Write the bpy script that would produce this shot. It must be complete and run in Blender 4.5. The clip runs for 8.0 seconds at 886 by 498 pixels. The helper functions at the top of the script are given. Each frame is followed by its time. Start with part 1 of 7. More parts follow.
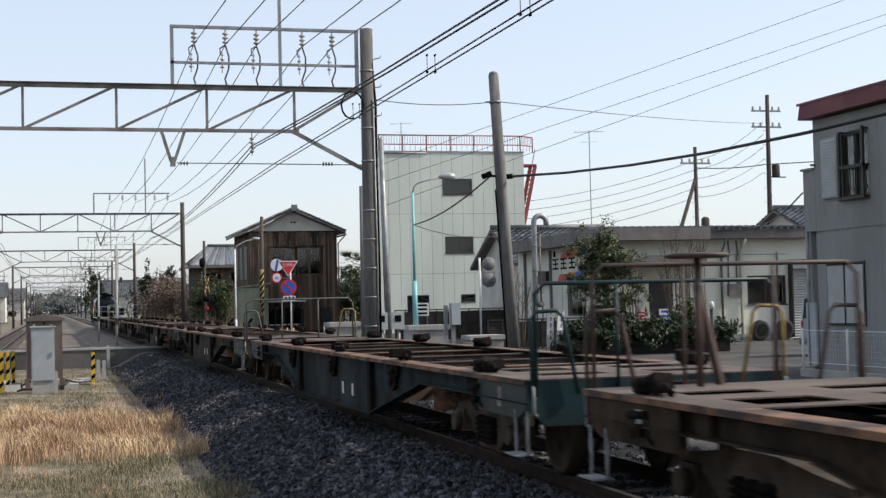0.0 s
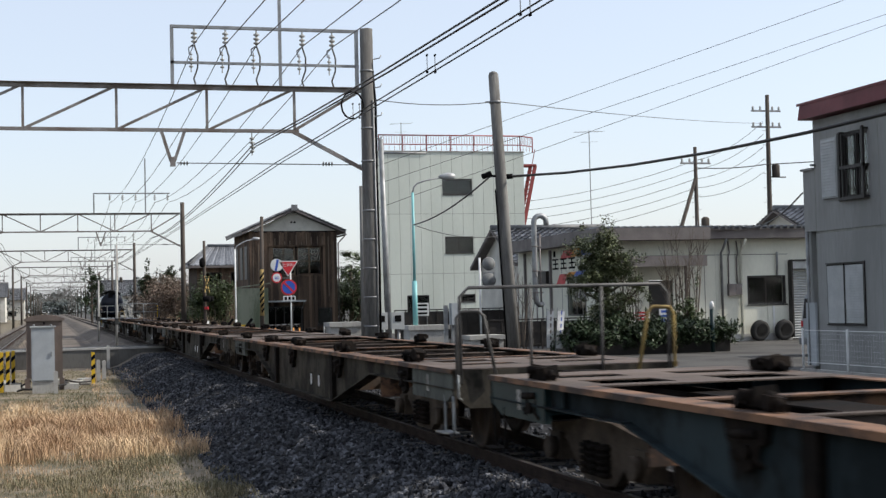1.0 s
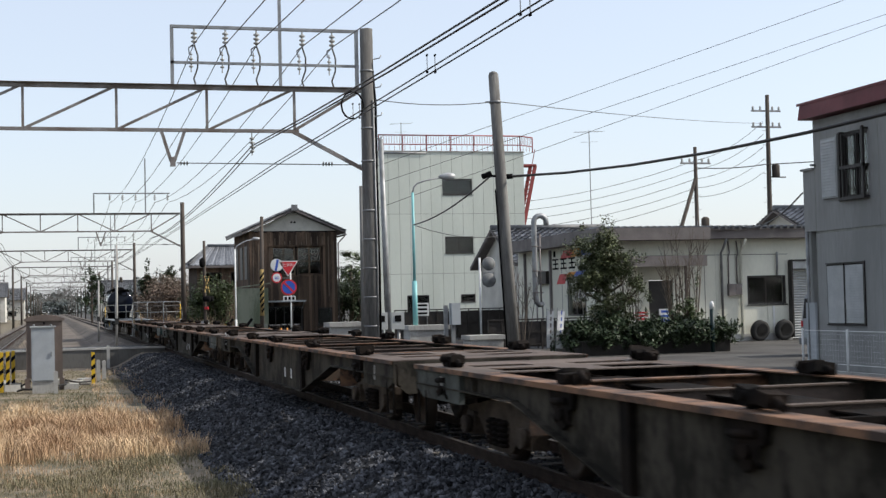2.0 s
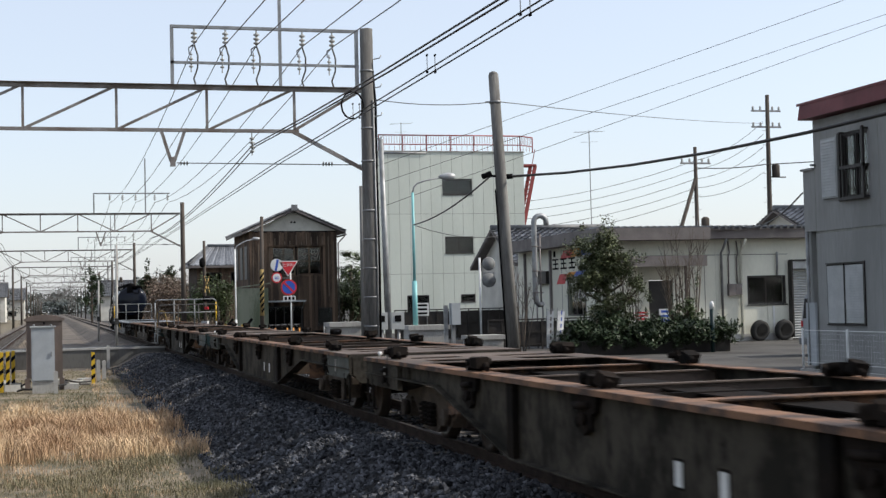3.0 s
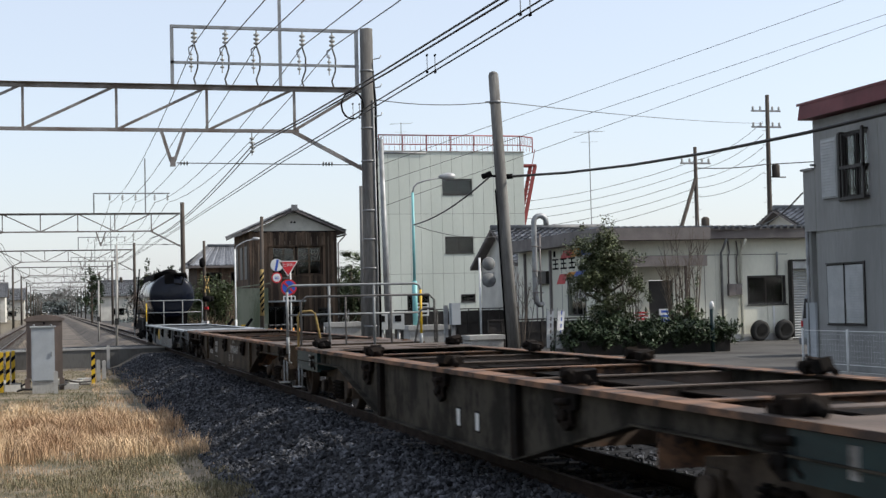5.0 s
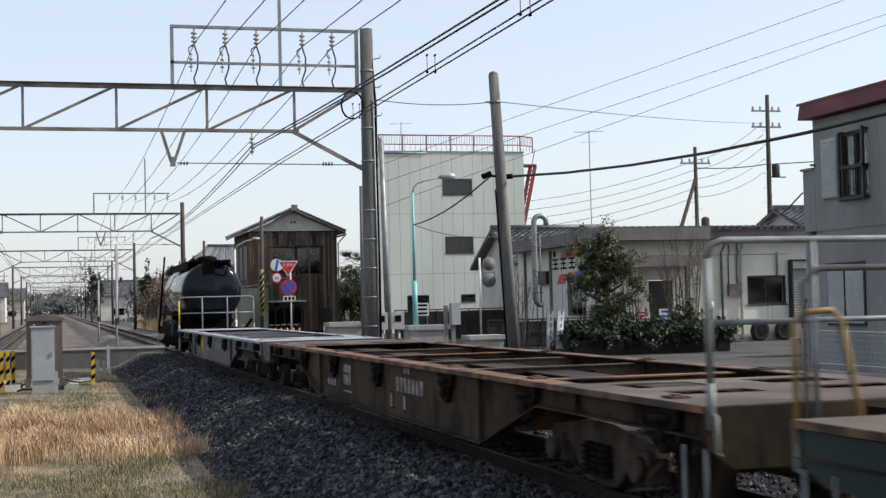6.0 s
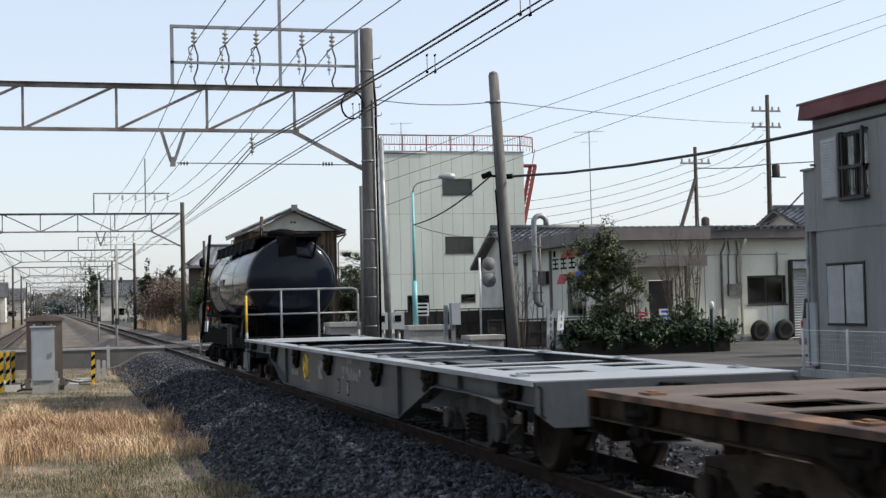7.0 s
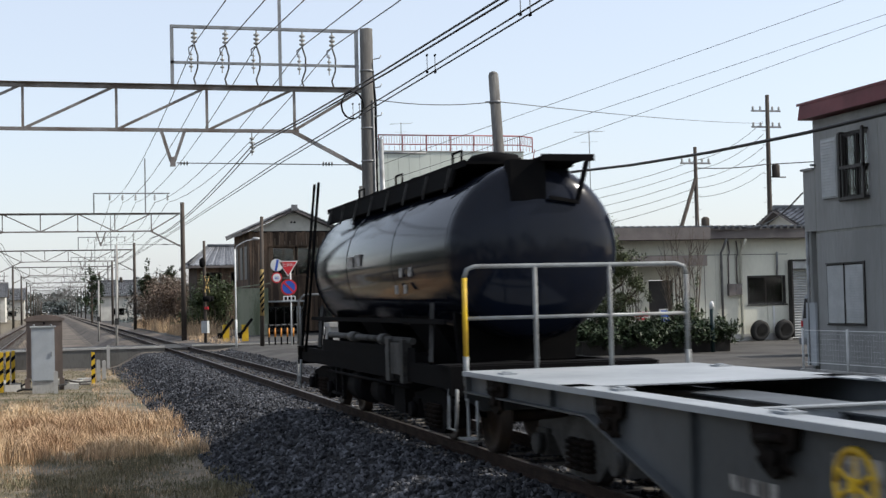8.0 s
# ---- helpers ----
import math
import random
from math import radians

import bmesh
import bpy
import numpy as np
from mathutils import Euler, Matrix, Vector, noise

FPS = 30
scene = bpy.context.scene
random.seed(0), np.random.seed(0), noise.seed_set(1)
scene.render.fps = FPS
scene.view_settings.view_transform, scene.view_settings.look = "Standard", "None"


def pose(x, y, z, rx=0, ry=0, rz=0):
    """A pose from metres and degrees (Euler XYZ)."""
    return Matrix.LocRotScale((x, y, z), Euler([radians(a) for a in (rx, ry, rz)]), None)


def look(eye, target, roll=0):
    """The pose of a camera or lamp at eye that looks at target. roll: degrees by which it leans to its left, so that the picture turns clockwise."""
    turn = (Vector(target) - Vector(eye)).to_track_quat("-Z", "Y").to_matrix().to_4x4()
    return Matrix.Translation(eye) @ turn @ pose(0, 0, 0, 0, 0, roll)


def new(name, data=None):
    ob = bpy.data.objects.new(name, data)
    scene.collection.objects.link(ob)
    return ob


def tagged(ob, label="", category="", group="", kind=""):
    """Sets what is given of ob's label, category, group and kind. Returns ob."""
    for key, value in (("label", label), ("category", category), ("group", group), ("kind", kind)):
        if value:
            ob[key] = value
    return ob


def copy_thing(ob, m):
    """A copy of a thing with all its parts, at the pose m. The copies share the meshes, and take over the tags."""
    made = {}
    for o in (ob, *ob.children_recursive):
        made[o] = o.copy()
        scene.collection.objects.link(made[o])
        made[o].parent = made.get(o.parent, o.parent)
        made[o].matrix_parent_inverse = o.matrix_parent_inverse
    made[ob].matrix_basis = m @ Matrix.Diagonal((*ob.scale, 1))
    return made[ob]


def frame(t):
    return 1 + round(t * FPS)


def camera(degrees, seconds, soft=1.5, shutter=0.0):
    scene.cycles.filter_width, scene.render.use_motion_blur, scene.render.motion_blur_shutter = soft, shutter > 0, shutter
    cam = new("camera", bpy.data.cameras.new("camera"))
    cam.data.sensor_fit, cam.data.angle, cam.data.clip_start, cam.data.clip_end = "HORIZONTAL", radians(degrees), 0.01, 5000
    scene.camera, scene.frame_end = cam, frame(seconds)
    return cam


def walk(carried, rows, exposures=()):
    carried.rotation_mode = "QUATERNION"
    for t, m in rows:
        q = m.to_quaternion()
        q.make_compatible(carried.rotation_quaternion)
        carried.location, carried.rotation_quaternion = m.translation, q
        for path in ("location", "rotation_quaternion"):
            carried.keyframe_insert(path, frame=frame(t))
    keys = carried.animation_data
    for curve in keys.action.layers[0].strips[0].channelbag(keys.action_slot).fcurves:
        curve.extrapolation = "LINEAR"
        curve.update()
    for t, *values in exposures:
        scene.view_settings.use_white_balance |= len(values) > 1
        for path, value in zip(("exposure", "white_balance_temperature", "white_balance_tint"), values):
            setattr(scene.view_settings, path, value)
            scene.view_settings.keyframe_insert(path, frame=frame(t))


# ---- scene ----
TC = 5.49           # x of the near track's centre line; rail heads lie at z = 0
LT = -2.9           # x of the second track
SPEED = 17.3        # train, m/s, towards -y
cam = camera(35.13, 8.0, soft=1.4, shutter=0.16)
EYE = Vector((0, 0, 1.76))
YAW, PITCH = radians(15.646), radians(2.175)
AIM = EYE + Vector((math.sin(YAW) * math.cos(PITCH), math.cos(YAW) * math.cos(PITCH), math.sin(PITCH))) * 50
walk(cam, [(0, look(EYE, AIM, -1.338)), (8, look(EYE, AIM, -1.338))], exposures=[(0, 0.0), (8, 0.0)])

# ---- light: hazy spring sun from the right, clear pale sky ----
SUN_TO = Vector((1.0, -0.22, 0.83)).normalized()
world = bpy.data.worlds.new("world")
scene.world = world
world.use_nodes = True
wn = world.node_tree.nodes
sky = wn.new("ShaderNodeTexSky")
sky.sky_type = "NISHITA"
sky.sun_disc = False
sky.sun_elevation = math.asin(SUN_TO.z)
sky.sun_rotation = math.atan2(SUN_TO.x, SUN_TO.y)
sky.dust_density, sky.air_density, sky.ozone_density = 1.6, 1.0, 1.4
wn["Background"].inputs["Strength"].default_value = 0.215
haze = wn.new("ShaderNodeMix")          # even spring haze over the clear sky
haze.data_type = "RGBA"
haze.inputs[0].default_value = 0.56
haze.inputs[7].default_value = (3.95, 4.12, 4.55, 1)
world.node_tree.links.new(sky.outputs[0], haze.inputs[6])
world.node_tree.links.new(haze.outputs[2], wn["Background"].inputs[0])
sun = new("sun", bpy.data.lights.new("sun", "SUN"))
sun.data.energy, sun.data.angle, sun.data.color = 5.0, radians(0.6), (1.0, 0.95, 0.87)
sun.matrix_world = look((60, 0, 80), Vector((60, 0, 80)) - SUN_TO)


# ---- materials ----
def mat(name, a, b=None, rough=0.7, metal=0.0, scale=3.0, fine=40.0, bump=0.15, amount=0.5, streak=1.0, vary=0.0, dirt=None, dirt_amount=0.5, islands=0.0, coat=0.0, spec=0.3):
    """A surface of colour a broken up with colour b at two scales, with fine relief; streak stretches the pattern upright."""
    m = bpy.data.materials.new(name)
    m.use_nodes = True
    n, l = m.node_tree.nodes, m.node_tree.links
    bsdf = n["Principled BSDF"]
    b = b or tuple(c * 0.75 for c in a)
    tc = n.new("ShaderNodeTexCoord")
    mp = n.new("ShaderNodeMapping")
    mp.inputs["Scale"].default_value = (1, 1, 1 / streak)
    l.new(tc.outputs["Object"], mp.inputs[0])
    n1, n2 = n.new("ShaderNodeTexNoise"), n.new("ShaderNodeTexNoise")
    for t, s in ((n1, scale), (n2, fine)):
        t.inputs["Scale"].default_value = s
        t.inputs["Detail"].default_value = 6
        l.new(mp.outputs[0], t.inputs["Vector"])
    add = n.new("ShaderNodeMath")
    add.operation = "MULTIPLY_ADD"
    add.inputs[1].default_value = 0.35
    l.new(n2.outputs[0], add.inputs[0])
    l.new(n1.outputs[0], add.inputs[2])
    ramp = n.new("ShaderNodeMapRange")
    ramp.inputs[1].default_value, ramp.inputs[2].default_value = 0.68 - 0.25 * (1.2 - amount), 0.68 + 0.25 * (1.2 - amount)
    l.new(add.outputs[0], ramp.inputs[0])
    mix = n.new("ShaderNodeMix")
    mix.data_type = "RGBA"
    mix.inputs[6].default_value, mix.inputs[7].default_value = (*a, 1), (*b, 1)
    l.new(ramp.outputs[0], mix.inputs[0])
    col = mix.outputs[2]
    if dirt:
        n3 = n.new("ShaderNodeTexNoise")
        n3.inputs["Scale"].default_value, n3.inputs["Detail"].default_value, n3.inputs["Roughness"].default_value = scale * 2.3, 9, 0.7
        l.new(mp.outputs[0], n3.inputs["Vector"])
        r3 = n.new("ShaderNodeMapRange")
        r3.inputs[1].default_value, r3.inputs[2].default_value = 0.72 - 0.4 * dirt_amount, 0.85 - 0.4 * dirt_amount
        l.new(n3.outputs[0], r3.inputs[0])
        mix3 = n.new("ShaderNodeMix")
        mix3.data_type = "RGBA"
        mix3.inputs[7].default_value = (*dirt, 1)
        l.new(r3.outputs[0], mix3.inputs[0])
        l.new(col, mix3.inputs[6])
        col = mix3.outputs[2]
    if vary or islands:
        hsv = n.new("ShaderNodeHueSaturation")
        rr = n.new("ShaderNodeMapRange")
        w = vary or islands
        rr.inputs[3].default_value, rr.inputs[4].default_value = 1 - w, 1 + w
        if vary:
            src = n.new("ShaderNodeObjectInfo").outputs["Random"]
        else:
            src = n.new("ShaderNodeNewGeometry").outputs["Random Per Island"]
        l.new(src, rr.inputs[0])
        l.new(rr.outputs[0], hsv.inputs["Value"])
        l.new(col, hsv.inputs["Color"])
        col = hsv.outputs[0]
    l.new(col, bsdf.inputs["Base Color"])
    bsdf.inputs["Metallic"].default_value = metal
    rg = n.new("ShaderNodeMapRange")
    rg.inputs[3].default_value, rg.inputs[4].default_value = max(0.03, rough - 0.12), min(1, rough + 0.12)
    l.new(n1.outputs[0], rg.inputs[0])
    l.new(rg.outputs[0], bsdf.inputs["Roughness"])
    bsdf.inputs["Specular IOR Level"].default_value = spec
    bsdf.inputs["Coat Weight"].default_value = coat
    if bump:
        bp = n.new("ShaderNodeBump")
        bp.inputs["Strength"].default_value, bp.inputs["Distance"].default_value = bump, 0.02
        l.new(n2.outputs[0], bp.inputs["Height"])
        l.new(bp.outputs[0], bsdf.inputs["Normal"])
    return m


RUST_TOP = mat("rusty deck steel", (0.125, 0.093, 0.073), (0.06, 0.045, 0.036), 0.75, 0.0, 1.2, 25, 0.2, 0.6, dirt=(0.16, 0.085, 0.05), dirt_amount=0.3)
RUST_EDGE = mat("worn orange rust", (0.19, 0.1, 0.055), (0.05, 0.034, 0.027), 0.75, 0.0, 3.2, 30, 0.25, 0.85, dirt=(0.022, 0.018, 0.016), dirt_amount=0.3)
SILL_OLIVE = mat("weathered olive sill paint", (0.06, 0.053, 0.042), (0.02, 0.018, 0.0145), 0.75, 0.0, 1.7, 18, 0.15, 0.9, 1.6, dirt=(0.009, 0.008, 0.007), dirt_amount=0.42, spec=0.06)
SILL_BROWN = mat("weathered brown sill paint", (0.06, 0.044, 0.029), (0.025, 0.018, 0.013), 0.6, 0.0, 1.0, 18, 0.1, 0.6, 2.0, dirt=(0.008, 0.006, 0.005), dirt_amount=0.54, spec=0.06)
SILL_BLUE = mat("weathered blue sill paint", (0.03, 0.043, 0.048), (0.013, 0.018, 0.02), 0.75, 0.0, 1.0, 18, 0.1, 0.6, 2.0, dirt=(0.008, 0.006, 0.005), dirt_amount=0.52, spec=0.06)
# darker than the deck grey: the shade on the wagon's side is in this colour
SILL_GREY = mat("fresh grey sill paint with shade in it", (0.078, 0.086, 0.092), (0.04, 0.044, 0.047), 0.5, 0.0, 0.8, 20, 0.06, 0.5, 2.0, dirt=(0.03, 0.03, 0.03), dirt_amount=0.35)
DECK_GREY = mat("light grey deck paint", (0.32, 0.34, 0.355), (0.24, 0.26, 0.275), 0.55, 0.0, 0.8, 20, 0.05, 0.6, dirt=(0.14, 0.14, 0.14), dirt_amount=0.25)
TEAL = mat("dark teal steel", (0.009, 0.032, 0.034), (0.007, 0.018, 0.02), 0.5, 0.0, 2, 20, 0.1)
GREASE = mat("greasy black steel", (0.008, 0.0075, 0.007), (0.02, 0.015, 0.012), 0.85, 0.0, 3, 30, 0.25, spec=0.04)
BOGIE_GREY = mat("dusty grey bogie steel", (0.06, 0.06, 0.057), (0.016, 0.015, 0.014), 0.75, 0.0, 3, 30, 0.2)
WHEEL = mat("dark wheel steel", (0.025, 0.02, 0.018), (0.045, 0.03, 0.02), 0.55, 0.3, 4, 30, 0.15)
PIPE_GREY = mat("grey painted handrail", (0.26, 0.275, 0.275), (0.15, 0.15, 0.145), 0.45, 0.0, 4, 40, 0.05)
PIPE_DARK = mat("dull dark handrail", (0.13, 0.125, 0.118), (0.06, 0.055, 0.05), 0.6, 0.0, 4, 40, 0.05)
PIPE_BROWN = mat("brown rusty handrail", (0.095, 0.062, 0.052), (0.05, 0.035, 0.03), 0.65, 0.0, 4, 40, 0.05)
YELLOW = mat("yellow safety paint", (0.72, 0.47, 0.02), (0.5, 0.31, 0.03), 0.5, 0.0, 4, 40, 0.05)
BLACK = mat("black paint", (0.006, 0.006, 0.0065), (0.009, 0.0085, 0.0085), 0.88, 0.0, 4, 40, 0.05, spec=0.03)
TANK = mat("glossy black tank paint", (0.005, 0.0075, 0.015), (0.008, 0.009, 0.013), 0.07, 0.0, 1.2, 12, 0.03, 0.4, coat=0.0, spec=0.2)
STENCIL = mat("faded white stencil paint", (0.32, 0.31, 0.29), (0.12, 0.11, 0.10), 0.7, 0, 8, 60, 0.05, 0.9)
BOGIE_BROWN = mat("dusty brown bogie steel", (0.085, 0.066, 0.05), (0.028, 0.022, 0.018), 0.7, 0.0, 3, 30, 0.25, spec=0.08)
SILL_END = mat("dusty grey-green end plate", (0.105, 0.115, 0.105), (0.05, 0.053, 0.048), 0.65, 0.0, 1.5, 20, 0.1, 0.7, 2.0, dirt=(0.02, 0.017, 0.015), dirt_amount=0.4, spec=0.08)
YELLOW_OLD = mat("sun-faded dirty yellow", (0.36, 0.25, 0.08), (0.17, 0.12, 0.05), 0.7, 0.0, 5, 40, 0.05)
SIGNCARD = mat("white paper card", (0.7, 0.7, 0.68), (0.6, 0.6, 0.57), 0.7, 0, 8, 60, 0)
RAILSTEEL = mat("rail steel", (0.045, 0.03, 0.023), (0.025, 0.018, 0.015), 0.75, 0.0, 4, 40, 0.1, spec=0.08)
RAILHEAD = mat("worn rail head", (0.12, 0.105, 0.095), (0.07, 0.06, 0.052), 0.5, 0.6, 4, 40, 0.03)
BALLAST = mat("grey crushed ballast", (0.034, 0.034, 0.035), (0.012, 0.012, 0.0125), 0.9, 0, 5, 22, 0.9, 0.9, spec=0.06)
STONE = mat("ballast stone", (0.105, 0.108, 0.118), (0.022, 0.023, 0.026), 0.85, 0, 6, 60, 0.3, islands=0.75, spec=0.06)
SLEEPER = mat("concrete sleeper", (0.15, 0.135, 0.12), (0.08, 0.07, 0.06), 0.9, 0, 3, 30, 0.2, vary=0.2)
SOIL = mat("dry soil and mown turf", (0.21, 0.172, 0.122), (0.098, 0.087, 0.056), 0.95, 0, 1.1, 12, 0.8, 0.9, dirt=(0.23, 0.185, 0.13), dirt_amount=0.3)
EARTH = mat("bare yard ground", (0.07, 0.066, 0.06), (0.038, 0.035, 0.032), 0.95, 0, 0.5, 8, 0.3, 0.8)
GRAVEL = mat("brown trackside gravel", (0.15, 0.125, 0.10), (0.075, 0.063, 0.052), 0.95, 0, 0.6, 14, 0.5, 0.8)
ASPHALT = mat("worn asphalt", (0.055, 0.055, 0.055), (0.034, 0.034, 0.034), 0.9, 0, 0.6, 40, 0.3)
CONCRETE = mat("weathered concrete", (0.42, 0.41, 0.38), (0.28, 0.27, 0.25), 0.85, 0, 1.2, 20, 0.2, 0.6, 2.5)
POLE_CONC = mat("grey concrete pole", (0.18, 0.175, 0.163), (0.09, 0.086, 0.08), 0.85, 0, 2.2, 30, 0.25, 0.8, 7, dirt=(0.27, 0.265, 0.25), dirt_amount=0.22)
POLE_WOOD = mat("weathered timber pole", (0.085, 0.07, 0.058), (0.04, 0.033, 0.028), 0.9, 0, 3, 40, 0.25, 0.7, 12)
GALV = mat("dull galvanised steel", (0.30, 0.31, 0.31), (0.18, 0.18, 0.18), 0.5, 0.4, 3, 30, 0.08)
TRUSSMAT = mat("rust-stained galvanised truss", (0.26, 0.25, 0.24), (0.15, 0.12, 0.10), 0.6, 0.2, 1.5, 20, 0.1, 0.7)
PORCELAIN = mat("grey porcelain", (0.45, 0.45, 0.43), (0.3, 0.3, 0.28), 0.25, 0, 6, 40, 0.0)
WIRE = mat("dark wire", (0.05, 0.05, 0.05), (0.08, 0.075, 0.07), 0.6, 0.3, 5, 40, 0.0)
DRY = mat("dry straw grass", (0.57, 0.425, 0.265), (0.36, 0.23, 0.135), 0.9, 0, 0.7, 5, 0, islands=0.3)
TURF = mat("short winter grass", (0.22, 0.185, 0.115), (0.12, 0.115, 0.065), 0.9, 0, 0.5, 5, 0, islands=0.35)


# ---- mesh tools ----
def box(bm, x0, x1, y0, y1, z0, z1):
    vs = [bm.verts.new((x, y, z)) for z in (z0, z1) for y in (y0, y1) for x in (x0, x1)]
    for f in ((0, 2, 3, 1), (4, 5, 7, 6), (0, 1, 5, 4), (2, 6, 7, 3), (0, 4, 6, 2), (1, 3, 7, 5)):
        bm.faces.new([vs[i] for i in f])
    return vs


def rod(bm, p, q, r, n=8, r2=None, caps=True):
    p, q = Vector(p), Vector(q)
    r2 = r if r2 is None else r2
    d = (q - p).normalized()
    u = d.orthogonal().normalized()
    w = d.cross(u)
    rings = [[bm.verts.new(c + (u * math.cos(2 * math.pi * i / n) + w * math.sin(2 * math.pi * i / n)) * rr) for i in range(n)] for c, rr in ((p, r), (q, r2))]
    for i in range(n):
        bm.faces.new((rings[0][i], rings[0][(i + 1) % n], rings[1][(i + 1) % n], rings[1][i])).smooth = n > 6
    if caps:
        bm.faces.new(rings[0][::-1])
        bm.faces.new(rings[1])


def tube(bm, pts, r, n=8):
    """A round tube along a chain of points."""
    pts = [Vector(p) for p in pts]
    rings = []
    u = None
    for i, p in enumerate(pts):
        d = (pts[min(i + 1, len(pts) - 1)] - pts[max(i - 1, 0)]).normalized()
        u = d.orthogonal().normalized() if u is None else (u - d * u.dot(d)).normalized()
        w = d.cross(u)
        rings.append([bm.verts.new(p + (u * math.cos(2 * math.pi * k / n) + w * math.sin(2 * math.pi * k / n)) * r) for k in range(n)])
    for a, b in zip(rings, rings[1:]):
        for k in range(n):
            bm.faces.new((a[k], a[(k + 1) % n], b[(k + 1) % n], b[k])).smooth = True
    bm.faces.new(rings[0][::-1])
    bm.faces.new(rings[-1])


def beam(bm, p, q, w, h):
    """A square bar from p to q, w wide and h deep."""
    p, q = Vector(p), Vector(q)
    d = (q - p).normalized()
    side = d.cross(Vector((0, 0, 1)))
    side = side.normalized() if side.length > 1e-3 else Vector((1, 0, 0))
    up = side.cross(d)
    vs = [bm.verts.new(c + side * sx * w / 2 + up * sz * h / 2) for c in (p, q) for sx, sz in ((-1, -1), (1, -1), (1, 1), (-1, 1))]
    for f in ((3, 2, 1, 0), (4, 5, 6, 7), (0, 1, 5, 4), (1, 2, 6, 5), (2, 3, 7, 6), (3, 0, 4, 7)):
        bm.faces.new([vs[i] for i in f])


def prism(bm, poly, axis, lo, hi):
    """A polygon of pairs drawn out along an axis: the pairs are the two other axes in order."""
    def put(a, b, c):
        return {"x": (c, a, b), "y": (a, c, b), "z": (a, b, c)}[axis]
    r0 = [bm.verts.new(put(a, b, lo)) for a, b in poly]
    r1 = [bm.verts.new(put(a, b, hi)) for a, b in poly]
    bm.faces.new(r0[::-1])
    bm.faces.new(r1)
    n = len(poly)
    for i in range(n):
        bm.faces.new((r0[i], r0[(i + 1) % n], r1[(i + 1) % n], r1[i]))


def lathe(bm, profile, n=16, axis="z", at=(0, 0, 0)):
    """A profile of (radius, height) pairs turned round an axis."""
    rings = []
    for r, h in profile:
        ring = []
        for i in range(n):
            a = 2 * math.pi * i / n
            c, s = r * math.cos(a), r * math.sin(a)
            v = {"z": (c, s, h), "y": (c, h, s), "x": (h, c, s)}[axis]
            ring.append(bm.verts.new(Vector(v) + Vector(at)))
        rings.append(ring)
    for a, b in zip(rings, rings[1:]):
        for i in range(n):
            bm.faces.new((a[i], a[(i + 1) % n], b[(i + 1) % n], b[i])).smooth = True
    bm.faces.new(rings[0][::-1])
    bm.faces.new(rings[-1])


def mesh_of(name, bm, material):
    bmesh.ops.recalc_face_normals(bm, faces=bm.faces)
    me = bpy.data.meshes.new(name)
    bm.to_mesh(me)
    bm.free()
    me.materials.append(material)
    return me


def part(name, bm, material, parent=None, label=""):
    ob = new(name, mesh_of(name, bm, material))
    if parent:
        ob.parent = parent
    return tagged(ob, label)


def thing(name, m, label, category, group="", kind=""):
    ob = new(name)
    ob.empty_display_size = 0.2
    ob.matrix_basis = m
    return tagged(ob, label, category, group, kind)


def solid(name, fill, material, parent=None, label=""):
    """One part out of a list of (tool, arguments)."""
    bm = bmesh.new()
    for f, *a in fill:
        f(bm, *a)
    return part(name, bm, material, parent, label)


# ---- ground, tracks ----
GX = [-400, -60, -20, -5.4, -4.5, -2.05, -1.75, 2.4, 2.75, 3.6, 3.9, 7.1, 7.6, 8.4, 30, 120, 500]
GZ = [-0.8, -0.8, -0.8, -0.75, -0.2, -0.2, -0.78, -0.8, -0.72, -0.26, -0.165, -0.165, -0.1, 0, 0, 0, 0]


def build_ground():
    bm = bmesh.new()
    xs, zs = GX, GZ
    ys = [-60, -10, 0, 10, 30, 61.8, 120, 300, 800, 2500]
    rows = [[bm.verts.new((x, y, z)) for x, z in zip(xs, zs)] for y in ys]
    for a, b in zip(rows, rows[1:]):
        for i in range(len(xs) - 1):
            bm.faces.new((a[i], a[i + 1], b[i + 1], b[i]))
    ob = part("ground", bm, SOIL)
    ob.data.materials.append(EARTH)
    ob.data.materials.append(BALLAST)
    ob.data.materials.append(GRAVEL)
    for p in ob.data.polygons:
        c = p.center.x
        if p.center.y > 62 and -5 < c < 7.6:
            p.material_index = 3
            continue
        p.material_index = 2 if 2.45 < c < 7.6 or -4.6 < c < -1.75 else 1 if c > 7.6 else 0
    tagged(ob, "flat trackside ground of dry turf, ballast and yard earth", "ground", kind="structure")


build_ground()


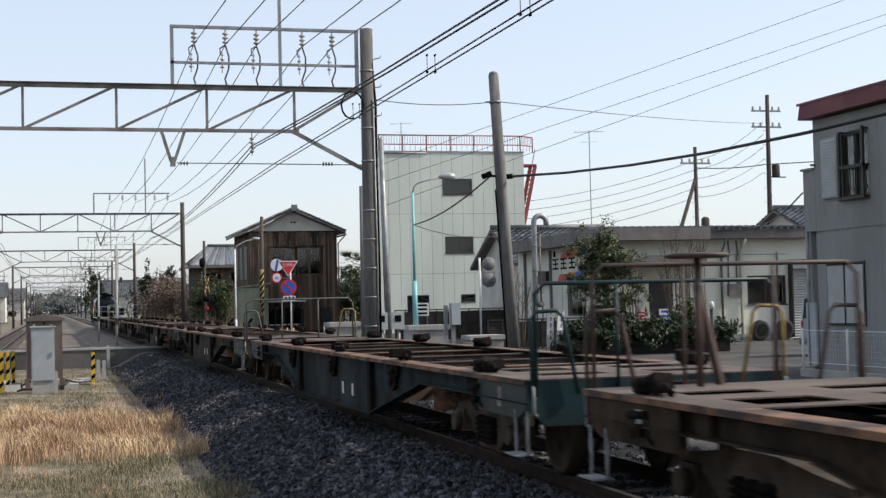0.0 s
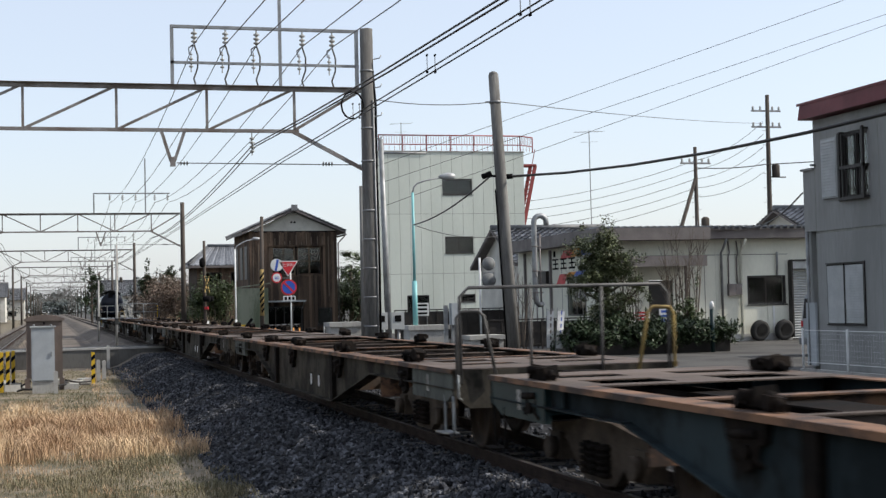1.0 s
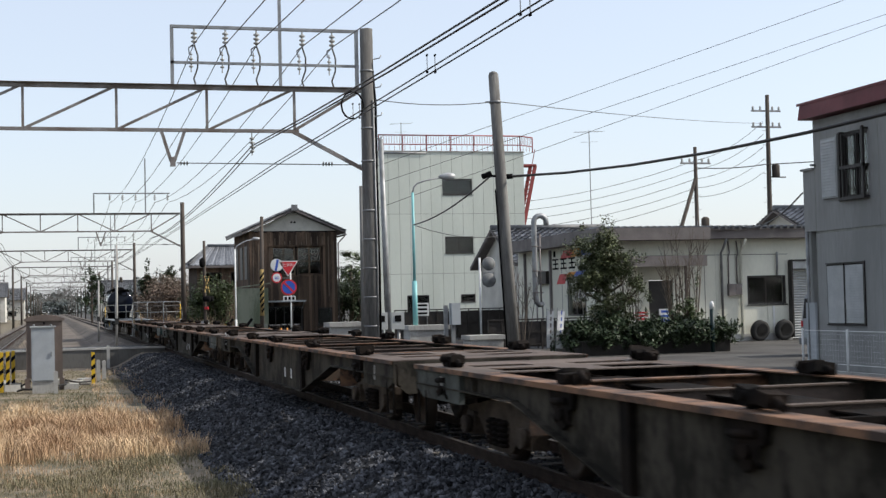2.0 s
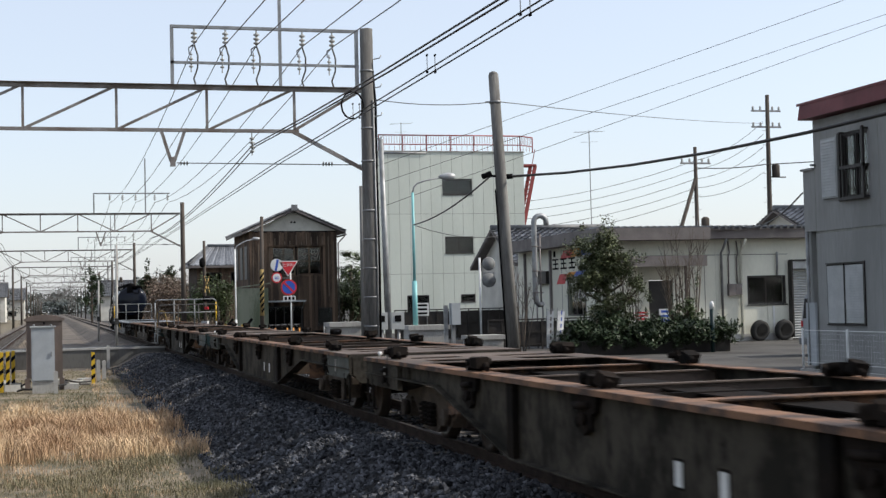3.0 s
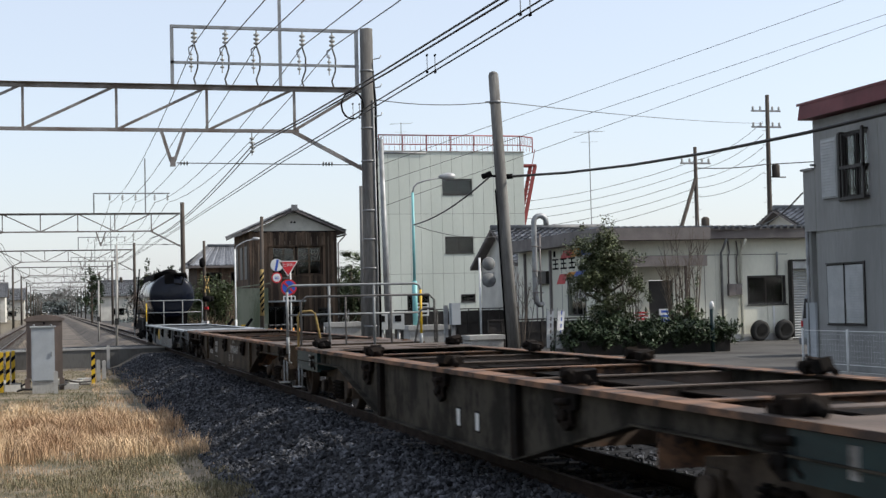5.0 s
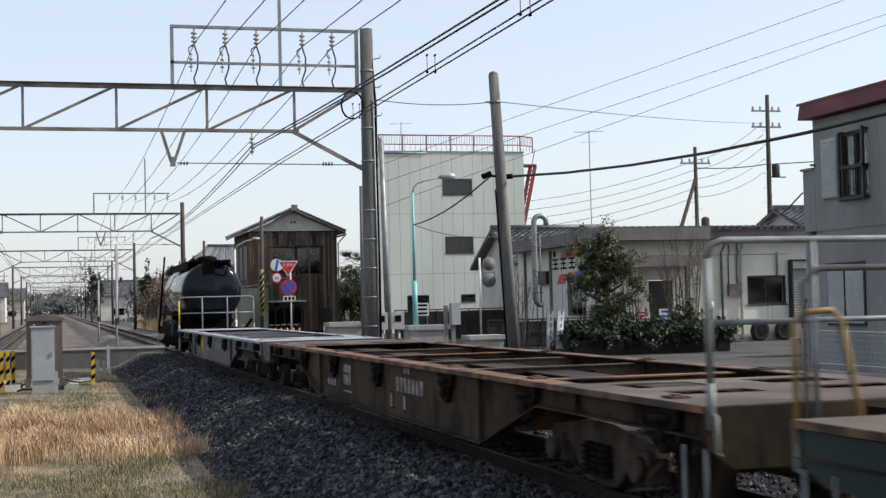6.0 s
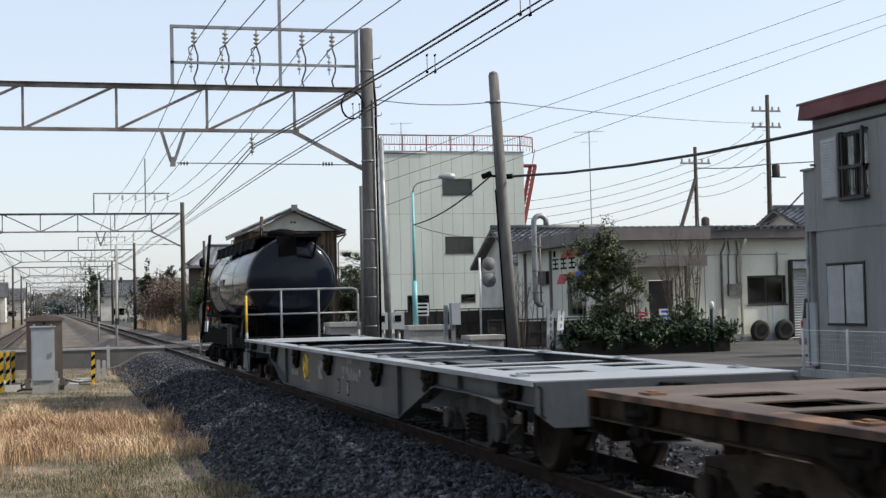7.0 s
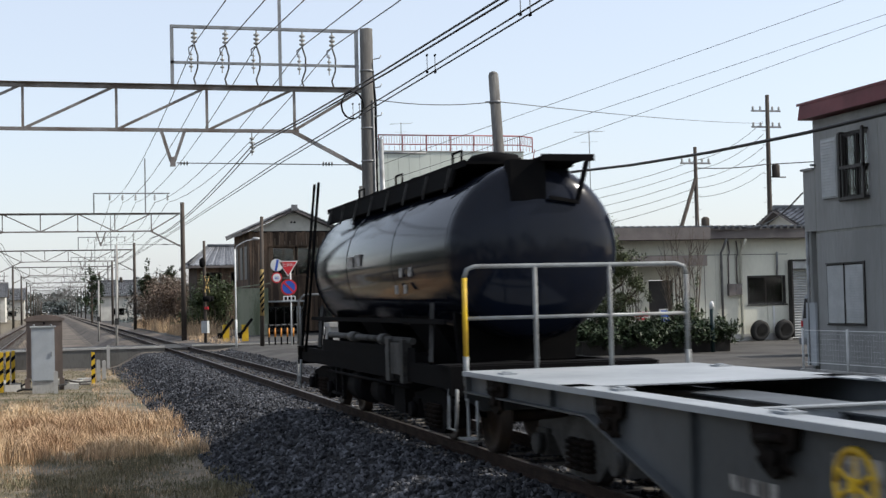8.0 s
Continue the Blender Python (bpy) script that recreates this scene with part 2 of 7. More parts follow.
def build_track(x, y0, y1, label, pieces):
    track = thing("railway_track", pose(x, 0, 0), label, "railway track", kind="structure")
    for sx in (-0.5335, 0.5335):
        solid("rail", [(prism, [(sx - 0.06, -0.15), (sx + 0.06, -0.15), (sx + 0.06, -0.135), (sx + 0.01, -0.12), (sx + 0.01, -0.05), (sx + 0.033, -0.04), (sx + 0.033, -0.004), (sx - 0.033, -0.004), (sx - 0.033, -0.04), (sx - 0.01, -0.05), (sx - 0.01, -0.12), (sx - 0.06, -0.135)], "y", y0, y1)], RAILSTEEL, track, "rust-brown steel rail")
        solid("rail_head", [(box, sx - 0.028, sx + 0.028, y0, y1, -0.004, 0)], RAILHEAD, track, "polished rail top")
    bm = bmesh.new()
    prism(bm, [(-1.0, -0.26), (1.0, -0.26), (0.97, -0.152), (-0.97, -0.152)], "y", -0.1, 0.1)
    me = mesh_of("sleeper", bm, SLEEPER)
    for i in range(pieces):
        ob = new("sleeper", me)
        ob.parent = track
        ob.location = (0, y0 + 12 + i * 0.62, 0)


# ---- train ----
WHEEL_R = 0.42
SPINNING = []
MOVING = []


def wheelset(parent, y, z=WHEEL_R):
    ws = solid("wheelset", [(lathe, [(0.0, -0.6), (0.075, -0.6), (0.075, 0.6), (0.0, 0.6)], 10, "x")], WHEEL, parent, "steel axle with two wheels")
    for s in (-1, 1):
        solid("wheel", [(lathe, [(0.09, s * 0.62), (0.11, s * 0.60), (0.33, s * 0.56), (0.35, s * 0.60), (WHEEL_R, s * 0.595), (WHEEL_R, s * 0.50), (WHEEL_R + 0.025, s * 0.485), (WHEEL_R + 0.02, s * 0.47), (0.34, s * 0.47), (0.3, s * 0.51), (0.09, s * 0.5)], 28, "x"),
                        (box, s * 0.575 - 0.012, s * 0.575 + 0.012, -0.3, -0.2, -0.06, 0.06)], WHEEL, ws)
    ws.location = (0, y, z)
    SPINNING.append((ws, y, z))
    return ws


def bogie(parent, y, material, wheelbase=1.9):
    """A three-piece freight bogie with cast side frames, springs and axle boxes."""
    bg = solid("bogie", [(box, -0.95, 0.95, y - 0.2, y + 0.2, 0.44, 0.66), (box, -0.22, 0.22, y - 0.3, y + 0.3, 0.62, 0.74)], material, parent, "cast steel freight bogie")
    h = wheelbase / 2
    for s in (-1, 1):
        x = s * 0.98
        solid("side_frame", [(prism, [(y - h - 0.22, 0.52), (y - h - 0.2, 0.62), (y - h + 0.2, 0.66), (y - 0.3, 0.72), (y + 0.3, 0.72), (y + h - 0.2, 0.66), (y + h + 0.2, 0.62), (y + h + 0.22, 0.52), (y + h - 0.2, 0.5), (y + 0.42, 0.26), (y + 0.32, 0.2), (y - 0.32, 0.2), (y - 0.42, 0.26), (y - h + 0.2, 0.5)], "x", x - 0.05, x + 0.05)], material, bg)
        springs = bmesh.new()
        for k in (-0.2, 0, 0.2):
            for c in range(5):
                rod(springs, (x + s * 0.07, y + k, 0.27 + c * 0.055), (x + s * 0.07, y + k, 0.30 + c * 0.055), 0.075, 10)
            rod(springs, (x + s * 0.07, y + k, 0.26), (x + s * 0.07, y + k, 0.54), 0.045, 8)
        tagged(part("spring_nest", springs, GREASE, bg, "stacked coil springs"), kind="stuff")
        for k in (-h, h):
            solid("axle_box", [(box, x - 0.09, x + 0.13 * s if s > 0 else x + 0.09, y + k - 0.13, y + k + 0.13, 0.31, 0.56), (rod, (x + s * 0.09, y + k, WHEEL_R), (x + s * 0.17, y + k, WHEEL_R), 0.1, 12)], material, bg)
        solid("brake_beam", [(beam, (x - s * 0.3, y - h + 0.5, 0.36), (x - s * 0.3, y - h + 0.5, 0.6), 0.06, 0.12), (beam, (x - s * 0.3, y + h - 0.5, 0.36), (x - s * 0.3, y + h - 0.5, 0.6), 0.06, 0.12)], GREASE, bg)
    for k in (-h, h):
        wheelset(parent, y + k)


def coupler(parent, y, s, material=GREASE):
    solid("coupler", [(box, -0.1, 0.1, min(y, y + s * 0.5), max(y, y + s * 0.5), 0.76, 0.98), (prism, [(-0.16, y + s * 0.45), (0.17, y + s * 0.45), (0.2, y + s * 0.58), (0.05, y + s * 0.67), (-0.16, y + s * 0.64)] if s > 0 else [(0.16, y + s * 0.45), (-0.17, y + s * 0.45), (-0.2, y + s * 0.58), (-0.05, y + s * 0.67), (0.16, y + s * 0.64)], "z", 0.72, 1.0)], material, parent, "knuckle coupler")
    solid("brake_hose", [(tube, [(0.3, y, 0.8), (0.3, y + s * 0.15, 0.62), (0.22, y + s * 0.3, 0.45), (0.12, y + s * 0.42, 0.5), (0.08, y + s * 0.5, 0.62)], 0.022, 8)], GREASE, parent, "black rubber brake hose")


DECK = 1.03
HW = 1.33           # half width


OLD_SILL = ((-5.3, 0.79), (-2.5, 0.25), (3.15, 0.25), (5.85, 0.79))
NEW_SILL = ((-6.3, 0.80), (-4.55, 0.31), (4.5, 0.31), (6.3, 0.80))


def flat_wagon(label, sill, top, edge, lumps, rail_ends, end_paint, bogie_paint, HL, locks, seed):
    rnd = random.Random(seed)
    railed = [r[0] for r in rail_ends]
    w = thing("container_flat_wagon", pose(0, 0, 0), label, "flat wagon", "wagons of the freight train")
    belly = OLD_SILL if lumps else NEW_SILL
    (ka, kz), (ca, cz), (cb, _), (kb, _) = belly
    prof = [(-HL, 0.81), *belly, (HL, 0.81), (HL, DECK - 0.012), (-HL, DECK - 0.012)]
    for s in (-1, 1):
        x = s * (HW - 0.09)
        ribs = [(box, x - 0.06, x + s * 0.07 if s > 0 else x + 0.06, yy - 0.006, yy + 0.006, 0.82, DECK - 0.012) for yy in (-8.6, -7.2, 7.2, 8.6)]
        posts = [(box, min(x + s * 0.008, x + s * 0.075), max(x + s * 0.008, x + s * 0.075), yy - 0.09, yy + 0.09, cz + 0.012, DECK - 0.012) for yy in ((ca, cb) if lumps else ())]
        posts += [(box, min(x + s * 0.008, x + s * 0.06), max(x + s * 0.008, x + s * 0.06), yy - 0.012, yy + 0.012, cz + 0.012, DECK - 0.012) for yy in (() if lumps else (ca + 0.1, cb - 0.1))]
        flange = list(belly) + [(a, b + 0.016) for a, b in belly[::-1]]
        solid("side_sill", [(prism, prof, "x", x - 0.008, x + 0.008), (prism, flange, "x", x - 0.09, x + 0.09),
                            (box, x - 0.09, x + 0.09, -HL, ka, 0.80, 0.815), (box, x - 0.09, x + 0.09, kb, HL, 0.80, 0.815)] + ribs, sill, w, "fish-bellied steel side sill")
        for p in posts:
            solid("sill_post", [p], GREASE if lumps else sill, w)
        if lumps:
            for e in (-1, 1):
                lo, hi = sorted((e * 7.65, e * (HL - 0.05)))
                xx = x + s * 0.07
                solid("end_plate", [(prism, [(lo + (0.25 if e < 0 else 0), 0.66), (hi - (0.25 if e > 0 else 0), 0.66), (hi, 0.76), (hi, DECK - 0.06), (lo, DECK - 0.06), (lo, 0.76)], "x", min(x + s * 0.01, xx), max(x + s * 0.01, xx))], sill if seed == 7 else SILL_END if seed % 2 else end_paint, w, "dusty plate at the sill's end")
                solid("stencil_bar", [(box, min(xx, xx + s * 0.004), max(xx, xx + s * 0.004), e * 8.35 - 0.05, e * 8.35 + 0.05, 0.74, 0.93)], STENCIL, w, "worn white stencilled bar")
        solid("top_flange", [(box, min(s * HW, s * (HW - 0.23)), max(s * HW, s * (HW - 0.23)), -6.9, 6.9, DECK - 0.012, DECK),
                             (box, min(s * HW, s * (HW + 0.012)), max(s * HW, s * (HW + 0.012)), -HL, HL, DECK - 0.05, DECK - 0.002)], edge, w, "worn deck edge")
    # end decks with their openings
    for e in (-1, 1):
        if top == DECK_GREY and e > 0:
            cells = [(-HW, HW, 6.55, HL)]
        else:
            cells = [(-HW, HW, e * 8.6, e * HL), (-HW, HW, e * 6.9, e * 7.15), (-HW, -0.95, e * 7.15, e * 8.6), (0.95, HW, e * 7.15, e * 8.6), (-0.25, 0.25, e * 7.15, e * 8.6), (-0.95, -0.25, e * 7.75, e * 8.2), (0.25, 0.95, e * 7.75, e * 8.2)]
        bm = bmesh.new()
        for a, b, c, d in cells:
            box(bm, a, b, min(c, d), max(c, d), DECK - 0.012, DECK)
        bmesh.ops.remove_doubles(bm, verts=bm.verts, dist=1e-4)
        part("end_deck", bm, top, w, "steel end deck with openings")
        solid("headstock", [(prism, [(-HW + 0.02, 0.74), (-HW + 0.2, 0.60), (HW - 0.2, 0.60), (HW - 0.02, 0.74), (HW - 0.02, DECK - 0.014), (-HW + 0.02, DECK - 0.014)], "y", min(e * HL, e * (HL - 0.03)) + e * 0.004, max(e * HL, e * (HL - 0.03)) + e * 0.004)], end_paint, w, "steel end beam")
        coupler(w, e * HL, e)
        for s in (-1, 1):
            x = s * (HW - 0.03)
            yy = e * (HL - 0.22)
            solid("step", [(tube, [(x, yy - 0.17, 0.74), (x, yy - 0.17, 0.34), (x, yy + 0.17, 0.34), (x, yy + 0.17, 0.74)], 0.016, 6), (box, x - 0.05, x + 0.12, yy - 0.17, yy + 0.17, 0.33, 0.345) if s > 0 else (box, x - 0.12, x + 0.05, yy - 0.17, yy + 0.17, 0.33, 0.345)], PIPE_GREY if e in railed else GREASE, w, "shunter's foot step")
            solid("grab_iron", [(tube, [(s * (HW - 0.05), e * (HL + 0.02), 0.98), (s * (HW - 0.05), e * (HL + 0.08), 0.96), (s * (HW - 0.05), e * (HL + 0.08), 0.72), (s * (HW - 0.1), e * (HL + 0.02), 0.70)], 0.014, 6)], PIPE_GREY if e in railed else GREASE, w)
    # inner frame
    for a, b, c, d, q in ((-0.2, -0.17, 0.42, 0.93, HL - 0.1), (0.17, 0.2, 0.42, 0.93, HL - 0.1), (-0.26, 0.26, 0.93, 0.945, 6.9), (-0.26, 0.26, 0.405, 0.42, HL - 0.1)):
        solid("centre_sill", [(box, a, b, -q, q, c, d)], GREASE if lumps else sill, w)
    for k, yy in enumerate((-5.6, -3.9, -2.0, 0.0, 2.0, 3.9, 5.6) if lumps else (-5.4, -2.9, -0.6, 1.8, 4.2)):
        bw = 0.1 if k % 3 == 0 else 0.05
        solid("cross_bearer", [(box, -HW + 0.23, HW - 0.23, yy - bw, yy + bw, DECK - 0.05, DECK - 0.036), (box, -HW + 0.1, HW - 0.1, yy - 0.008, yy + 0.008, 0.5, DECK - 0.05)], edge if k % 3 == 0 else top, w, "cross beam between the sills")
    solid("floor_plate", [(box, -HW + 0.3, -0.28, -6.0, -4.0, 0.78, 0.79), (box, -HW + 0.3, -0.28, -1.8, 1.8, 0.74, 0.75), (box, 0.28, HW - 0.3, -3.7, 0, 0.76, 0.77), (box, 0.28, HW - 0.3, 2.2, 5.4, 0.76, 0.77)], sill, w)
    solid("brake_rigging", [(rod, (-0.5, -5.5, 0.85), (-0.5, 5.5, 0.85), 0.03, 8), (rod, (0.6, -6.5, 0.8), (0.6, 6.5, 0.8), 0.025, 8), (rod, (0.75, -1.2, 0.62), (0.75, -0.3, 0.62), 0.18, 14), (beam, (-1.0, 1.3, 0.93), (1.0, 1.3, 0.93), 0.06, 0.05), (beam, (-0.9, -2.9, 0.9), (0.6, -2.9, 0.9), 0.05, 0.05), (rod, (-0.75, 2.3, 0.6), (-0.75, 3.4, 0.6), 0.2, 14)], GREASE, w)
    bogie(w, -7.1, bogie_paint)
    bogie(w, 7.1, bogie_paint)
    # container locks
    for yy in locks:
        for s in (-1, 1):
            x = s * (HW - 0.17)
            if lumps:
                lk = bmesh.new()
                for q in range(4):
                    c = Vector((x + rnd.uniform(-0.03, 0.04), yy + (q - 1.5) * 0.11 + rnd.uniform(-0.03, 0.03), DECK + 0.045 + rnd.uniform(0, 0.04)))
                    turn = Euler((rnd.uniform(-0.5, 0.5), rnd.uniform(-0.2, 0.2), rnd.uniform(-0.3, 0.3))).to_matrix()
                    for v in box(lk, -rnd.uniform(0.05, 0.11), rnd.uniform(0.05, 0.11), -0.06, 0.07, -0.045, rnd.uniform(0.03, 0.075)):
                        v.co = c + turn @ v.co
                rod(lk, (x - 0.13, yy + 0.04, DECK + 0.09), (x + 0.14, yy + 0.04, DECK + 0.09), 0.035, 8)
                rod(lk, (x - 0.02, yy - 0.35, DECK + 0.03), (x + 0.02, yy - 0.1, DECK + 0.1), 0.03, 8)
                part("container_lock", lk, GREASE, w, "greasy folding container lock")
            else:
                solid("container_lock", [(box, x - 0.07, x + 0.07, yy - 0.1, yy + 0.1, DECK, DECK + 0.018), (box, x - 0.03, x + 0.03, yy - 0.05, yy + 0.05, DECK + 0.018, DECK + 0.03)], edge, w, "retracted container lock")
            xx = s * (HW - 0.075)
            solid("lock_handle", [(tube, [(xx + s * 0.03, yy, 0.97), (xx + s * 0.05, yy + 0.02, 0.8), (xx + s * 0.05, yy + 0.06, 0.72), (xx + s * 0.05, yy + 0.11, 0.76)], 0.025, 6), (tube, [(xx + s * 0.03, yy - 0.2, 0.95), (xx + s * 0.06, yy - 0.22, 0.74), (xx + s * 0.06, yy - 0.3, 0.7)], 0.018, 6), (prism, [(yy - 0.34, 0.99), (yy + 0.24, 0.99), (yy + 0.2, 0.84), (yy + 0.13, 0.8), (yy + 0.1, 0.7), (yy - 0.04, 0.64), (yy - 0.14, 0.68), (yy - 0.16, 0.8), (yy - 0.3, 0.84)], "x", min(xx, xx + s * 0.05), max(xx, xx + s * 0.05)), (rod, (xx + s * 0.06, yy - 0.22, 0.9), (xx + s * 0.06, yy + 0.12, 0.88), 0.03, 8), (rod, (xx + s * 0.05, yy - 0.1, 0.78), (xx + s * 0.1, yy - 0.1, 0.78), 0.05, 10)], GREASE, w)
    # stencilled data panels on both sills
    for s in (-1, 1):
        x = s * (HW - 0.081)
        m = min(x, x + s * 0.004), max(x, x + s * 0.004)
        if not lumps:
            bars = [(3.3 + 0.13 * c, 3.39 + 0.13 * c, 0.5, 0.6) for c in range(5)] + [(2.15, 2.32, 0.56, 0.86), (2.36, 2.65, 0.74, 0.86), (2.36, 2.5, 0.56, 0.71), (2.53, 2.65, 0.56, 0.71), (2.1, 2.7, 0.45, 0.475)]
            bars += [(-2.05 + 0.2 * c, -1.92 + 0.2 * c, 0.64, 0.82) for c in range(7)] + [(-1.4, -1.3, 0.88, 0.95), (-1.22, -1.12, 0.88, 0.95)]
            for a, b, c, d in bars:
                solid("stencil_bar", [(box, *m, a, b, c, d)], STENCIL, w, "worn white stencilled bar")
        for a in (-1.22, -0.52):
            solid("card_holder", [(box, *m, a, a + 0.16, 0.40, 0.62)], GREASE, w, "dark card holder")
            solid("card", [(box, min(x, x + s * 0.008), max(x, x + s * 0.008), a + 0.02, a + 0.14, 0.42, 0.6)], SIGNCARD if lumps else STENCIL, w, "paper card in a holder")
    if seed in (3, 4):
        for s in (-1, 1):
            for yy in (HL - 0.5, HL - 0.95):
                c = (s * (HW - 0.1), yy, DECK)
                solid("knob", [(lathe, [(0.01, 0.0), (0.01, 0.03), (0.026, 0.042), (0.03, 0.06), (0.02, 0.08), (0.002, 0.086)], 10, "z", c)], SIGNCARD, w, "small white lever knob")
    if top == DECK_GREY:
        for s in (-1, 1):
            ex = s * (HW - 0.076)
            ring = [(ex, 2.42 + 0.2 * math.cos(a), 0.7 + 0.2 * math.sin(a)) for a in [2 * math.pi * q / 20 for q in range(21)]]
            solid("brake_wheel", [(tube, ring, 0.022, 8), (rod, (ex, 2.42, 0.5), (ex, 2.42, 0.9), 0.014, 6), (rod, (ex, 2.24, 0.62), (ex, 2.6, 0.78), 0.014, 6), (rod, (ex, 2.6, 0.62), (ex, 2.24, 0.78), 0.014, 6), (rod, (ex - s * 0.03, 2.42, 0.7), (ex + s * 0.03, 2.42, 0.7), 0.04, 8)], YELLOW, w, "yellow hand-brake wheel")
            solid("emblem", [(box, min(ex, ex + s * 0.005), max(ex, ex + s * 0.005), 0.85, 1.25, 0.55, 0.85)], STENCIL, w, "white stencilled block")
    for e, kind, near, far in rail_ends:
        end_railing(w, e, kind, near, far, HL)
    MOVING.append(w)
    return w


def end_railing(w, e, kind, near, far, HL):
    y = e * (HL + 0.02)
    r = 0.024
    if kind == "double":
        xs = (-HW + 0.04, -0.5, 0.36, HW - 0.06)
        top = DECK + 1.1
        solid("handrail", [(tube, [(xs[0], y, top - 0.12), (xs[0] + 0.03, y, top - 0.03), (xs[0] + 0.12, y, top), (xs[3] - 0.12, y, top), (xs[3] - 0.03, y, top - 0.03), (xs[3], y, top - 0.12)], r, 8), (rod, (xs[0], y, DECK + 0.55), (xs[3], y, DECK + 0.55), r * 0.8, 8)]
              + [(rod, (x, y, DECK - 0.16), (x, y, top), r, 8) for x in xs[1:3]], PIPE_GREY, w, "grey two-bar end handrail")
        for x, pm in ((xs[0], near), (xs[3], far)):
            solid("handrail_post", [(rod, (x, y, DECK + 0.15), (x, y, top - 0.12), r * 1.1, 8)], pm, w, "yellow painted post" if pm == YELLOW else "grey post")
            solid("post_foot", [(rod, (x, y, DECK - 0.16), (x, y, DECK + 0.15), r * 1.3, 8)], PIPE_GREY, w)
        return
    paint = {"grey": PIPE_DARK, "teal": TEAL, "brown": PIPE_BROWN}[kind]
    r = 0.02
    top = DECK + (0.88 if kind != "brown" else 1.0)
    xs = (-HW + 0.1, -0.42, 0.42, HW - 0.1)
    solid("handrail", [(tube, [(xs[0], y, DECK - 0.16), (xs[0], y, top - 0.1), (xs[0] + 0.1, y, top), (xs[3] - 0.1, y, top), (xs[3], y, top - 0.1), (xs[3], y, DECK - 0.16)], r, 8)] + [(rod, (x, y, DECK - 0.16), (x, y, top), r * 0.9, 8) for x in xs[1:3]], paint, w, "bent pipe end handrail")
    for s, pm in ((-1, near), (1, far)):
        xa, xb = s * (HW - 0.05), s * (HW - 0.5)
        yh = y + e * 0.03
        solid("side_handrail", [(tube, [(xa, yh, DECK - 0.14), (xa, yh, DECK + 0.55), (xa - s * 0.05, yh, DECK + 0.62), (xa - s * 0.25, yh, DECK + 0.63), (xa - s * 0.31, yh, DECK + 0.57), (xb, yh, DECK - 0.14)], r, 8)], pm, w, "hooped side grab rail")
    if kind == "brown":
        solid("brake_wheel", [(lathe, [(0.24, 2.07), (0.27, 2.09), (0.24, 2.11), (0.2, 2.09)], 20, "z", (-0.45, y - e * 0.35, 0)), (rod, (-0.45, y - e * 0.35, DECK), (-0.45, y - e * 0.35, 2.09), 0.03, 10), (beam, (-0.45, y - e * 0.35, 1.85), (-0.2, y - e * 0.2, DECK), 0.06, 0.05), (beam, (-0.68, y - e * 0.35, 2.08), (-0.22, y - e * 0.35, 2.08), 0.03, 0.02)], PIPE_BROWN, w, "rusty horizontal hand-brake wheel on a column")


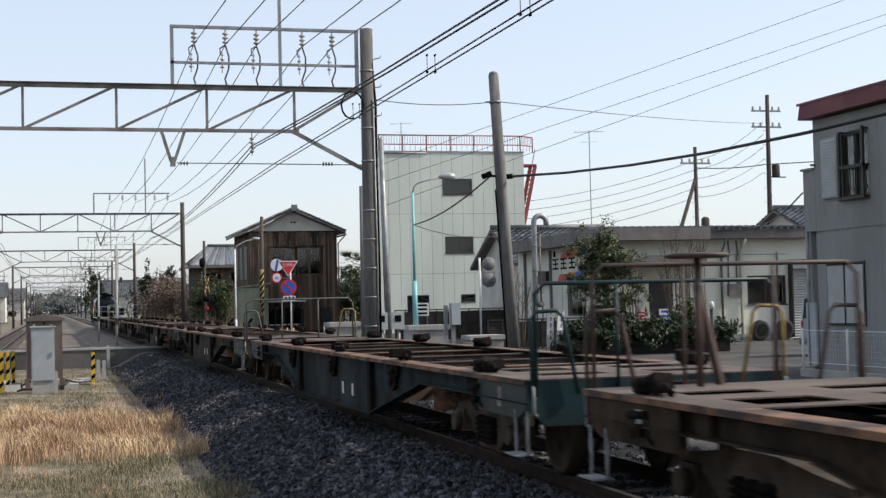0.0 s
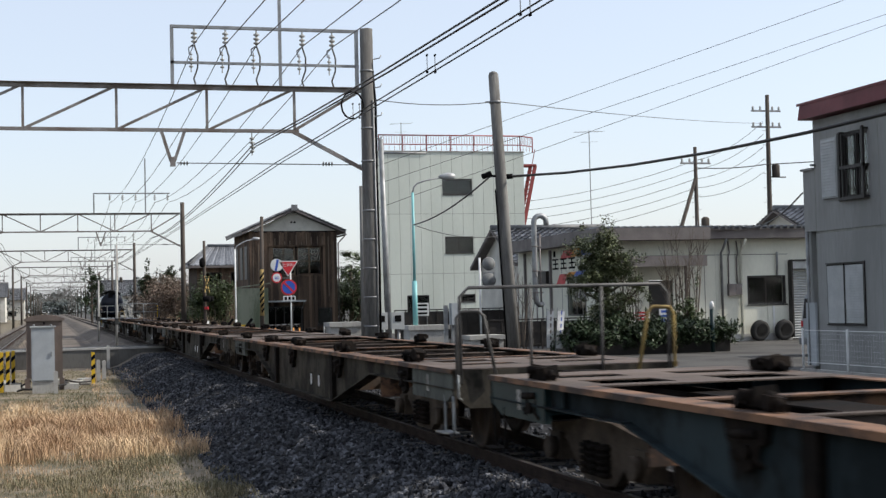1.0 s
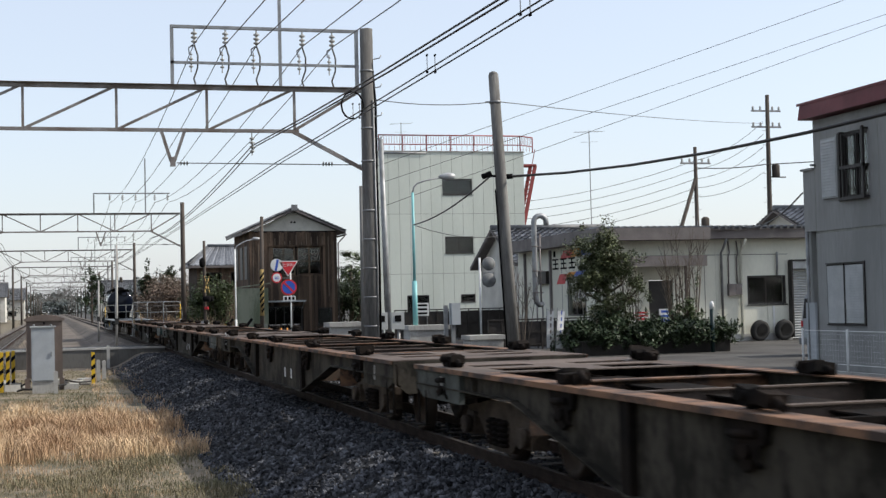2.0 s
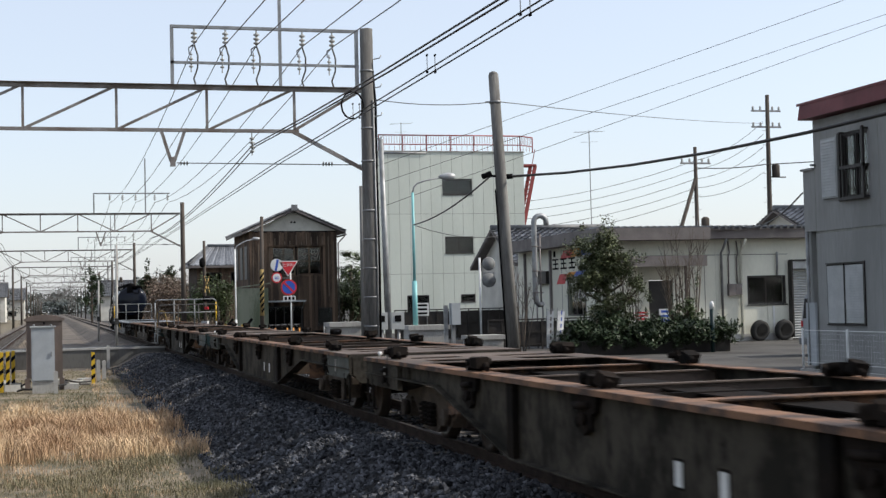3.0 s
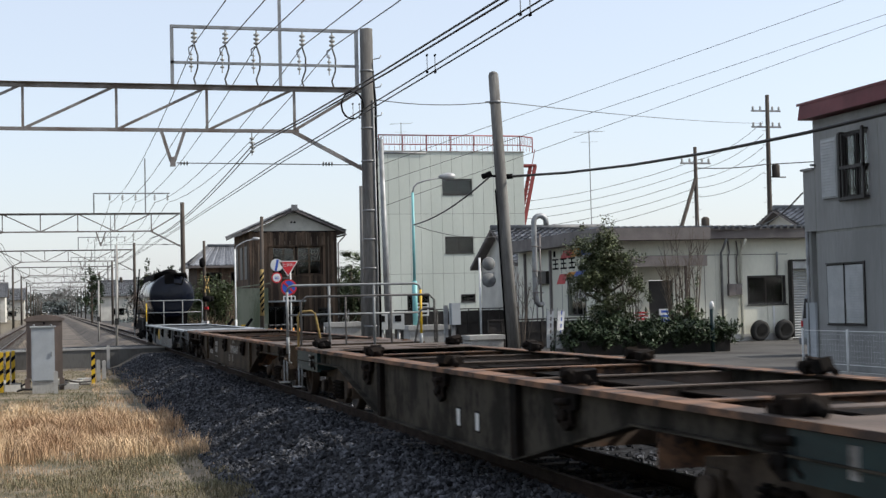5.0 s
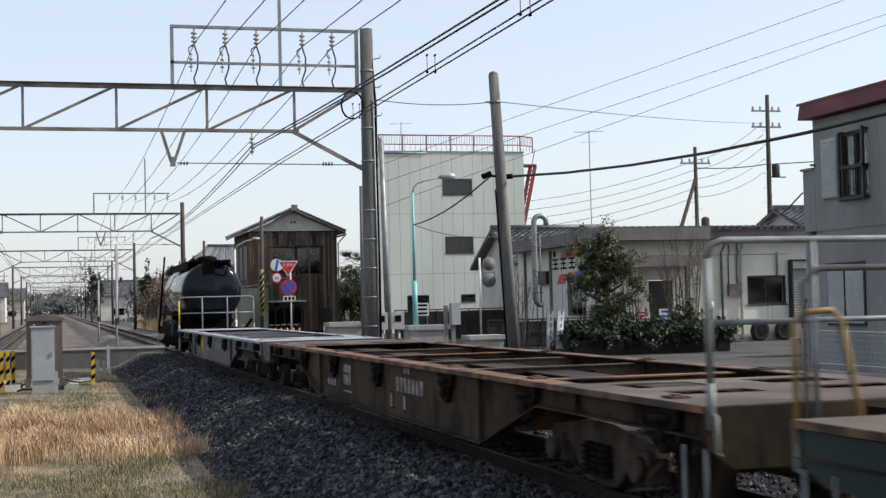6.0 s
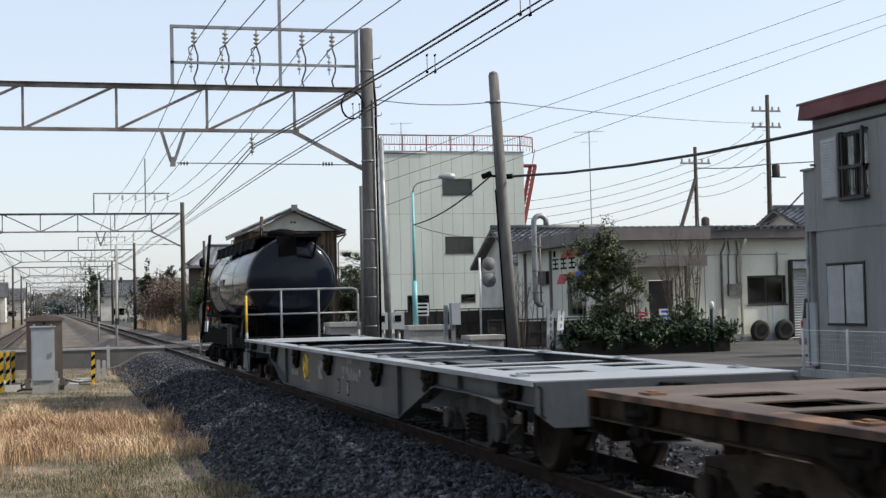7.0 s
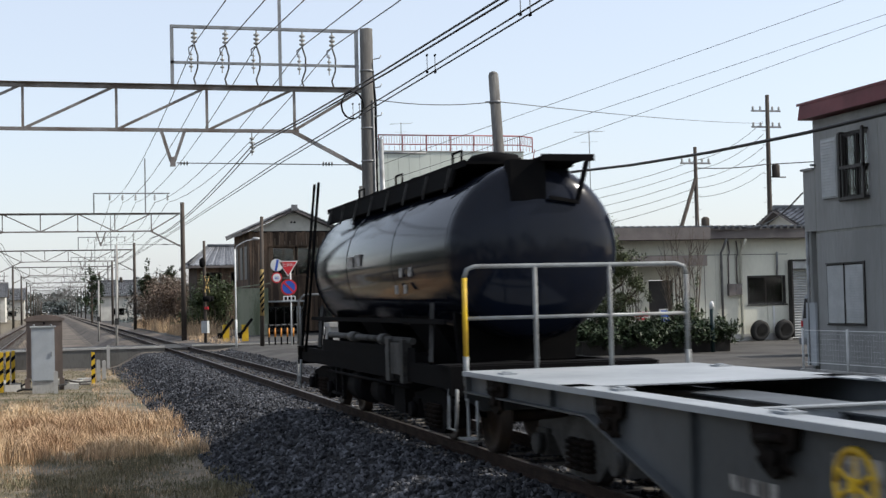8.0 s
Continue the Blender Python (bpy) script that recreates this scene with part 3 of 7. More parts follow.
def tank_wagon():
    w = thing("tank_wagon", pose(0, 0, 0), "glossy black cement tank wagon at the end of the train", "tank wagon", "wagons of the freight train")
    zc, R = 2.34, 1.06
    H = 4.28
    prof = [(0.0, -H - 0.36), (0.32, -H - 0.345), (0.58, -H - 0.305), (0.8, -H - 0.245), (0.935, -H - 0.18), (1.01, -H - 0.115), (1.045, -H - 0.05), (R, -H + 0.03)]
    full = [(max(r, 0.001), y) for r, y in prof] + [(max(r, 0.001), -y) for r, y in prof[::-1]]
    solid("tank", [(lathe, full, 48, "y", (0, 0, zc))], TANK, w, "glossy black steel barrel")
    for yy in (-H + 0.06, -1.5, 1.5, H - 0.06):
        solid("seam", [(lathe, [(R + 0.001, yy - 0.012), (R + 0.006, yy), (R + 0.001, yy + 0.012)], 48, "y", (0, 0, zc))], TANK, w)
    solid("walkway", [(box, -0.72, 0.62, -H + 0.25, H + 0.3, 3.40, 3.43), (box, -0.74, -0.72, -H + 0.25, H + 0.3, 3.37, 3.45), (box, 0.62, 0.64, -H + 0.25, H + 0.3, 3.37, 3.45), (box, 0.0, 0.62, -H - 0.42, -H + 0.25, 3.40, 3.43), (box, -0.02, 0.64, -H - 0.44, -H - 0.42, 3.37, 3.45)], BLACK, w, "flat black roof walkway")
    for s in (-1, 1):
        solid("walkway_skirt", [(prism, [(s * 0.74, 3.4), (s * 0.80, 3.17), (s * 0.77, 3.16), (s * 0.7, 3.4)], "y", -H + 0.7, H + 0.1)], BLACK, w, "sloping walkway side plate")
    for i in range(8):
        yy = -H + 0.8 + i * 1.08
        for s in (-1, 1):
            solid("bracket", [(beam, (s * 0.765, yy, 3.4), (s * 0.84, yy, 3.1), 0.02, 0.03)], BOGIE_GREY, w)
    solid("end_bracket", [(beam, (0.56, -H - 0.4, 3.38), (0.46, -H - 0.3, 2.88), 0.04, 0.05), (box, -0.35, 0.08, -H - 0.3, -H - 0.05, 2.92, 3.4), (beam, (0.46, -H - 0.32, 2.9), (0.1, -H - 0.36, 2.95), 0.04, 0.04)], BLACK, w)
    for yy in (-2.9, 0.2, 2.8):
        solid("hatch", [(lathe, [(0.36, 3.43), (0.36, 3.56), (0.3, 3.62), (0.1, 3.66), (0.001, 3.66)], 20, "z", (0, yy, 0)), (tube, [(-0.5, yy - 0.2, 3.43), (-0.5, yy - 0.2, 3.66), (-0.5, yy + 0.2, 3.66), (-0.5, yy + 0.2, 3.43)], 0.016, 6)], BLACK, w, "round filling hatch with a grab loop")
    fl = 5.0
    for x in (-1.2, 1.1):
        solid("sole_bar", [(box, x, x + 0.1, -fl, fl, 0.78, 1.02)], BLACK, w, "black sole bar")
    solid("centre_sill", [(box, -0.2, 0.2, -fl + 0.12, fl - 0.12, 0.7, 1.0)], BLACK, w)
    for e in (-1, 1):
        solid("end_beam", [(box, -1.25, 1.25, min(e * fl, e * (fl - 0.1)) - 0.01, max(e * fl, e * (fl - 0.1)) + 0.01, 0.72, 1.04)], BLACK, w)
        solid("end_platform", [(box, -1.25, 1.25, min(e * 4.4, e * (fl - 0.12)), max(e * 4.4, e * (fl - 0.12)), 1.024, 1.05)], BLACK, w)
    for yy in (-3.6, 3.6):
        solid("saddle", [(prism, [(-0.75, 1.03), (0.75, 1.03), (0.8, 1.72), (0.72, 1.66), (0.3, 1.44), (0, 1.39), (-0.3, 1.44), (-0.72, 1.66), (-0.8, 1.72)], "y", yy - 0.06, yy + 0.06)], BLACK, w)
        solid("strut", [(beam, (-1.16, yy - 0.25, 1.02), (-1.02, yy + 0.15, 1.72), 0.05, 0.14)], BOGIE_GREY, w, "dusty grey strut")
    for yy in (-1.6, 1.6):
        solid("hopper", [(prism, [(-0.85, 1.75), (0.85, 1.75), (0.2, 0.75), (-0.2, 0.75)], "y", yy - 0.7, yy + 0.7), (rod, (0, yy, 0.5), (0, yy, 0.8), 0.16, 14), (rod, (-1.1, yy, 0.6), (0.2, yy, 0.6), 0.07, 10)], BLACK, w, "discharge hopper under the barrel")
    solid("air_pipe", [(tube, [(-1.16, -3.0, 1.28), (-1.16, 2.4, 1.28), (-1.1, 2.7, 1.2), (-1.0, 2.8, 0.9)], 0.045, 10), (rod, (-1.16, 0.3, 1.28), (-1.16, 0.7, 1.28), 0.075, 12), (rod, (-1.16, -1.6, 1.28), (-1.16, -1.3, 1.28), 0.075, 12)], BOGIE_GREY, w, "grey discharge air pipe with valves")
    solid("valve_gear", [(box, -1.24, -1.12, -2.7, -2.1, 0.85, 1.25), (box, -1.26, -1.14, -2.1, -1.9, 0.75, 1.3), (box, -1.26, -1.14, -2.85, -2.7, 0.75, 1.3)], BOGIE_GREY, w)
    for yy, r in ((-0.9, 0.2), (0.5, 0.24)):
        solid("air_reservoir", [(rod, (-0.95, yy - 0.45, 0.55), (-0.95, yy + 0.45, 0.55), r, 16)], BLACK, w, "black air reservoir")
        for q in (-0.3, 0.3):
            solid("reservoir_strap", [(box, -0.98, -0.92, yy + q - 0.03, yy + q + 0.03, 0.5, 0.8)], BLACK, w)
    solid("brake_rigging", [(rod, (-0.6, -4.3, 0.42), (-0.6, 4.3, 0.42), 0.03, 8), (beam, (-1.15, 1.4, 0.3), (-1.15, 1.4, 0.95), 0.05, 0.1), (beam, (-1.15, 1.9, 0.3), (-1.15, 1.9, 0.95), 0.05, 0.1), (rod, (-1.15, 1.3, 0.36), (-1.15, 2.3, 0.36), 0.025, 8), (box, -1.1, -0.6, -2.3, -1.7, 0.34, 0.78), (box, -1.1, -0.5, 1.2, 2.2, 0.45, 0.78), (rod, (-1.18, -2.9, 0.7), (-1.18, 2.6, 0.7), 0.022, 8)], BLACK, w, "black brake gear under the frame")
    solid("side_plate", [(box, -1.19, -1.17, -3.2, 2.9, 1.02, 1.2), (box, -1.12, -1.08, -4.3, 4.3, 1.5, 1.56)], BLACK, w)
    solid("ladder", [(rod, (-1.22, 4.35, 0.95), (-0.98, 4.1, 3.9), 0.025, 8), (rod, (-1.22, 4.75, 0.95), (-0.98, 4.5, 3.9), 0.025, 8)] + [(rod, (-1.22 + 0.24 * f, 4.35 - 0.25 * f, 0.95 + 2.95 * f), (-1.22 + 0.24 * f, 4.75 - 0.25 * f, 0.95 + 2.95 * f), 0.013, 6) for f in [k / 9 for k in range(1, 8)]], BLACK, w, "black side ladder")
    solid("end_handrail", [(tube, [(-1.2, 5.1, 1.05), (-1.2, 5.1, 1.85), (-1.1, 5.1, 1.95), (1.1, 5.1, 1.95), (1.2, 5.1, 1.85), (1.2, 5.1, 1.05)], 0.022, 8), (tube, [(-1.24, 4.75, 1.05), (-1.24, 4.75, 1.75), (-1.24, 5.0, 1.75), (-1.24, 5.0, 1.05)], 0.018, 8)], PIPE_GREY, w, "grey end handrail")
    for e in (-1, 1):
        for s in (-1, 1):
            solid("step", [(tube, [(s * 1.22, e * 4.85, 0.8), (s * 1.24, e * 4.85, 0.35), (s * 1.24, e * 5.15, 0.35), (s * 1.22, e * 5.15, 0.8)], 0.02, 6)], PIPE_GREY, w)
        coupler(w, e * fl, e)
    solid("data_plate", [(box, -1.075, -1.055, 0.4, 0.8, 2.32, 2.5)], STENCIL, w, "white data plate")
    solid("data_plate", [(box, -1.075, -1.055, 0.95, 1.3, 2.32, 2.48)], STENCIL, w, "white data plate")
    for k in range(4):
        solid("stencil_bar", [(box, -1.066, -1.05, -2.6 + 0.24 * k, -2.44 + 0.24 * k, 2.1 - 0.22 * (k % 2), 2.22 - 0.22 * (k % 2))], STENCIL, w)
    bogie(w, -3.55, BLACK, 1.65)
    bogie(w, 3.55, BLACK, 1.65)
    MOVING.append(w)
    return w


# ---- overhead line ----
def gantry(y, main):
    """A lattice portal across both tracks, with the feeder frame on top."""
    g = thing("overhead_line_gantry", pose(0, y, 0), "steel lattice gantry on concrete poles carrying overhead wires", "catenary gantry", "gantries along the railway")
    x0, x1 = -4.7, 7.45
    zt, zb = (6.95, 5.93)
    for x, top in ((x0, 7.2), (x1, 8.45 if main else 7.6)):
        solid("pole", [(rod, (x, 0, -1.2), (x, 0, top), 0.2 if main else 0.16, 20, 0.155 if main else 0.12)], POLE_CONC if main else POLE_WOOD, g, "tapered round concrete pole" if main else "dark weathered pole")
    a, b = (x0 + 0.15, x1 - 0.15)
    solid("top_chord", [(box, a, b, -0.05, 0.05, zt - 0.06, zt + 0.05), (box, a, b, -0.14, -0.05, zt + 0.04, zt + 0.05)], TRUSSMAT, g, "rust-stained top chord")
    solid("bottom_chord", [(box, x0 + 1.9, 5.75, -0.04, 0.04, zb - 0.04, zb + 0.04)], TRUSSMAT, g)
    xs = [5.65 - 2.08 * k for k in range(5)]
    for k, x in enumerate(xs):
        solid("upright", [(beam, (x, 0, zb), (x, 0, zt), 0.06, 0.06)], TRUSSMAT, g)
        if k < 4:
            p, q = (x, 0, zt), (x - 2.08, 0, zb)
            if k % 2 and not main:
                p, q = (x, 0, zb), (x - 2.08, 0, zt)
            solid("diagonal", [(beam, p, q, 0.05, 0.06)], TRUSSMAT, g)
    solid("knee_brace", [(beam, (5.6, 0, zb), (7.45, 0, 4.95), 0.07, 0.09), (beam, (5.6, 0, zb), (7.3, 0, zt), 0.06, 0.07)], TRUSSMAT, g, "sloping knee brace")
    solid("knee_brace", [(beam, (xs[-1], 0, zb), (x0, 0, 4.95), 0.07, 0.09), (beam, (xs[-1], 0, zb), (x0 + 0.1, 0, zt), 0.06, 0.07)], TRUSSMAT, g, "sloping knee brace")
    # feeder frame
    fz = 8.38 if main else 8.14
    fa, fb = (2.78, 7.2) if main else (2.4, 6.68)
    solid("feeder_frame", [(beam, (fa, 0, zt), (fa, 0, fz), 0.08, 0.06), (beam, (5.33, 0, zt), (5.33, 0, 10.2), 0.07, 0.07), (beam, (fa - 0.04, 0, fz), (fb + 0.05, 0, fz), 0.08, 0.07)] + ([(beam, (fb, 0, zt), (fb, 0, 8.4), 0.08, 0.1), (beam, (fa - 0.04, 0, 7.53), (fb + 0.05, 0, 7.53), 0.06, 0.06)] if main else []), GALV, g, "galvanised feeder wire frame")
    if main:
        for z in (1.2, 1.9, 2.6, 3.3, 4.0, 5.2, 6.0, 7.4):
            solid("strap", [(rod, (x1, 0, z), (x1, 0, z + 0.04), 0.205 - 0.004 * z, 16)], GALV, g, "steel strap round the pole")
        solid("cable_run", [(tube, [(x1 + 0.17, -0.12, 0), (x1 + 0.19, -0.1, 2.5), (x1 + 0.17, -0.1, 5.0), (x1 + 0.19, -0.05, 6.6), (x1 + 0.1, -0.1, 7.6)], 0.03, 8)], BLACK, g, "black cable strapped to the pole")
        solid("cable_run", [(tube, [(x1 + 0.1, -0.18, 0), (x1 + 0.13, -0.16, 3.0), (x1 + 0.1, -0.15, 6.7)], 0.022, 8)], GALV, g)
        coil = [(x1 - 0.42 + 0.27 * math.cos(a), -0.22 + 0.02 * a / 6, 6.55 + 0.33 * math.sin(a)) for a in [k * 0.45 for k in range(29)]]
        solid("cable_coil", [(tube, coil, 0.02, 6)], BLACK, g, "coiled spare cable")
        for z in (7.7, 7.0, 6.3, 5.75):
            solid("bracket", [(tube, [(x1 + 0.15, -0.1, z), (x1 + 0.3, -0.1, z + 0.03), (x1 + 0.34, -0.1, z + 0.1)], 0.015, 6)], GALV, g)
    for x in FEEDERS:
        ins = bmesh.new()
        for z in (fz - 0.14, fz - 0.24, fz - 0.34):
            lathe(ins, [(0.02, z - 0.05), (0.075, z - 0.02), (0.075, z), (0.03, z + 0.03), (0.02, z + 0.05)], 10, "z", (x, 0, 0))
        rod(ins, (x, 0, fz - 0.43), (x, 0, fz - 0.03), 0.018, 6)
        for z in ((7.62, 7.53, 7.44) if main else ()):
            lathe(ins, [(0.02, z - 0.03), (0.05, z - 0.01), (0.05, z + 0.01), (0.02, z + 0.03)], 8, "z", (x - 0.08, 0, 0))
        if main:
            rod(ins, (x - 0.08, 0, 7.3), (x - 0.08, 0, 7.8), 0.014, 6)
        part("insulator", ins, PORCELAIN, g, "grey ribbed porcelain insulator")
        if main:
            solid("jumper_lead", [(tube, [(x, 0, 7.96), (x + 0.08, 0.0, 7.7), (x + 0.07, 0, 7.4), (x - 0.02, 0, 7.15), (x + 0.03, 0, 6.98)], 0.02, 6), (tube, [(x - 0.02, 0, 7.96), (x - 0.13, 0, 7.88), (x - 0.12, 0, 7.74), (x - 0.05, 0, 7.72)], 0.015, 6)], WIRE, g, "black jumper cable")
    solid("wire_support", [(beam, (2.5, 0, zb), (2.72, 0, 5.2), 0.07, 0.07), (beam, (3.05, 0, zb), (2.8, 0, 5.2), 0.07, 0.07), (box, 2.7, 2.82, -0.05, 0.05, 5.08, 5.3)], TRUSSMAT, g, "V-shaped dropper bracket")
    solid("steady_wire", [(rod, (2.85, 0, 5.16), (7.3, 0, 5.13), 0.012, 6)] + [(lathe, [(0.02, xx - 0.02), (0.06, xx), (0.02, xx + 0.02)], 10, "x", (0, 0, 5.15)) for xx in (2.95, 3.02, 3.09, 6.33, 6.4, 6.47, 6.54)], WIRE, g, "steady wire with insulators")
    solid("hanger", [(rod, (4.62, 0, zb), (4.62, 0, 5.35), 0.015, 6)] + [(lathe, [(0.02, z - 0.04), (0.07, z), (0.02, z + 0.03)], 10, "z", (4.62, 0, 0)) for z in (5.75, 5.65, 5.55, 5.45)], PORCELAIN, g, "hanging insulator string")
    return g


FEEDERS = (3.3, 4.03, 4.77, 5.87, 6.6)
GANTRY_Y = [33.1 + 50.2 * k for k in range(14)]
g0 = gantry(GANTRY_Y[0], True)
g1 = gantry(GANTRY_Y[1], False)
g1.location.z = 0.38
for y in GANTRY_Y[2:]:
    copy_thing(g1, pose(0, y, 0.38))


def wire(name, pts, r, label, sag=0.0, material=None):
    """A hanging wire from point to point."""
    cu = bpy.data.curves.new(name, "CURVE")
    cu.dimensions, cu.bevel_depth, cu.bevel_resolution = "3D", r, 1
    out = []
    for p, q in zip(pts, pts[1:]):
        p, q = Vector(p), Vector(q)
        n = 8 if sag else 1
        for i in range(n):
            f = i / n
            out.append(p.lerp(q, f) - Vector((0, 0, 4 * sag * f * (1 - f))))
    out.append(Vector(pts[-1]))
    sp = cu.splines.new("POLY")
    sp.points.add(len(out) - 1)
    for pt, v in zip(sp.points, out):
        pt.co = (*v, 1)
    cu.materials.append(material or WIRE)
    return tagged(new(name, cu), label, "wire", "wires over the railway")


ys = [-17.1] + GANTRY_Y[:9]
for x in FEEDERS:
    wire("feeder_wire", [(x, y, 7.98) for y in ys], 0.012, "thin dark feeder wire strung between gantries", 0.7)
STAGGER = [5.6, 5.17, 5.6, 5.2, 5.6, 5.2, 5.6, 5.2, 5.6, 5.2]
LIFT = [0, 0.05] + [0.38] * 8
for d in (0.0, 0.13):
    wire("contact_wire", [(x + d, y, 5.12 + q) for x, y, q in zip(STAGGER, ys, LIFT)], 0.011, "taut contact wire above the track", 0.03)
for d in (0.0, 0.11):
    wire("messenger_wire", [((4.61 if k == 1 else x) + d, y, 5.52 + q) for k, (x, y, q) in enumerate(zip(STAGGER, ys, LIFT))], 0.014, "sagging messenger wire above the track", 0.38)
for x in (LT, LT + 0.2):
    wire("contact_wire", [(x, y, 5.12) for y in ys], 0.011, "taut contact wire above the far track", 0.02)
    wire("messenger_wire", [(x, y, 5.62) for y in ys], 0.014, "sagging messenger wire above the far track", 0.35)




def dropper(x, y, z0, z1):
    d = thing("wire_dropper", pose(x, y, 0), "thin dropper wire with clamps between overhead wires", "dropper", "droppers of the overhead line")
    solid("strand", [(rod, (0, 0, z0), (0, 0, z1), 0.006, 5)], WIRE, d)
    for z in (z0, z1):
        solid("clamp", [(box, -0.011, 0.011, -0.03, 0.03, z - 0.012, z + 0.014)], BLACK, d)


for y in (15.4, 19.5, 24.5):
    f = (y + 17.1) / 50.2
    for d in (0.0, 0.12):
        dropper(5.6 - 0.43 * f + d, y, 5.1, 5.35)


# ---- buildings and street side ----
PALEWALL = mat("pale green-grey rendered panel", (0.60, 0.63, 0.56), (0.50, 0.53, 0.47), 0.85, 0, 0.5, 14, 0.1, 0.5, 4, dirt=(0.30, 0.31, 0.27), dirt_amount=0.22)
JOINT = mat("dark wall joint", (0.25, 0.25, 0.22), (0.18, 0.18, 0.16), 0.9)
CREAM = mat("cream rendered wall", (0.70, 0.69, 0.58), (0.58, 0.57, 0.48), 0.85, 0, 0.6, 14, 0.1, 0.5, 3, dirt=(0.36, 0.34, 0.27), dirt_amount=0.18)
GREYWALL = mat("grey rendered wall", (0.295, 0.295, 0.282), (0.225, 0.225, 0.215), 0.85, 0, 0.9, 14, 0.2, 0.7, 6, dirt=(0.17, 0.17, 0.165), dirt_amount=0.3)
TIMBER = mat("dark weathered boards", (0.125, 0.084, 0.057), (0.05, 0.035, 0.026), 0.9, 0, 2, 30, 0.3, 0.8, 8, vary=0.5)
PALETIMBER = mat("bleached timber strip", (0.21, 0.165, 0.125), (0.12, 0.09, 0.068), 0.9, 0, 3, 30, 0.2, 0.6, 8)
MOSSY = mat("mossy painted sheet", (0.26, 0.27, 0.20), (0.13, 0.15, 0.095), 0.85, 0, 1.2, 20, 0.1, 0.8, 4)
PLASTER = mat("off-white plaster", (0.6, 0.58, 0.52), (0.45, 0.43, 0.38), 0.9, 0, 1, 12, 0.1)
KAWARA = mat("grey clay roof tile", (0.15, 0.155, 0.16), (0.09, 0.092, 0.095), 0.45, 0, 4, 30, 0.1, vary=0.35)
KAWARA_JOIN = mat("grey clay roofing", (0.17, 0.175, 0.18), (0.08, 0.08, 0.085), 0.32, 0, 4, 30, 0.1, islands=0.5, spec=0.5)
FASCIA = mat("brown-grey sheet fascia", (0.17, 0.15, 0.14), (0.12, 0.105, 0.10), 0.6, 0, 2, 25, 0.08)
MAROON = mat("maroon roof edge", (0.16, 0.035, 0.04), (0.11, 0.025, 0.03), 0.5, 0, 2, 25, 0.06)
REDSTEEL = mat("faded red steel", (0.30, 0.055, 0.055), (0.2, 0.05, 0.045), 0.6, 0, 3, 25, 0.06)
ALU = mat("brown aluminium frame", (0.035, 0.031, 0.028), (0.025, 0.022, 0.02), 0.45, 0.0, 4, 30, 0)
SHUTTER = mat("pale grey shutter", (0.42, 0.43, 0.42), (0.34, 0.35, 0.34), 0.55, 0, 3, 20, 0.05)
# near-black colour that stands in for shade behind glass and boards
SHADE_BLACK = mat("near-black standing in for shade", (0.012, 0.012, 0.012), (0.006, 0.006, 0.006), 0.9, spec=0.05)
TEALPOLE = mat("pale turquoise lamp paint", (0.22, 0.50, 0.50), (0.17, 0.40, 0.41), 0.45, 0, 3, 25, 0.04)
LAMPHEAD = mat("grey lamp housing", (0.4, 0.41, 0.41), (0.3, 0.3, 0.3), 0.4, 0.2)
SIGNRED = mat("red sign face", (0.55, 0.03, 0.04), (0.45, 0.03, 0.035), 0.4, 0, 4, 20, 0)
SIGNBLUE = mat("blue sign face", (0.03, 0.09, 0.42), (0.03, 0.08, 0.34), 0.4, 0, 4, 20, 0)
SIGNWHITE = mat("white sign face", (0.7, 0.7, 0.68), (0.6, 0.6, 0.58), 0.4, 0, 4, 20, 0)
ORANGE = mat("orange board paint", (0.65, 0.28, 0.05), (0.55, 0.22, 0.05), 0.6, 0, 4, 20, 0)
WHITEPAINT = mat("white paint", (0.72, 0.72, 0.70), (0.58, 0.58, 0.55), 0.5, 0, 3, 25, 0.05)
CABINET = mat("pale grey cabinet paint", (0.40, 0.425, 0.44), (0.34, 0.36, 0.37), 0.55, 0, 1.5, 25, 0.04)
WALLDARK = mat("stained dark concrete", (0.13, 0.125, 0.115), (0.075, 0.07, 0.062), 0.9, 0, 0.8, 14, 0.25, 0.7, 3)
HUT = mat("brown painted hut steel", (0.17, 0.13, 0.11), (0.12, 0.095, 0.08), 0.6, 0, 1.5, 25, 0.08, 0.6, 3)
MIRRORBACK = mat("dull grey mirror back", (0.2, 0.205, 0.2), (0.12, 0.12, 0.12), 0.6, 0, 4, 30, 0.05)
RUBBER = mat("black rubber", (0.02, 0.02, 0.02), (0.035, 0.033, 0.03), 0.8)
BARK = mat("grey-brown bark", (0.14, 0.11, 0.085), (0.08, 0.065, 0.05), 0.9, 0, 5, 40, 0.4, 0.6, 4)
LEAF = mat("glossy dark evergreen leaf", (0.04, 0.06, 0.026), (0.02, 0.034, 0.014), 0.55, 0, 2, 10, 0, islands=0.5)
LEAF_MID = mat("green evergreen leaf", (0.115, 0.13, 0.06), (0.055, 0.068, 0.032), 0.6, 0, 2, 10, 0, islands=0.5)
LEAF_PALE = mat("dull olive leaf", (0.09, 0.115, 0.045), (0.045, 0.065, 0.028), 0.6, 0, 2, 10, 0, islands=0.5)
LEAF_BROWN = mat("bare brown twigs and dead leaf", (0.21, 0.155, 0.12), (0.13, 0.1, 0.075), 0.85, 0, 2, 10, 0, islands=0.4)
# leaf colour greyed to carry the haze of distance
HAZE_FOLIAGE = mat("distant foliage with haze in its colour", (0.10, 0.115, 0.11), (0.07, 0.085, 0.08), 0.9, 0, 0.3, 3, 0, islands=0.3)


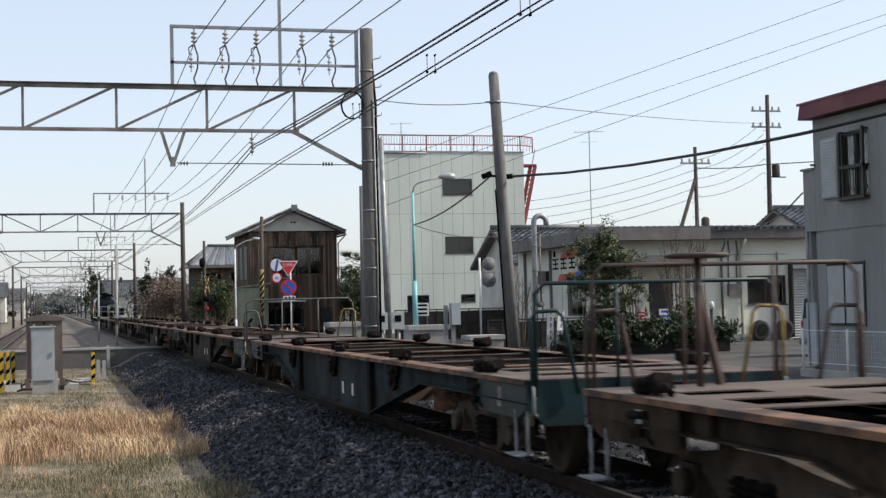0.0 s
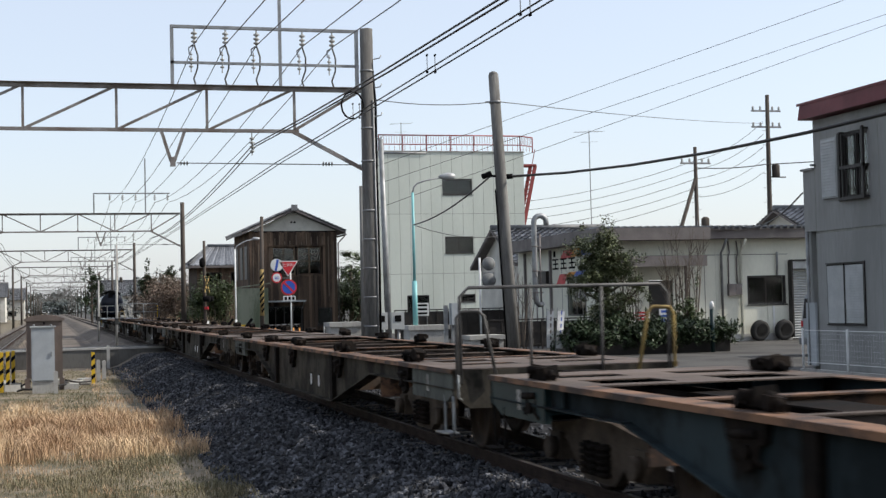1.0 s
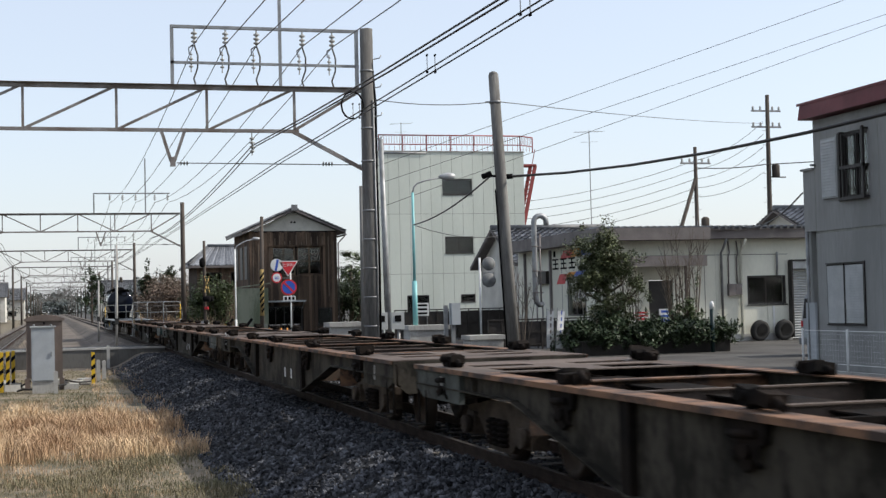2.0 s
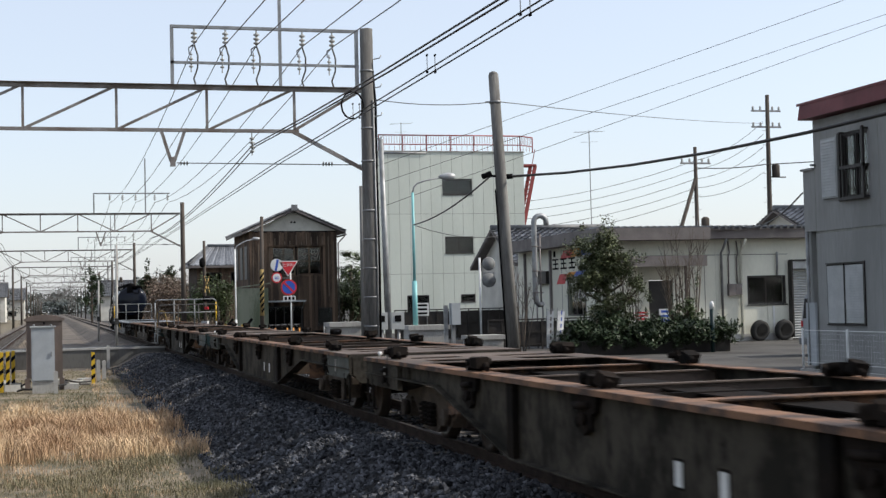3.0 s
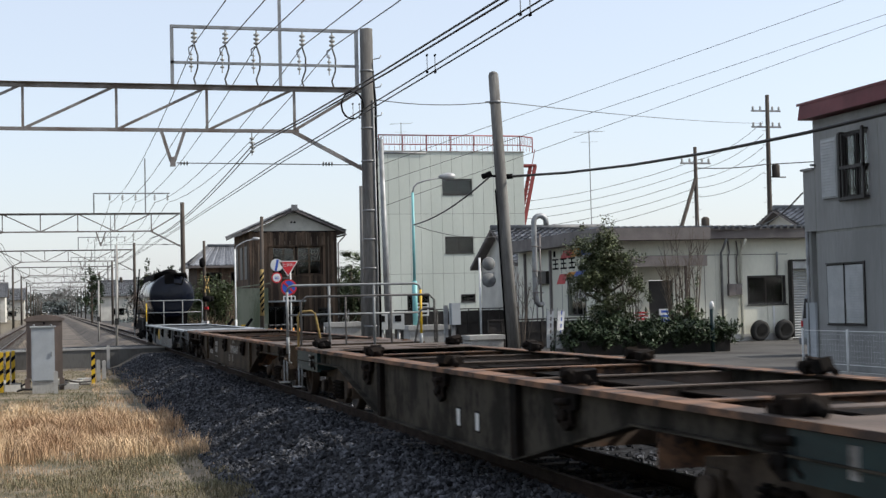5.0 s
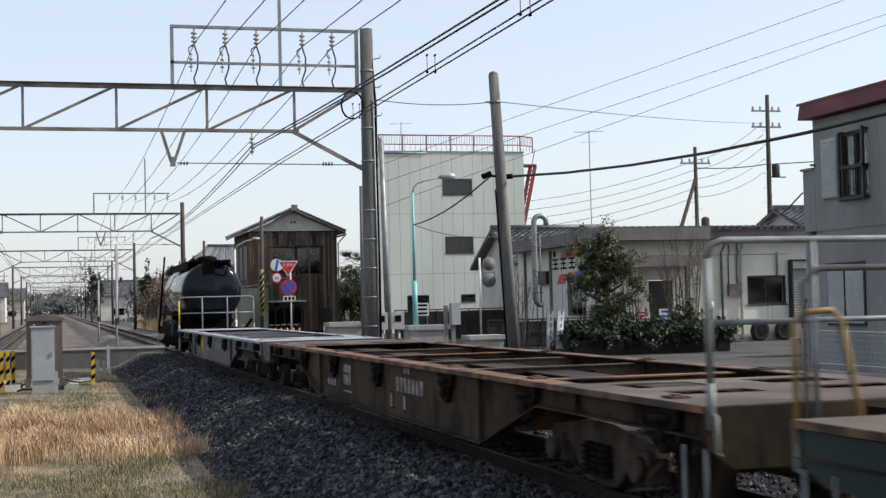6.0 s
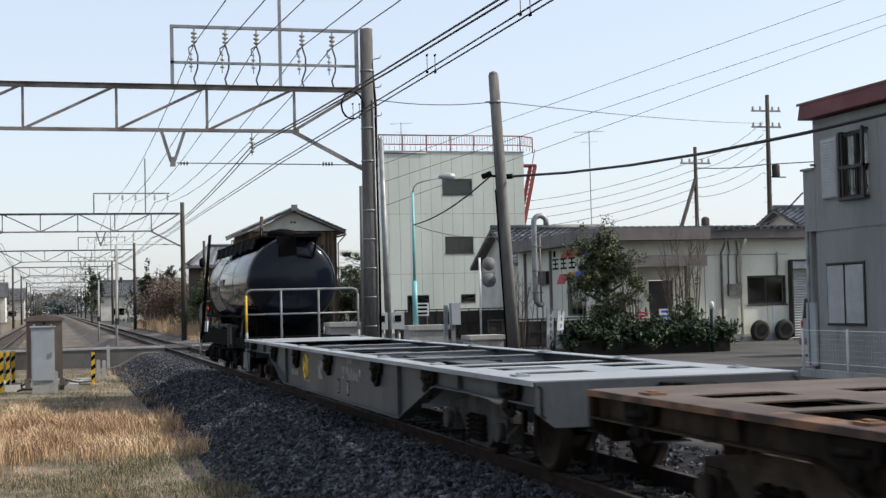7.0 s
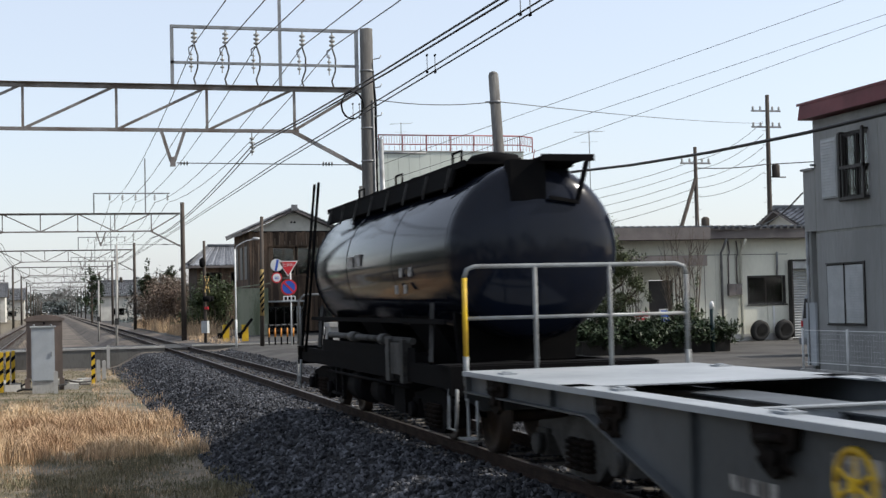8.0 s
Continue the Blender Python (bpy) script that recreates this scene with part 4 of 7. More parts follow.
def glass_material():
    m = bpy.data.materials.new("window glass")
    m.use_nodes = True
    b = m.node_tree.nodes["Principled BSDF"]
    b.inputs["Base Color"].default_value = (0.75, 0.8, 0.78, 1)
    b.inputs["Roughness"].default_value = 0.03
    b.inputs["Transmission Weight"].default_value = 1.0
    b.inputs["IOR"].default_value = 1.45
    return m


GLASS = glass_material()


def holed(bm, x0, x1, z0, z1, y0, y1, holes):
    """An upright slab with rectangular openings (x0, x1, z0, z1) cut through it."""
    xs = sorted({x0, x1, *[min(max(v, x0), x1) for h in holes for v in h[:2]]})
    zs = sorted({z0, z1, *[min(max(v, z0), z1) for h in holes for v in h[2:]]})
    for a, b in zip(xs, xs[1:]):
        for c, d in zip(zs, zs[1:]):
            mx, mz = (a + b) / 2, (c + d) / 2
            if b - a > 1e-4 and d - c > 1e-4 and not any(h[0] < mx < h[1] and h[2] < mz < h[3] for h in holes):
                box(bm, a, b, y0, y1, c, d)
    bmesh.ops.remove_doubles(bm, verts=bm.verts, dist=1e-5)


def window(parent, x0, x1, z0, z1, y=0.0, sashes=2, frame_mat=None):
    """A sliding window set in an opening, with frame, sill, panes and a near-black sheet behind for the room's shade.
    """
    fm = frame_mat or ALU
    t = 0.05
    w = solid("window", [(box, x0, x1, y - 0.02, y + 0.08, z0, z0 + t), (box, x0, x1, y - 0.02, y + 0.08, z1 - t, z1), (box, x0, x0 + t, y - 0.02, y + 0.08, z0 + t, z1 - t), (box, x1 - t, x1, y - 0.02, y + 0.08, z0 + t, z1 - t)], fm, parent, "metal-framed sliding window")
    step = (x1 - x0 - 2 * t) / sashes
    for k in range(sashes):
        a = x0 + t + k * step
        yy = y + 0.02 + 0.03 * (k % 2)
        solid("pane", [(box, a + 0.03, a + step - 0.03, yy, yy + 0.006, z0 + t + 0.03, z1 - t - 0.03)], GLASS, w, "window glass")
        f = bmesh.new()
        holed(f, a, a + step, z0 + t, z1 - t, yy - 0.008, yy + 0.016, [(a + 0.035, a + step - 0.035, z0 + t + 0.035, z1 - t - 0.035)])
        part("sash", f, fm, w)
    solid("sill", [(box, x0 - 0.04, x1 + 0.04, y - 0.09, y - 0.005, z0 - 0.05, z0 - 0.005)], fm, w)
    # flat dark sheet: the unlit room is put into its colour
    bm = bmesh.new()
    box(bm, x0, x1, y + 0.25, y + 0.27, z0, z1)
    part("room_shade_sheet", bm, SHADE_BLACK, w, "near-black sheet standing in for room shade")


def rail_run(parent, pts, h, gap, name, paint, r=0.03, bars=True):
    """A railing of posts, top and middle bars and thin balusters along a chain of plan points."""
    for p, q in zip(pts, pts[1:]):
        p, q = Vector(p), Vector(q)
        L = (q - p).length
        n = max(1, round(L / gap))
        solid("top_bar", [(rod, p + Vector((0, 0, h)), q + Vector((0, 0, h)), r * 1.3, 8)], paint, parent)
        solid("middle_bar", [(rod, p + Vector((0, 0, h * 0.42)), q + Vector((0, 0, h * 0.42)), r, 6)], paint, parent)
        for k in range(n + 1):
            c = p.lerp(q, k / n)
            solid("post", [(rod, c, c + Vector((0, 0, h)), r * 1.2, 6)], paint, parent)
        if bars:
            m = max(2, int(L / 0.16))
            bm = bmesh.new()
            for k in range(1, m):
                c = p.lerp(q, k / m)
                rod(bm, c + Vector((0, 0, h * 0.42 if k % 2 else 0.05)), c + Vector((0, 0, h * 0.95)), 0.013, 4)
            tagged(part("balusters", bm, paint, parent), kind="stuff")


def concrete_building():
    W, D, H = 9.1, 10.0, 10.7
    b = thing("apartment_block", pose(18.5, 80, 0), "pale three-storey panel building with a red roof railing", "building")
    holes = [(3.95, 5.8, 8.15, 9.1), (4.05, 5.8, 4.65, 5.65), (1.65, 3.0, 0.9, 2.2), (4.95, 5.85, 1.75, 2.2)]
    bm = bmesh.new()
    holed(bm, 0, W, 0, H, 0.02, 0.2, holes)
    part("wall", bm, JOINT, b, "front wall behind the panels")
    solid("wall", [(prism, [(0, 0.2), (0.2, 0.2), (2.5, D), (2.3, D)], "z", 0, H)], PALEWALL, b)
    solid("wall", [(box, W - 0.2, W, 0.2, D, 0, H)], PALEWALL, b)
    solid("wall", [(box, 2.5, W - 0.2, D - 0.2, D, 0, H)], PALEWALL, b)
    solid("roof_slab", [(prism, [(0.2, 0.2), (W - 0.2, 0.2), (W - 0.2, D - 0.2), (2.45, D - 0.2)], "z", H - 0.5, H - 0.2)], CONCRETE, b)
    n = 14
    for i in range(n):
        for z0, z1 in ((0, 3.45), (3.47, 7.0), (7.02, H)):
            a, c = W * i / n + 0.009, W * (i + 1) / n - 0.009
            p = bmesh.new()
            holed(p, a, c, z0, z1, 0, 0.02, holes)
            if p.verts:
                part("panel", p, PALEWALL, b)
            else:
                p.free()
    for h in holes:
        window(b, h[0], h[1], h[2], h[3], 0.06)
    solid("coping", [(box, -0.05, W + 0.05, -0.05, 0.3, H, H + 0.06)], CONCRETE, b)
    rail_run(b, [(0.15, 0.15, H + 0.06), (W - 0.15, 0.15, H + 0.06), (W + 0.9, 0.9, H + 0.06)], 0.95, 1.5, "railing", REDSTEEL)
    rail_run(b, [(0.15, 0.15, H + 0.06), (2.4, D - 0.3, H + 0.06)], 0.95, 1.5, "railing", REDSTEEL, bars=False)
    st = solid("fire_stair", [(box, W + 0.02, W + 1.0, 0.5, 1.6, H - 0.75, H - 0.65), (beam, (W + 0.95, 0.6, H - 0.7), (W + 0.1, 0.6, 6.2), 0.06, 0.22), (beam, (W + 0.95, 1.5, H - 0.7), (W + 0.1, 1.5, 6.2), 0.06, 0.22), (beam, (W + 0.95, 0.6, H + 0.25), (W + 0.1, 0.6, 7.1), 0.04, 0.04)], REDSTEEL, b, "red steel fire stair")
    for k in range(14):
        f = k / 14
        solid("tread", [(box, W + 0.8 - 0.85 * f, W + 1.0 - 0.85 * f, 0.6, 1.5, H - 0.75 - 4.0 * f, H - 0.71 - 4.0 * f)], REDSTEEL, st)
    solid("roof_pipe", [(rod, (0.2, -0.03, H - 0.08), (3.0, -0.03, H - 0.08), 0.05, 8)], GALV, b)


def aerial(x, y, z0, z1, w):
    a = thing("television_aerial", pose(x, y, z0), "thin rooftop television aerial on a mast", "aerial", "rooftop aerials")
    h = z1 - z0
    solid("mast", [(rod, (0, 0, 0), (0, 0, h), 0.022, 6)], GALV, a)
    bm = bmesh.new()
    rod(bm, (-w / 2, 0, h - 0.1), (w / 2, 0.1, h - 0.03), 0.012, 5)
    for k in range(7):
        xx = -w / 2 + w * k / 6
        rod(bm, (xx, -0.25, h - 0.1 + 0.07 * k / 6), (xx, 0.25, h - 0.1 + 0.07 * k / 6), 0.007, 4)
    part("elements", bm, GALV, a)
    solid("guy", [(rod, (-w * 0.3, 0, h - 0.6), (w * 0.3, 0, h - 0.55), 0.008, 4)], GALV, a)


def tiled_slope(parent, p0, along, up, nx, ny, piece):
    """Rows of barrel tiles on a slope; p0 the eave corner, along and up full edge vectors."""
    p0, along, up = Vector(p0), Vector(along), Vector(up)
    nrm = along.cross(up).normalized()
    if nrm.z < 0:
        nrm = -nrm
    bm = bmesh.new()
    for j in range(ny):
        for i in range(nx):
            o = p0 + along * (i / nx) + up * (j / ny) + nrm * 0.012
            da, du = along / nx, up / ny * 1.08
            lift = nrm * 0.035
            sec = [(0.0, 0.03), (0.25, 0.0), (0.5, 0.01), (0.72, 0.06), (0.86, 0.1), (1.0, 0.05)]
            lo = [bm.verts.new(o + da * a + nrm * (b + 0.055)) for a, b in sec]
            hi = [bm.verts.new(o + da * a + du + nrm * b) for a, b in sec]
            for k in range(5):
                bm.faces.new((lo[k], lo[k + 1], hi[k + 1], hi[k]))
            base = [bm.verts.new(o + da * a) for a, b in (sec[0], sec[-1])]
            bm.faces.new((base[0], base[1], *lo[::-1]))
    return tagged(part("roof_tiles", bm, KAWARA_JOIN, parent, "rows of grey clay tiles"), kind="stuff")


def timber_house():
    W, D, H, R = 5.6, 7.5, 6.5, 7.75
    b = thing("timber_house", pose(12.0, 88, 0), "old two-storey house clad in dark weathered boards", "house")
    holes = [(1.4, 2.9, 3.7, 5.5), (3.0, 4.6, 3.7, 5.5), (1.0, 3.3, 0.2, 1.75), (4.2, 5.2, 0.5, 1.6)]
    # wall sheet in near-black, painting the shade between the boards
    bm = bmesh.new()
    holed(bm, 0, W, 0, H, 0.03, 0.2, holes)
    part("wall", bm, SHADE_BLACK, b)
    for x0, x1 in ((0, 0.2), (W - 0.2, W)):
        solid("wall", [(box, x0, x1, 0.2, D, 0, H)], TIMBER, b, "dark boarded side wall")
    solid("wall", [(box, 0.2, W - 0.2, D - 0.2, D, 0, H)], TIMBER, b)
    solid("gable", [(prism, [(0.0, H), (W, H), (W / 2, R - 0.05)], "y", 0.05, 0.2)], PLASTER, b, "off-white plaster gable")
    n = 30
    for i in range(n):
        a, c = W * i / n + 0.006, W * (i + 1) / n - 0.006
        cuts = sorted((h[2], h[3]) for h in holes if h[0] < (a + c) / 2 < h[1])
        z = 0.15
        for z0, z1 in cuts + [(H - 0.02 - 0.04 * (i % 3), 99)]:
            if z0 - z > 0.05:
                solid("board", [(box, a, c, 0.004 * (i % 3), 0.03, z, z0)], TIMBER, b)
            z = z1
    for h in holes[:2]:
        window(b, h[0], h[1], h[2], h[3], 0.05, 2, TIMBER)
    window(b, *holes[2], 0.05, 4)
    window(b, *holes[3], 0.05, 2)
    for k in range(3):
        solid("lattice_bar", [(box, 1.35, 4.65, -0.02, 0.0, 4.1 + 0.45 * k, 4.14 + 0.45 * k)], TIMBER, b)
    solid("door_hood", [(box, 0.9, 3.4, -0.9, 0.0, 2.0, 2.1), (beam, (1.0, -0.8, 2.0), (1.0, 0, 1.6), 0.05, 0.05), (beam, (3.3, -0.8, 2.0), (3.3, 0, 1.6), 0.05, 0.05)], SHUTTER, b, "rusty sheet canopy over the ground floor")
    for x in (-0.5, W + 0.5):
        mid = W / 2
        e0 = Vector((x, -0.5, H - 0.2))
        r0 = Vector((mid, -0.5, R))
        pts = [e0, r0, r0 + Vector((0, D + 1, 0)), e0 + Vector((0, D + 1, 0))]
        bm = bmesh.new()
        lo = [bm.verts.new(p) for p in pts]
        hi = [bm.verts.new(p + Vector((0, 0, 0.12))) for p in pts]
        bm.faces.new(lo[::-1])
        bm.faces.new(hi)
        for i in range(4):
            bm.faces.new((lo[i], lo[(i + 1) % 4], hi[(i + 1) % 4], hi[i]))
        part("roof", bm, FASCIA, b, "roof boarding under the tiles")
        tiled_slope(b, e0 + Vector((0, 0, 0.12)), (0, D + 1, 0), r0 - e0, 36, 12, None)
    solid("ridge", [(rod, (W / 2, -0.6, R + 0.16), (W / 2, D + 0.5, R + 0.16), 0.13, 10), (box, W / 2 - 0.2, W / 2 + 0.2, -0.62, -0.5, R + 0.02, R + 0.38)], KAWARA, b, "ridge tiles with an end ornament")
    solid("gutter", [(rod, (W + 0.5, -0.5, H - 0.28), (W + 0.5, D, H - 0.28), 0.06, 8), (tube, [(W + 0.5, -0.45, H - 0.3), (W + 0.15, -0.2, H - 0.7), (W + 0.06, -0.1, H - 0.8), (W + 0.06, -0.1, 0.1)], 0.04, 8)], FASCIA, b)
    rnd = random.Random(8)
    for k in range(16):
        xx = 0.25 + 0.34 * k + rnd.uniform(-0.08, 0.08)
        top = rnd.uniform(5.7, 6.35)
        if not 1.3 < xx < 4.7:
            solid("batten", [(box, xx, xx + 0.045, -0.022, -0.004, rnd.choice((2.3, 3.1, 3.6)), top)], PALETIMBER, b, "bleached cover strip")
        else:
            solid("batten", [(box, xx, xx + 0.045, -0.022, -0.004, 5.62, top)], PALETIMBER, b, "bleached cover strip")
    solid("window_head", [(box, 1.2, 4.8, -0.14, -0.004, 5.5, 5.58)], TIMBER, b)
    for k in range(5):
        solid("closed_board", [(box, 1.42 + 0.33 * k, 1.73 + 0.33 * k, -0.03, -0.024, 1.9, 3.6 - 0.15 * (k % 2))], TIMBER, b)
    lean = solid("lean_to", [(box, -1.0, 0.9, -1.6, -0.95, 0, 2.9), (prism, [(-1.1, 2.9), (1.0, 3.15), (1.0, 3.22), (-1.1, 2.97)], "y", -1.7, -0.85)], MOSSY, b, "mossy sheet lean-to beside the house")
    for k in range(6):
        solid("sheet_rib", [(box, -0.98 + 0.36 * k, -0.94 + 0.36 * k, -1.625, -1.602, 0.05, 2.88)], MOSSY, lean)
    for xx in (2.7, 2.9):
        solid("gable_vent", [(rod, (xx, 0.02, 7.05), (xx, 0.06, 7.05), 0.07, 10)], ALU, b)
    for k in range(3):
        solid("side_window", [(box, -0.03, 0.0, 1.0 + 2.2 * k, 2.2 + 2.2 * k, 3.5, 5.6)], ALU, b)


def hip_house():
    """A two-storey house with a hipped tile roof, beyond the timber house."""
    b = thing("tiled_house", pose(10.9, 110, 0), "two-storey house with a grey hipped tile roof", "house", "houses beyond the crossing")
    w, d, h, r = 6.5, 7.0, 5.1, 6.6
    holes = [(0.6, 1.9, 3.4, 4.5), (2.6, 4.0, 3.4, 4.5), (0.8, 2.4, 0.6, 2.2)]
    bm = bmesh.new()
    holed(bm, 0, w, 0, h, 0, 0.18, holes)
    part("wall", bm, TIMBER, b, "dark boarded front wall")
    for hh in holes:
        window(b, *hh, 0.05)
    for x0, x1 in ((0, 0.18), (w - 0.18, w)):
        solid("wall", [(box, x0, x1, 0.18, d, 0, h)], TIMBER, b)
    solid("wall", [(box, 0.18, w - 0.18, d - 0.18, d, 0, h)], TIMBER, b)
    e, z = 0.7, h - 0.1
    c = [Vector(v) for v in ((-e, -e, z), (w + e, -e, z), (w + e, d + e, z), (-e, d + e, z))]
    ra, rb = Vector((1.2, d / 2, r)), Vector((w - 1.2, d / 2, r))
    for k, quad in enumerate(((c[0], c[1], rb, ra), (c[3], c[0], ra, ra), (c[1], c[2], rb, rb), (c[2], c[3], ra, rb))):
        p0, p1, q1, q0 = quad
        bm = bmesh.new()
        n = max(8, int((p1 - p0).length / 0.3))
        for i in range(n):
            f, g = i / n, (i + 1) / n
            a, bb, t0, t1 = p0.lerp(p1, f), p0.lerp(p1, g), q0.lerp(q1, f), q0.lerp(q1, g)
            up = Vector((0, 0, 0.05))
            vs = [bm.verts.new(v) for v in (a, bb, t1, t0)] + [bm.verts.new(v + up) for v in (a, bb, t1, t0)] + [bm.verts.new(v + up * 2.2) for v in (a.lerp(bb, 0.75), t0.lerp(t1, 0.75))]
            for fc in ((0, 1, 5, 4), (4, 8, 9, 7), (8, 5, 6, 9), (4, 5, 8), (0, 3, 2, 1)):
                bm.faces.new([vs[m] for m in fc])
        tagged(part("roof_tiles", bm, KAWARA_JOIN, b, "rows of grey clay tiles"), kind="stuff")
    solid("ridge", [(rod, ra + Vector((0, 0, 0.12)), rb + Vector((0, 0, 0.12)), 0.14, 10), (rod, c[0] + Vector((0, 0, 0.1)), ra + Vector((0, 0, 0.1)), 0.09, 8), (rod, c[1] + Vector((0, 0, 0.1)), rb + Vector((0, 0, 0.1)), 0.09, 8)], KAWARA, b, "round ridge tiles")
    solid("eave_board", [(box, -e, w + e, -e - 0.02, -e, z - 0.16, z), (box, -e - 0.02, -e, -e, d + e, z - 0.16, z)], FASCIA, b)


def gabled_house(x, y, w, d, h, r, label, ridge_x=True, wall=None):
    """A plain house with a tiled gable roof."""
    b = thing("tiled_house", pose(x, y, 0), label, "house", "houses beyond the crossing")
    wm = wall or PLASTER
    holes = [(w * 0.25, w * 0.45, 0.9, 2.0), (w * 0.6, w * 0.8, 0.9, 2.0)]
    bm = bmesh.new()
    holed(bm, 0, w, 0, h, 0, 0.18, holes)
    part("wall", bm, wm, b)
    for hh in holes:
        window(b, *hh, 0.05)
    for x0, x1 in ((0, 0.18), (w - 0.18, w)):
        solid("wall", [(prism, [(0.18, 0), (d, 0), (d, h), (d / 2, r - 0.1), (0.18, h)], "x", x0, x1)] if ridge_x else [(box, x0, x1, 0.18, d, 0, h)], wm, b)
    solid("wall", [(box, 0.18, w - 0.18, d - 0.18, d, 0, h)], wm, b)
    e = 0.45
    if ridge_x:
        sides = [((-e, -e, h - 0.15), (w + 2 * e, 0, 0), (0, d / 2 + e, r - h + 0.15)), ((-e, d + e, h - 0.15), (w + 2 * e, 0, 0), (0, -d / 2 - e, r - h + 0.15))]
        ridge = ((-e, d / 2, r + 0.1), (w + e, d / 2, r + 0.1))
    else:
        sides = [((-e, -e, h - 0.15), (0, d + 2 * e, 0), (w / 2 + e, 0, r - h + 0.15)), ((w + e, -e, h - 0.15), (0, d + 2 * e, 0), (-w / 2 - e, 0, r - h + 0.15))]
        ridge = ((w / 2, -e, r + 0.1), (w / 2, d + e, r + 0.1))
        solid("gable", [(prism, [(0, h), (w, h), (w / 2, r - 0.1)], "y", 0.02, 0.16)], wm, b)
    for p, al, up in sides:
        p, al, up = Vector(p), Vector(al), Vector(up)
        bm = bmesh.new()
        lo = [bm.verts.new(v - Vector((0, 0, 0.1))) for v in (p, p + al, p + al + up, p + up)]
        hi = [bm.verts.new(v) for v in (p, p + al, p + al + up, p + up)]
        bm.faces.new(lo[::-1])
        bm.faces.new(hi)
        for i in range(4):
            bm.faces.new((lo[i], lo[(i + 1) % 4], hi[(i + 1) % 4], hi[i]))
        part("roof", bm, FASCIA, b, "dark roof boarding")
        tiled_slope(b, p, al, up, max(6, int(al.length / 0.3)), max(5, int(up.length / 0.3)), None)
    solid("ridge", [(rod, *ridge, 0.14, 10)], KAWARA, b, "round ridge tiles")
    return b


def office():
    b = thing("office_building", pose(19.85, 48.6, 0), "cream single-storey office with a flat brown roof edge", "building")
    W, H = 13.0, 4.3
    holes = [(5.85, 7.5, 1.4, 2.5), (7.7, 9.2, 0.0, 2.95), (1.75, 2.75, 0.0, 2.4)]
    bm = bmesh.new()
    holed(bm, 0, W, 0, H - 0.1, 0, 0.2, holes)
    part("wall", bm, CREAM, b, "cream front wall")
    solid("plinth", [(box, 0, 7.7, -0.03, -0.003, 0, 0.28)], CONCRETE, b)
    for x in (1.5, 3.6, 4.55, 6.7):
        solid("wall_batten", [(box, x - 0.02, x + 0.02, -0.015, -0.002, 0.28, 1.3 if 5.8 < x < 7.5 else 3.85)], CREAM, b)
    # side wall runs back from the corner, a little off square
    ang = math.atan2(0.56, 12.7)
    side = solid("side_wall", [], CREAM, b, "cream side wall with painted signs")
    bm = bmesh.new()
    sh = [(1.9, 3.9, 1.15, 2.6)]
    holed(bm, 0, 10.5, 0, H - 0.25, 0, 0.2, sh)
    bm.to_mesh(side.data)
    bm.free()
    side.data.materials.clear()
    side.data.materials.append(CREAM)
    # local x runs back along the side, local y into the building
    side.matrix_basis = Matrix(((math.sin(ang), 1, 0, 0), (math.cos(ang), 0, 0, 0.2), (0, 0, 1, 0), (0, 0, 0, 1)))
    m = side.matrix_basis

    def on_side(name, a, c, z0, z1, material, out=0.02, label=""):
        s = bmesh.new()
        for v in box(s, a, c, -out, -0.004, z0, z1):
            v.co = m @ v.co
        return part(name, s, material, b, label)

    # fascia of front and side
    solid("fascia", [(box, -0.5, 3.9, -0.95, -0.85, 3.88, 4.33), (box, 3.9, W, -0.6, -0.5, 3.92, 4.27), (box, -0.5, 3.9, -0.85, 0.2, 3.88, 3.95), (box, 3.9, W, -0.5, 0.2, 3.92, 3.99)], FASCIA, b, "brown-grey sheet roof edge")
    s = bmesh.new()
    for v in box(s, -1.1, 10.3, -0.62, -0.5, 3.85, 4.33) + box(s, -1.1, 10.3, -0.5, 0.0, 3.85, 3.92):
        v.co = m @ v.co
    part("fascia", s, FASCIA, b, "brown-grey sheet roof edge")
    solid("flat_roof", [(prism, [(-0.45, -0.84), (W, -0.84 + 0.35), (W, 10.5), (0.2, 10.5)], "z", H - 0.06, H - 0.02)], FASCIA, b)
    bm = bmesh.new()
    for k in range(46):
        rod(bm, (-0.3 + k * 0.29, -0.8, H + 0.04), (-0.3 + k * 0.29, 0.6, H + 0.06), 0.07, 6)
    tagged(part("roof_edge_tiles", bm, KAWARA, b, "row of round eave tiles"), kind="stuff")
    window(b, *holes[0], 0.05)
    # roller shutter with its box
    sl = bmesh.new()
    for k in range(28):
        prism(sl, [(0.06, 0.06 + k * 0.1), (0.085, 0.1 + k * 0.1), (0.06, 0.15 + k * 0.1), (0.12, 0.1 + k * 0.1)], "x", 7.7, 9.2)
    tagged(part("roller_shutter", sl, SHUTTER, b, "closed pale slatted roller shutter"), kind="stuff")
    solid("shutter_box", [(box, 7.66, 9.28, -0.28, -0.004, 2.74, 3.02)], SHUTTER, b)
    solid("shutter_hood", [(box, 7.62, 9.3, -0.32, -0.004, 3.02, 3.09), (box, 7.6, 7.66, -0.3, -0.004, 0.1, 3.02)], ALU, b, "dark hood and guide of the shutter")
    for x in (4.05, 5.62, 8.6, 10.4):
        solid("wall_joint", [(box, x, x + 0.03, -0.006, -0.002, 0.28, 3.85)], JOINT, b)
    solid("wall_joint", [(box, 0.02, 7.6, -0.006, -0.002, 3.3, 3.33)], JOINT, b)
    solid("notice_plate", [(box, 6.9, 6.98, -0.02, -0.004, 0.3, 1.35)], WHITEPAINT, b)
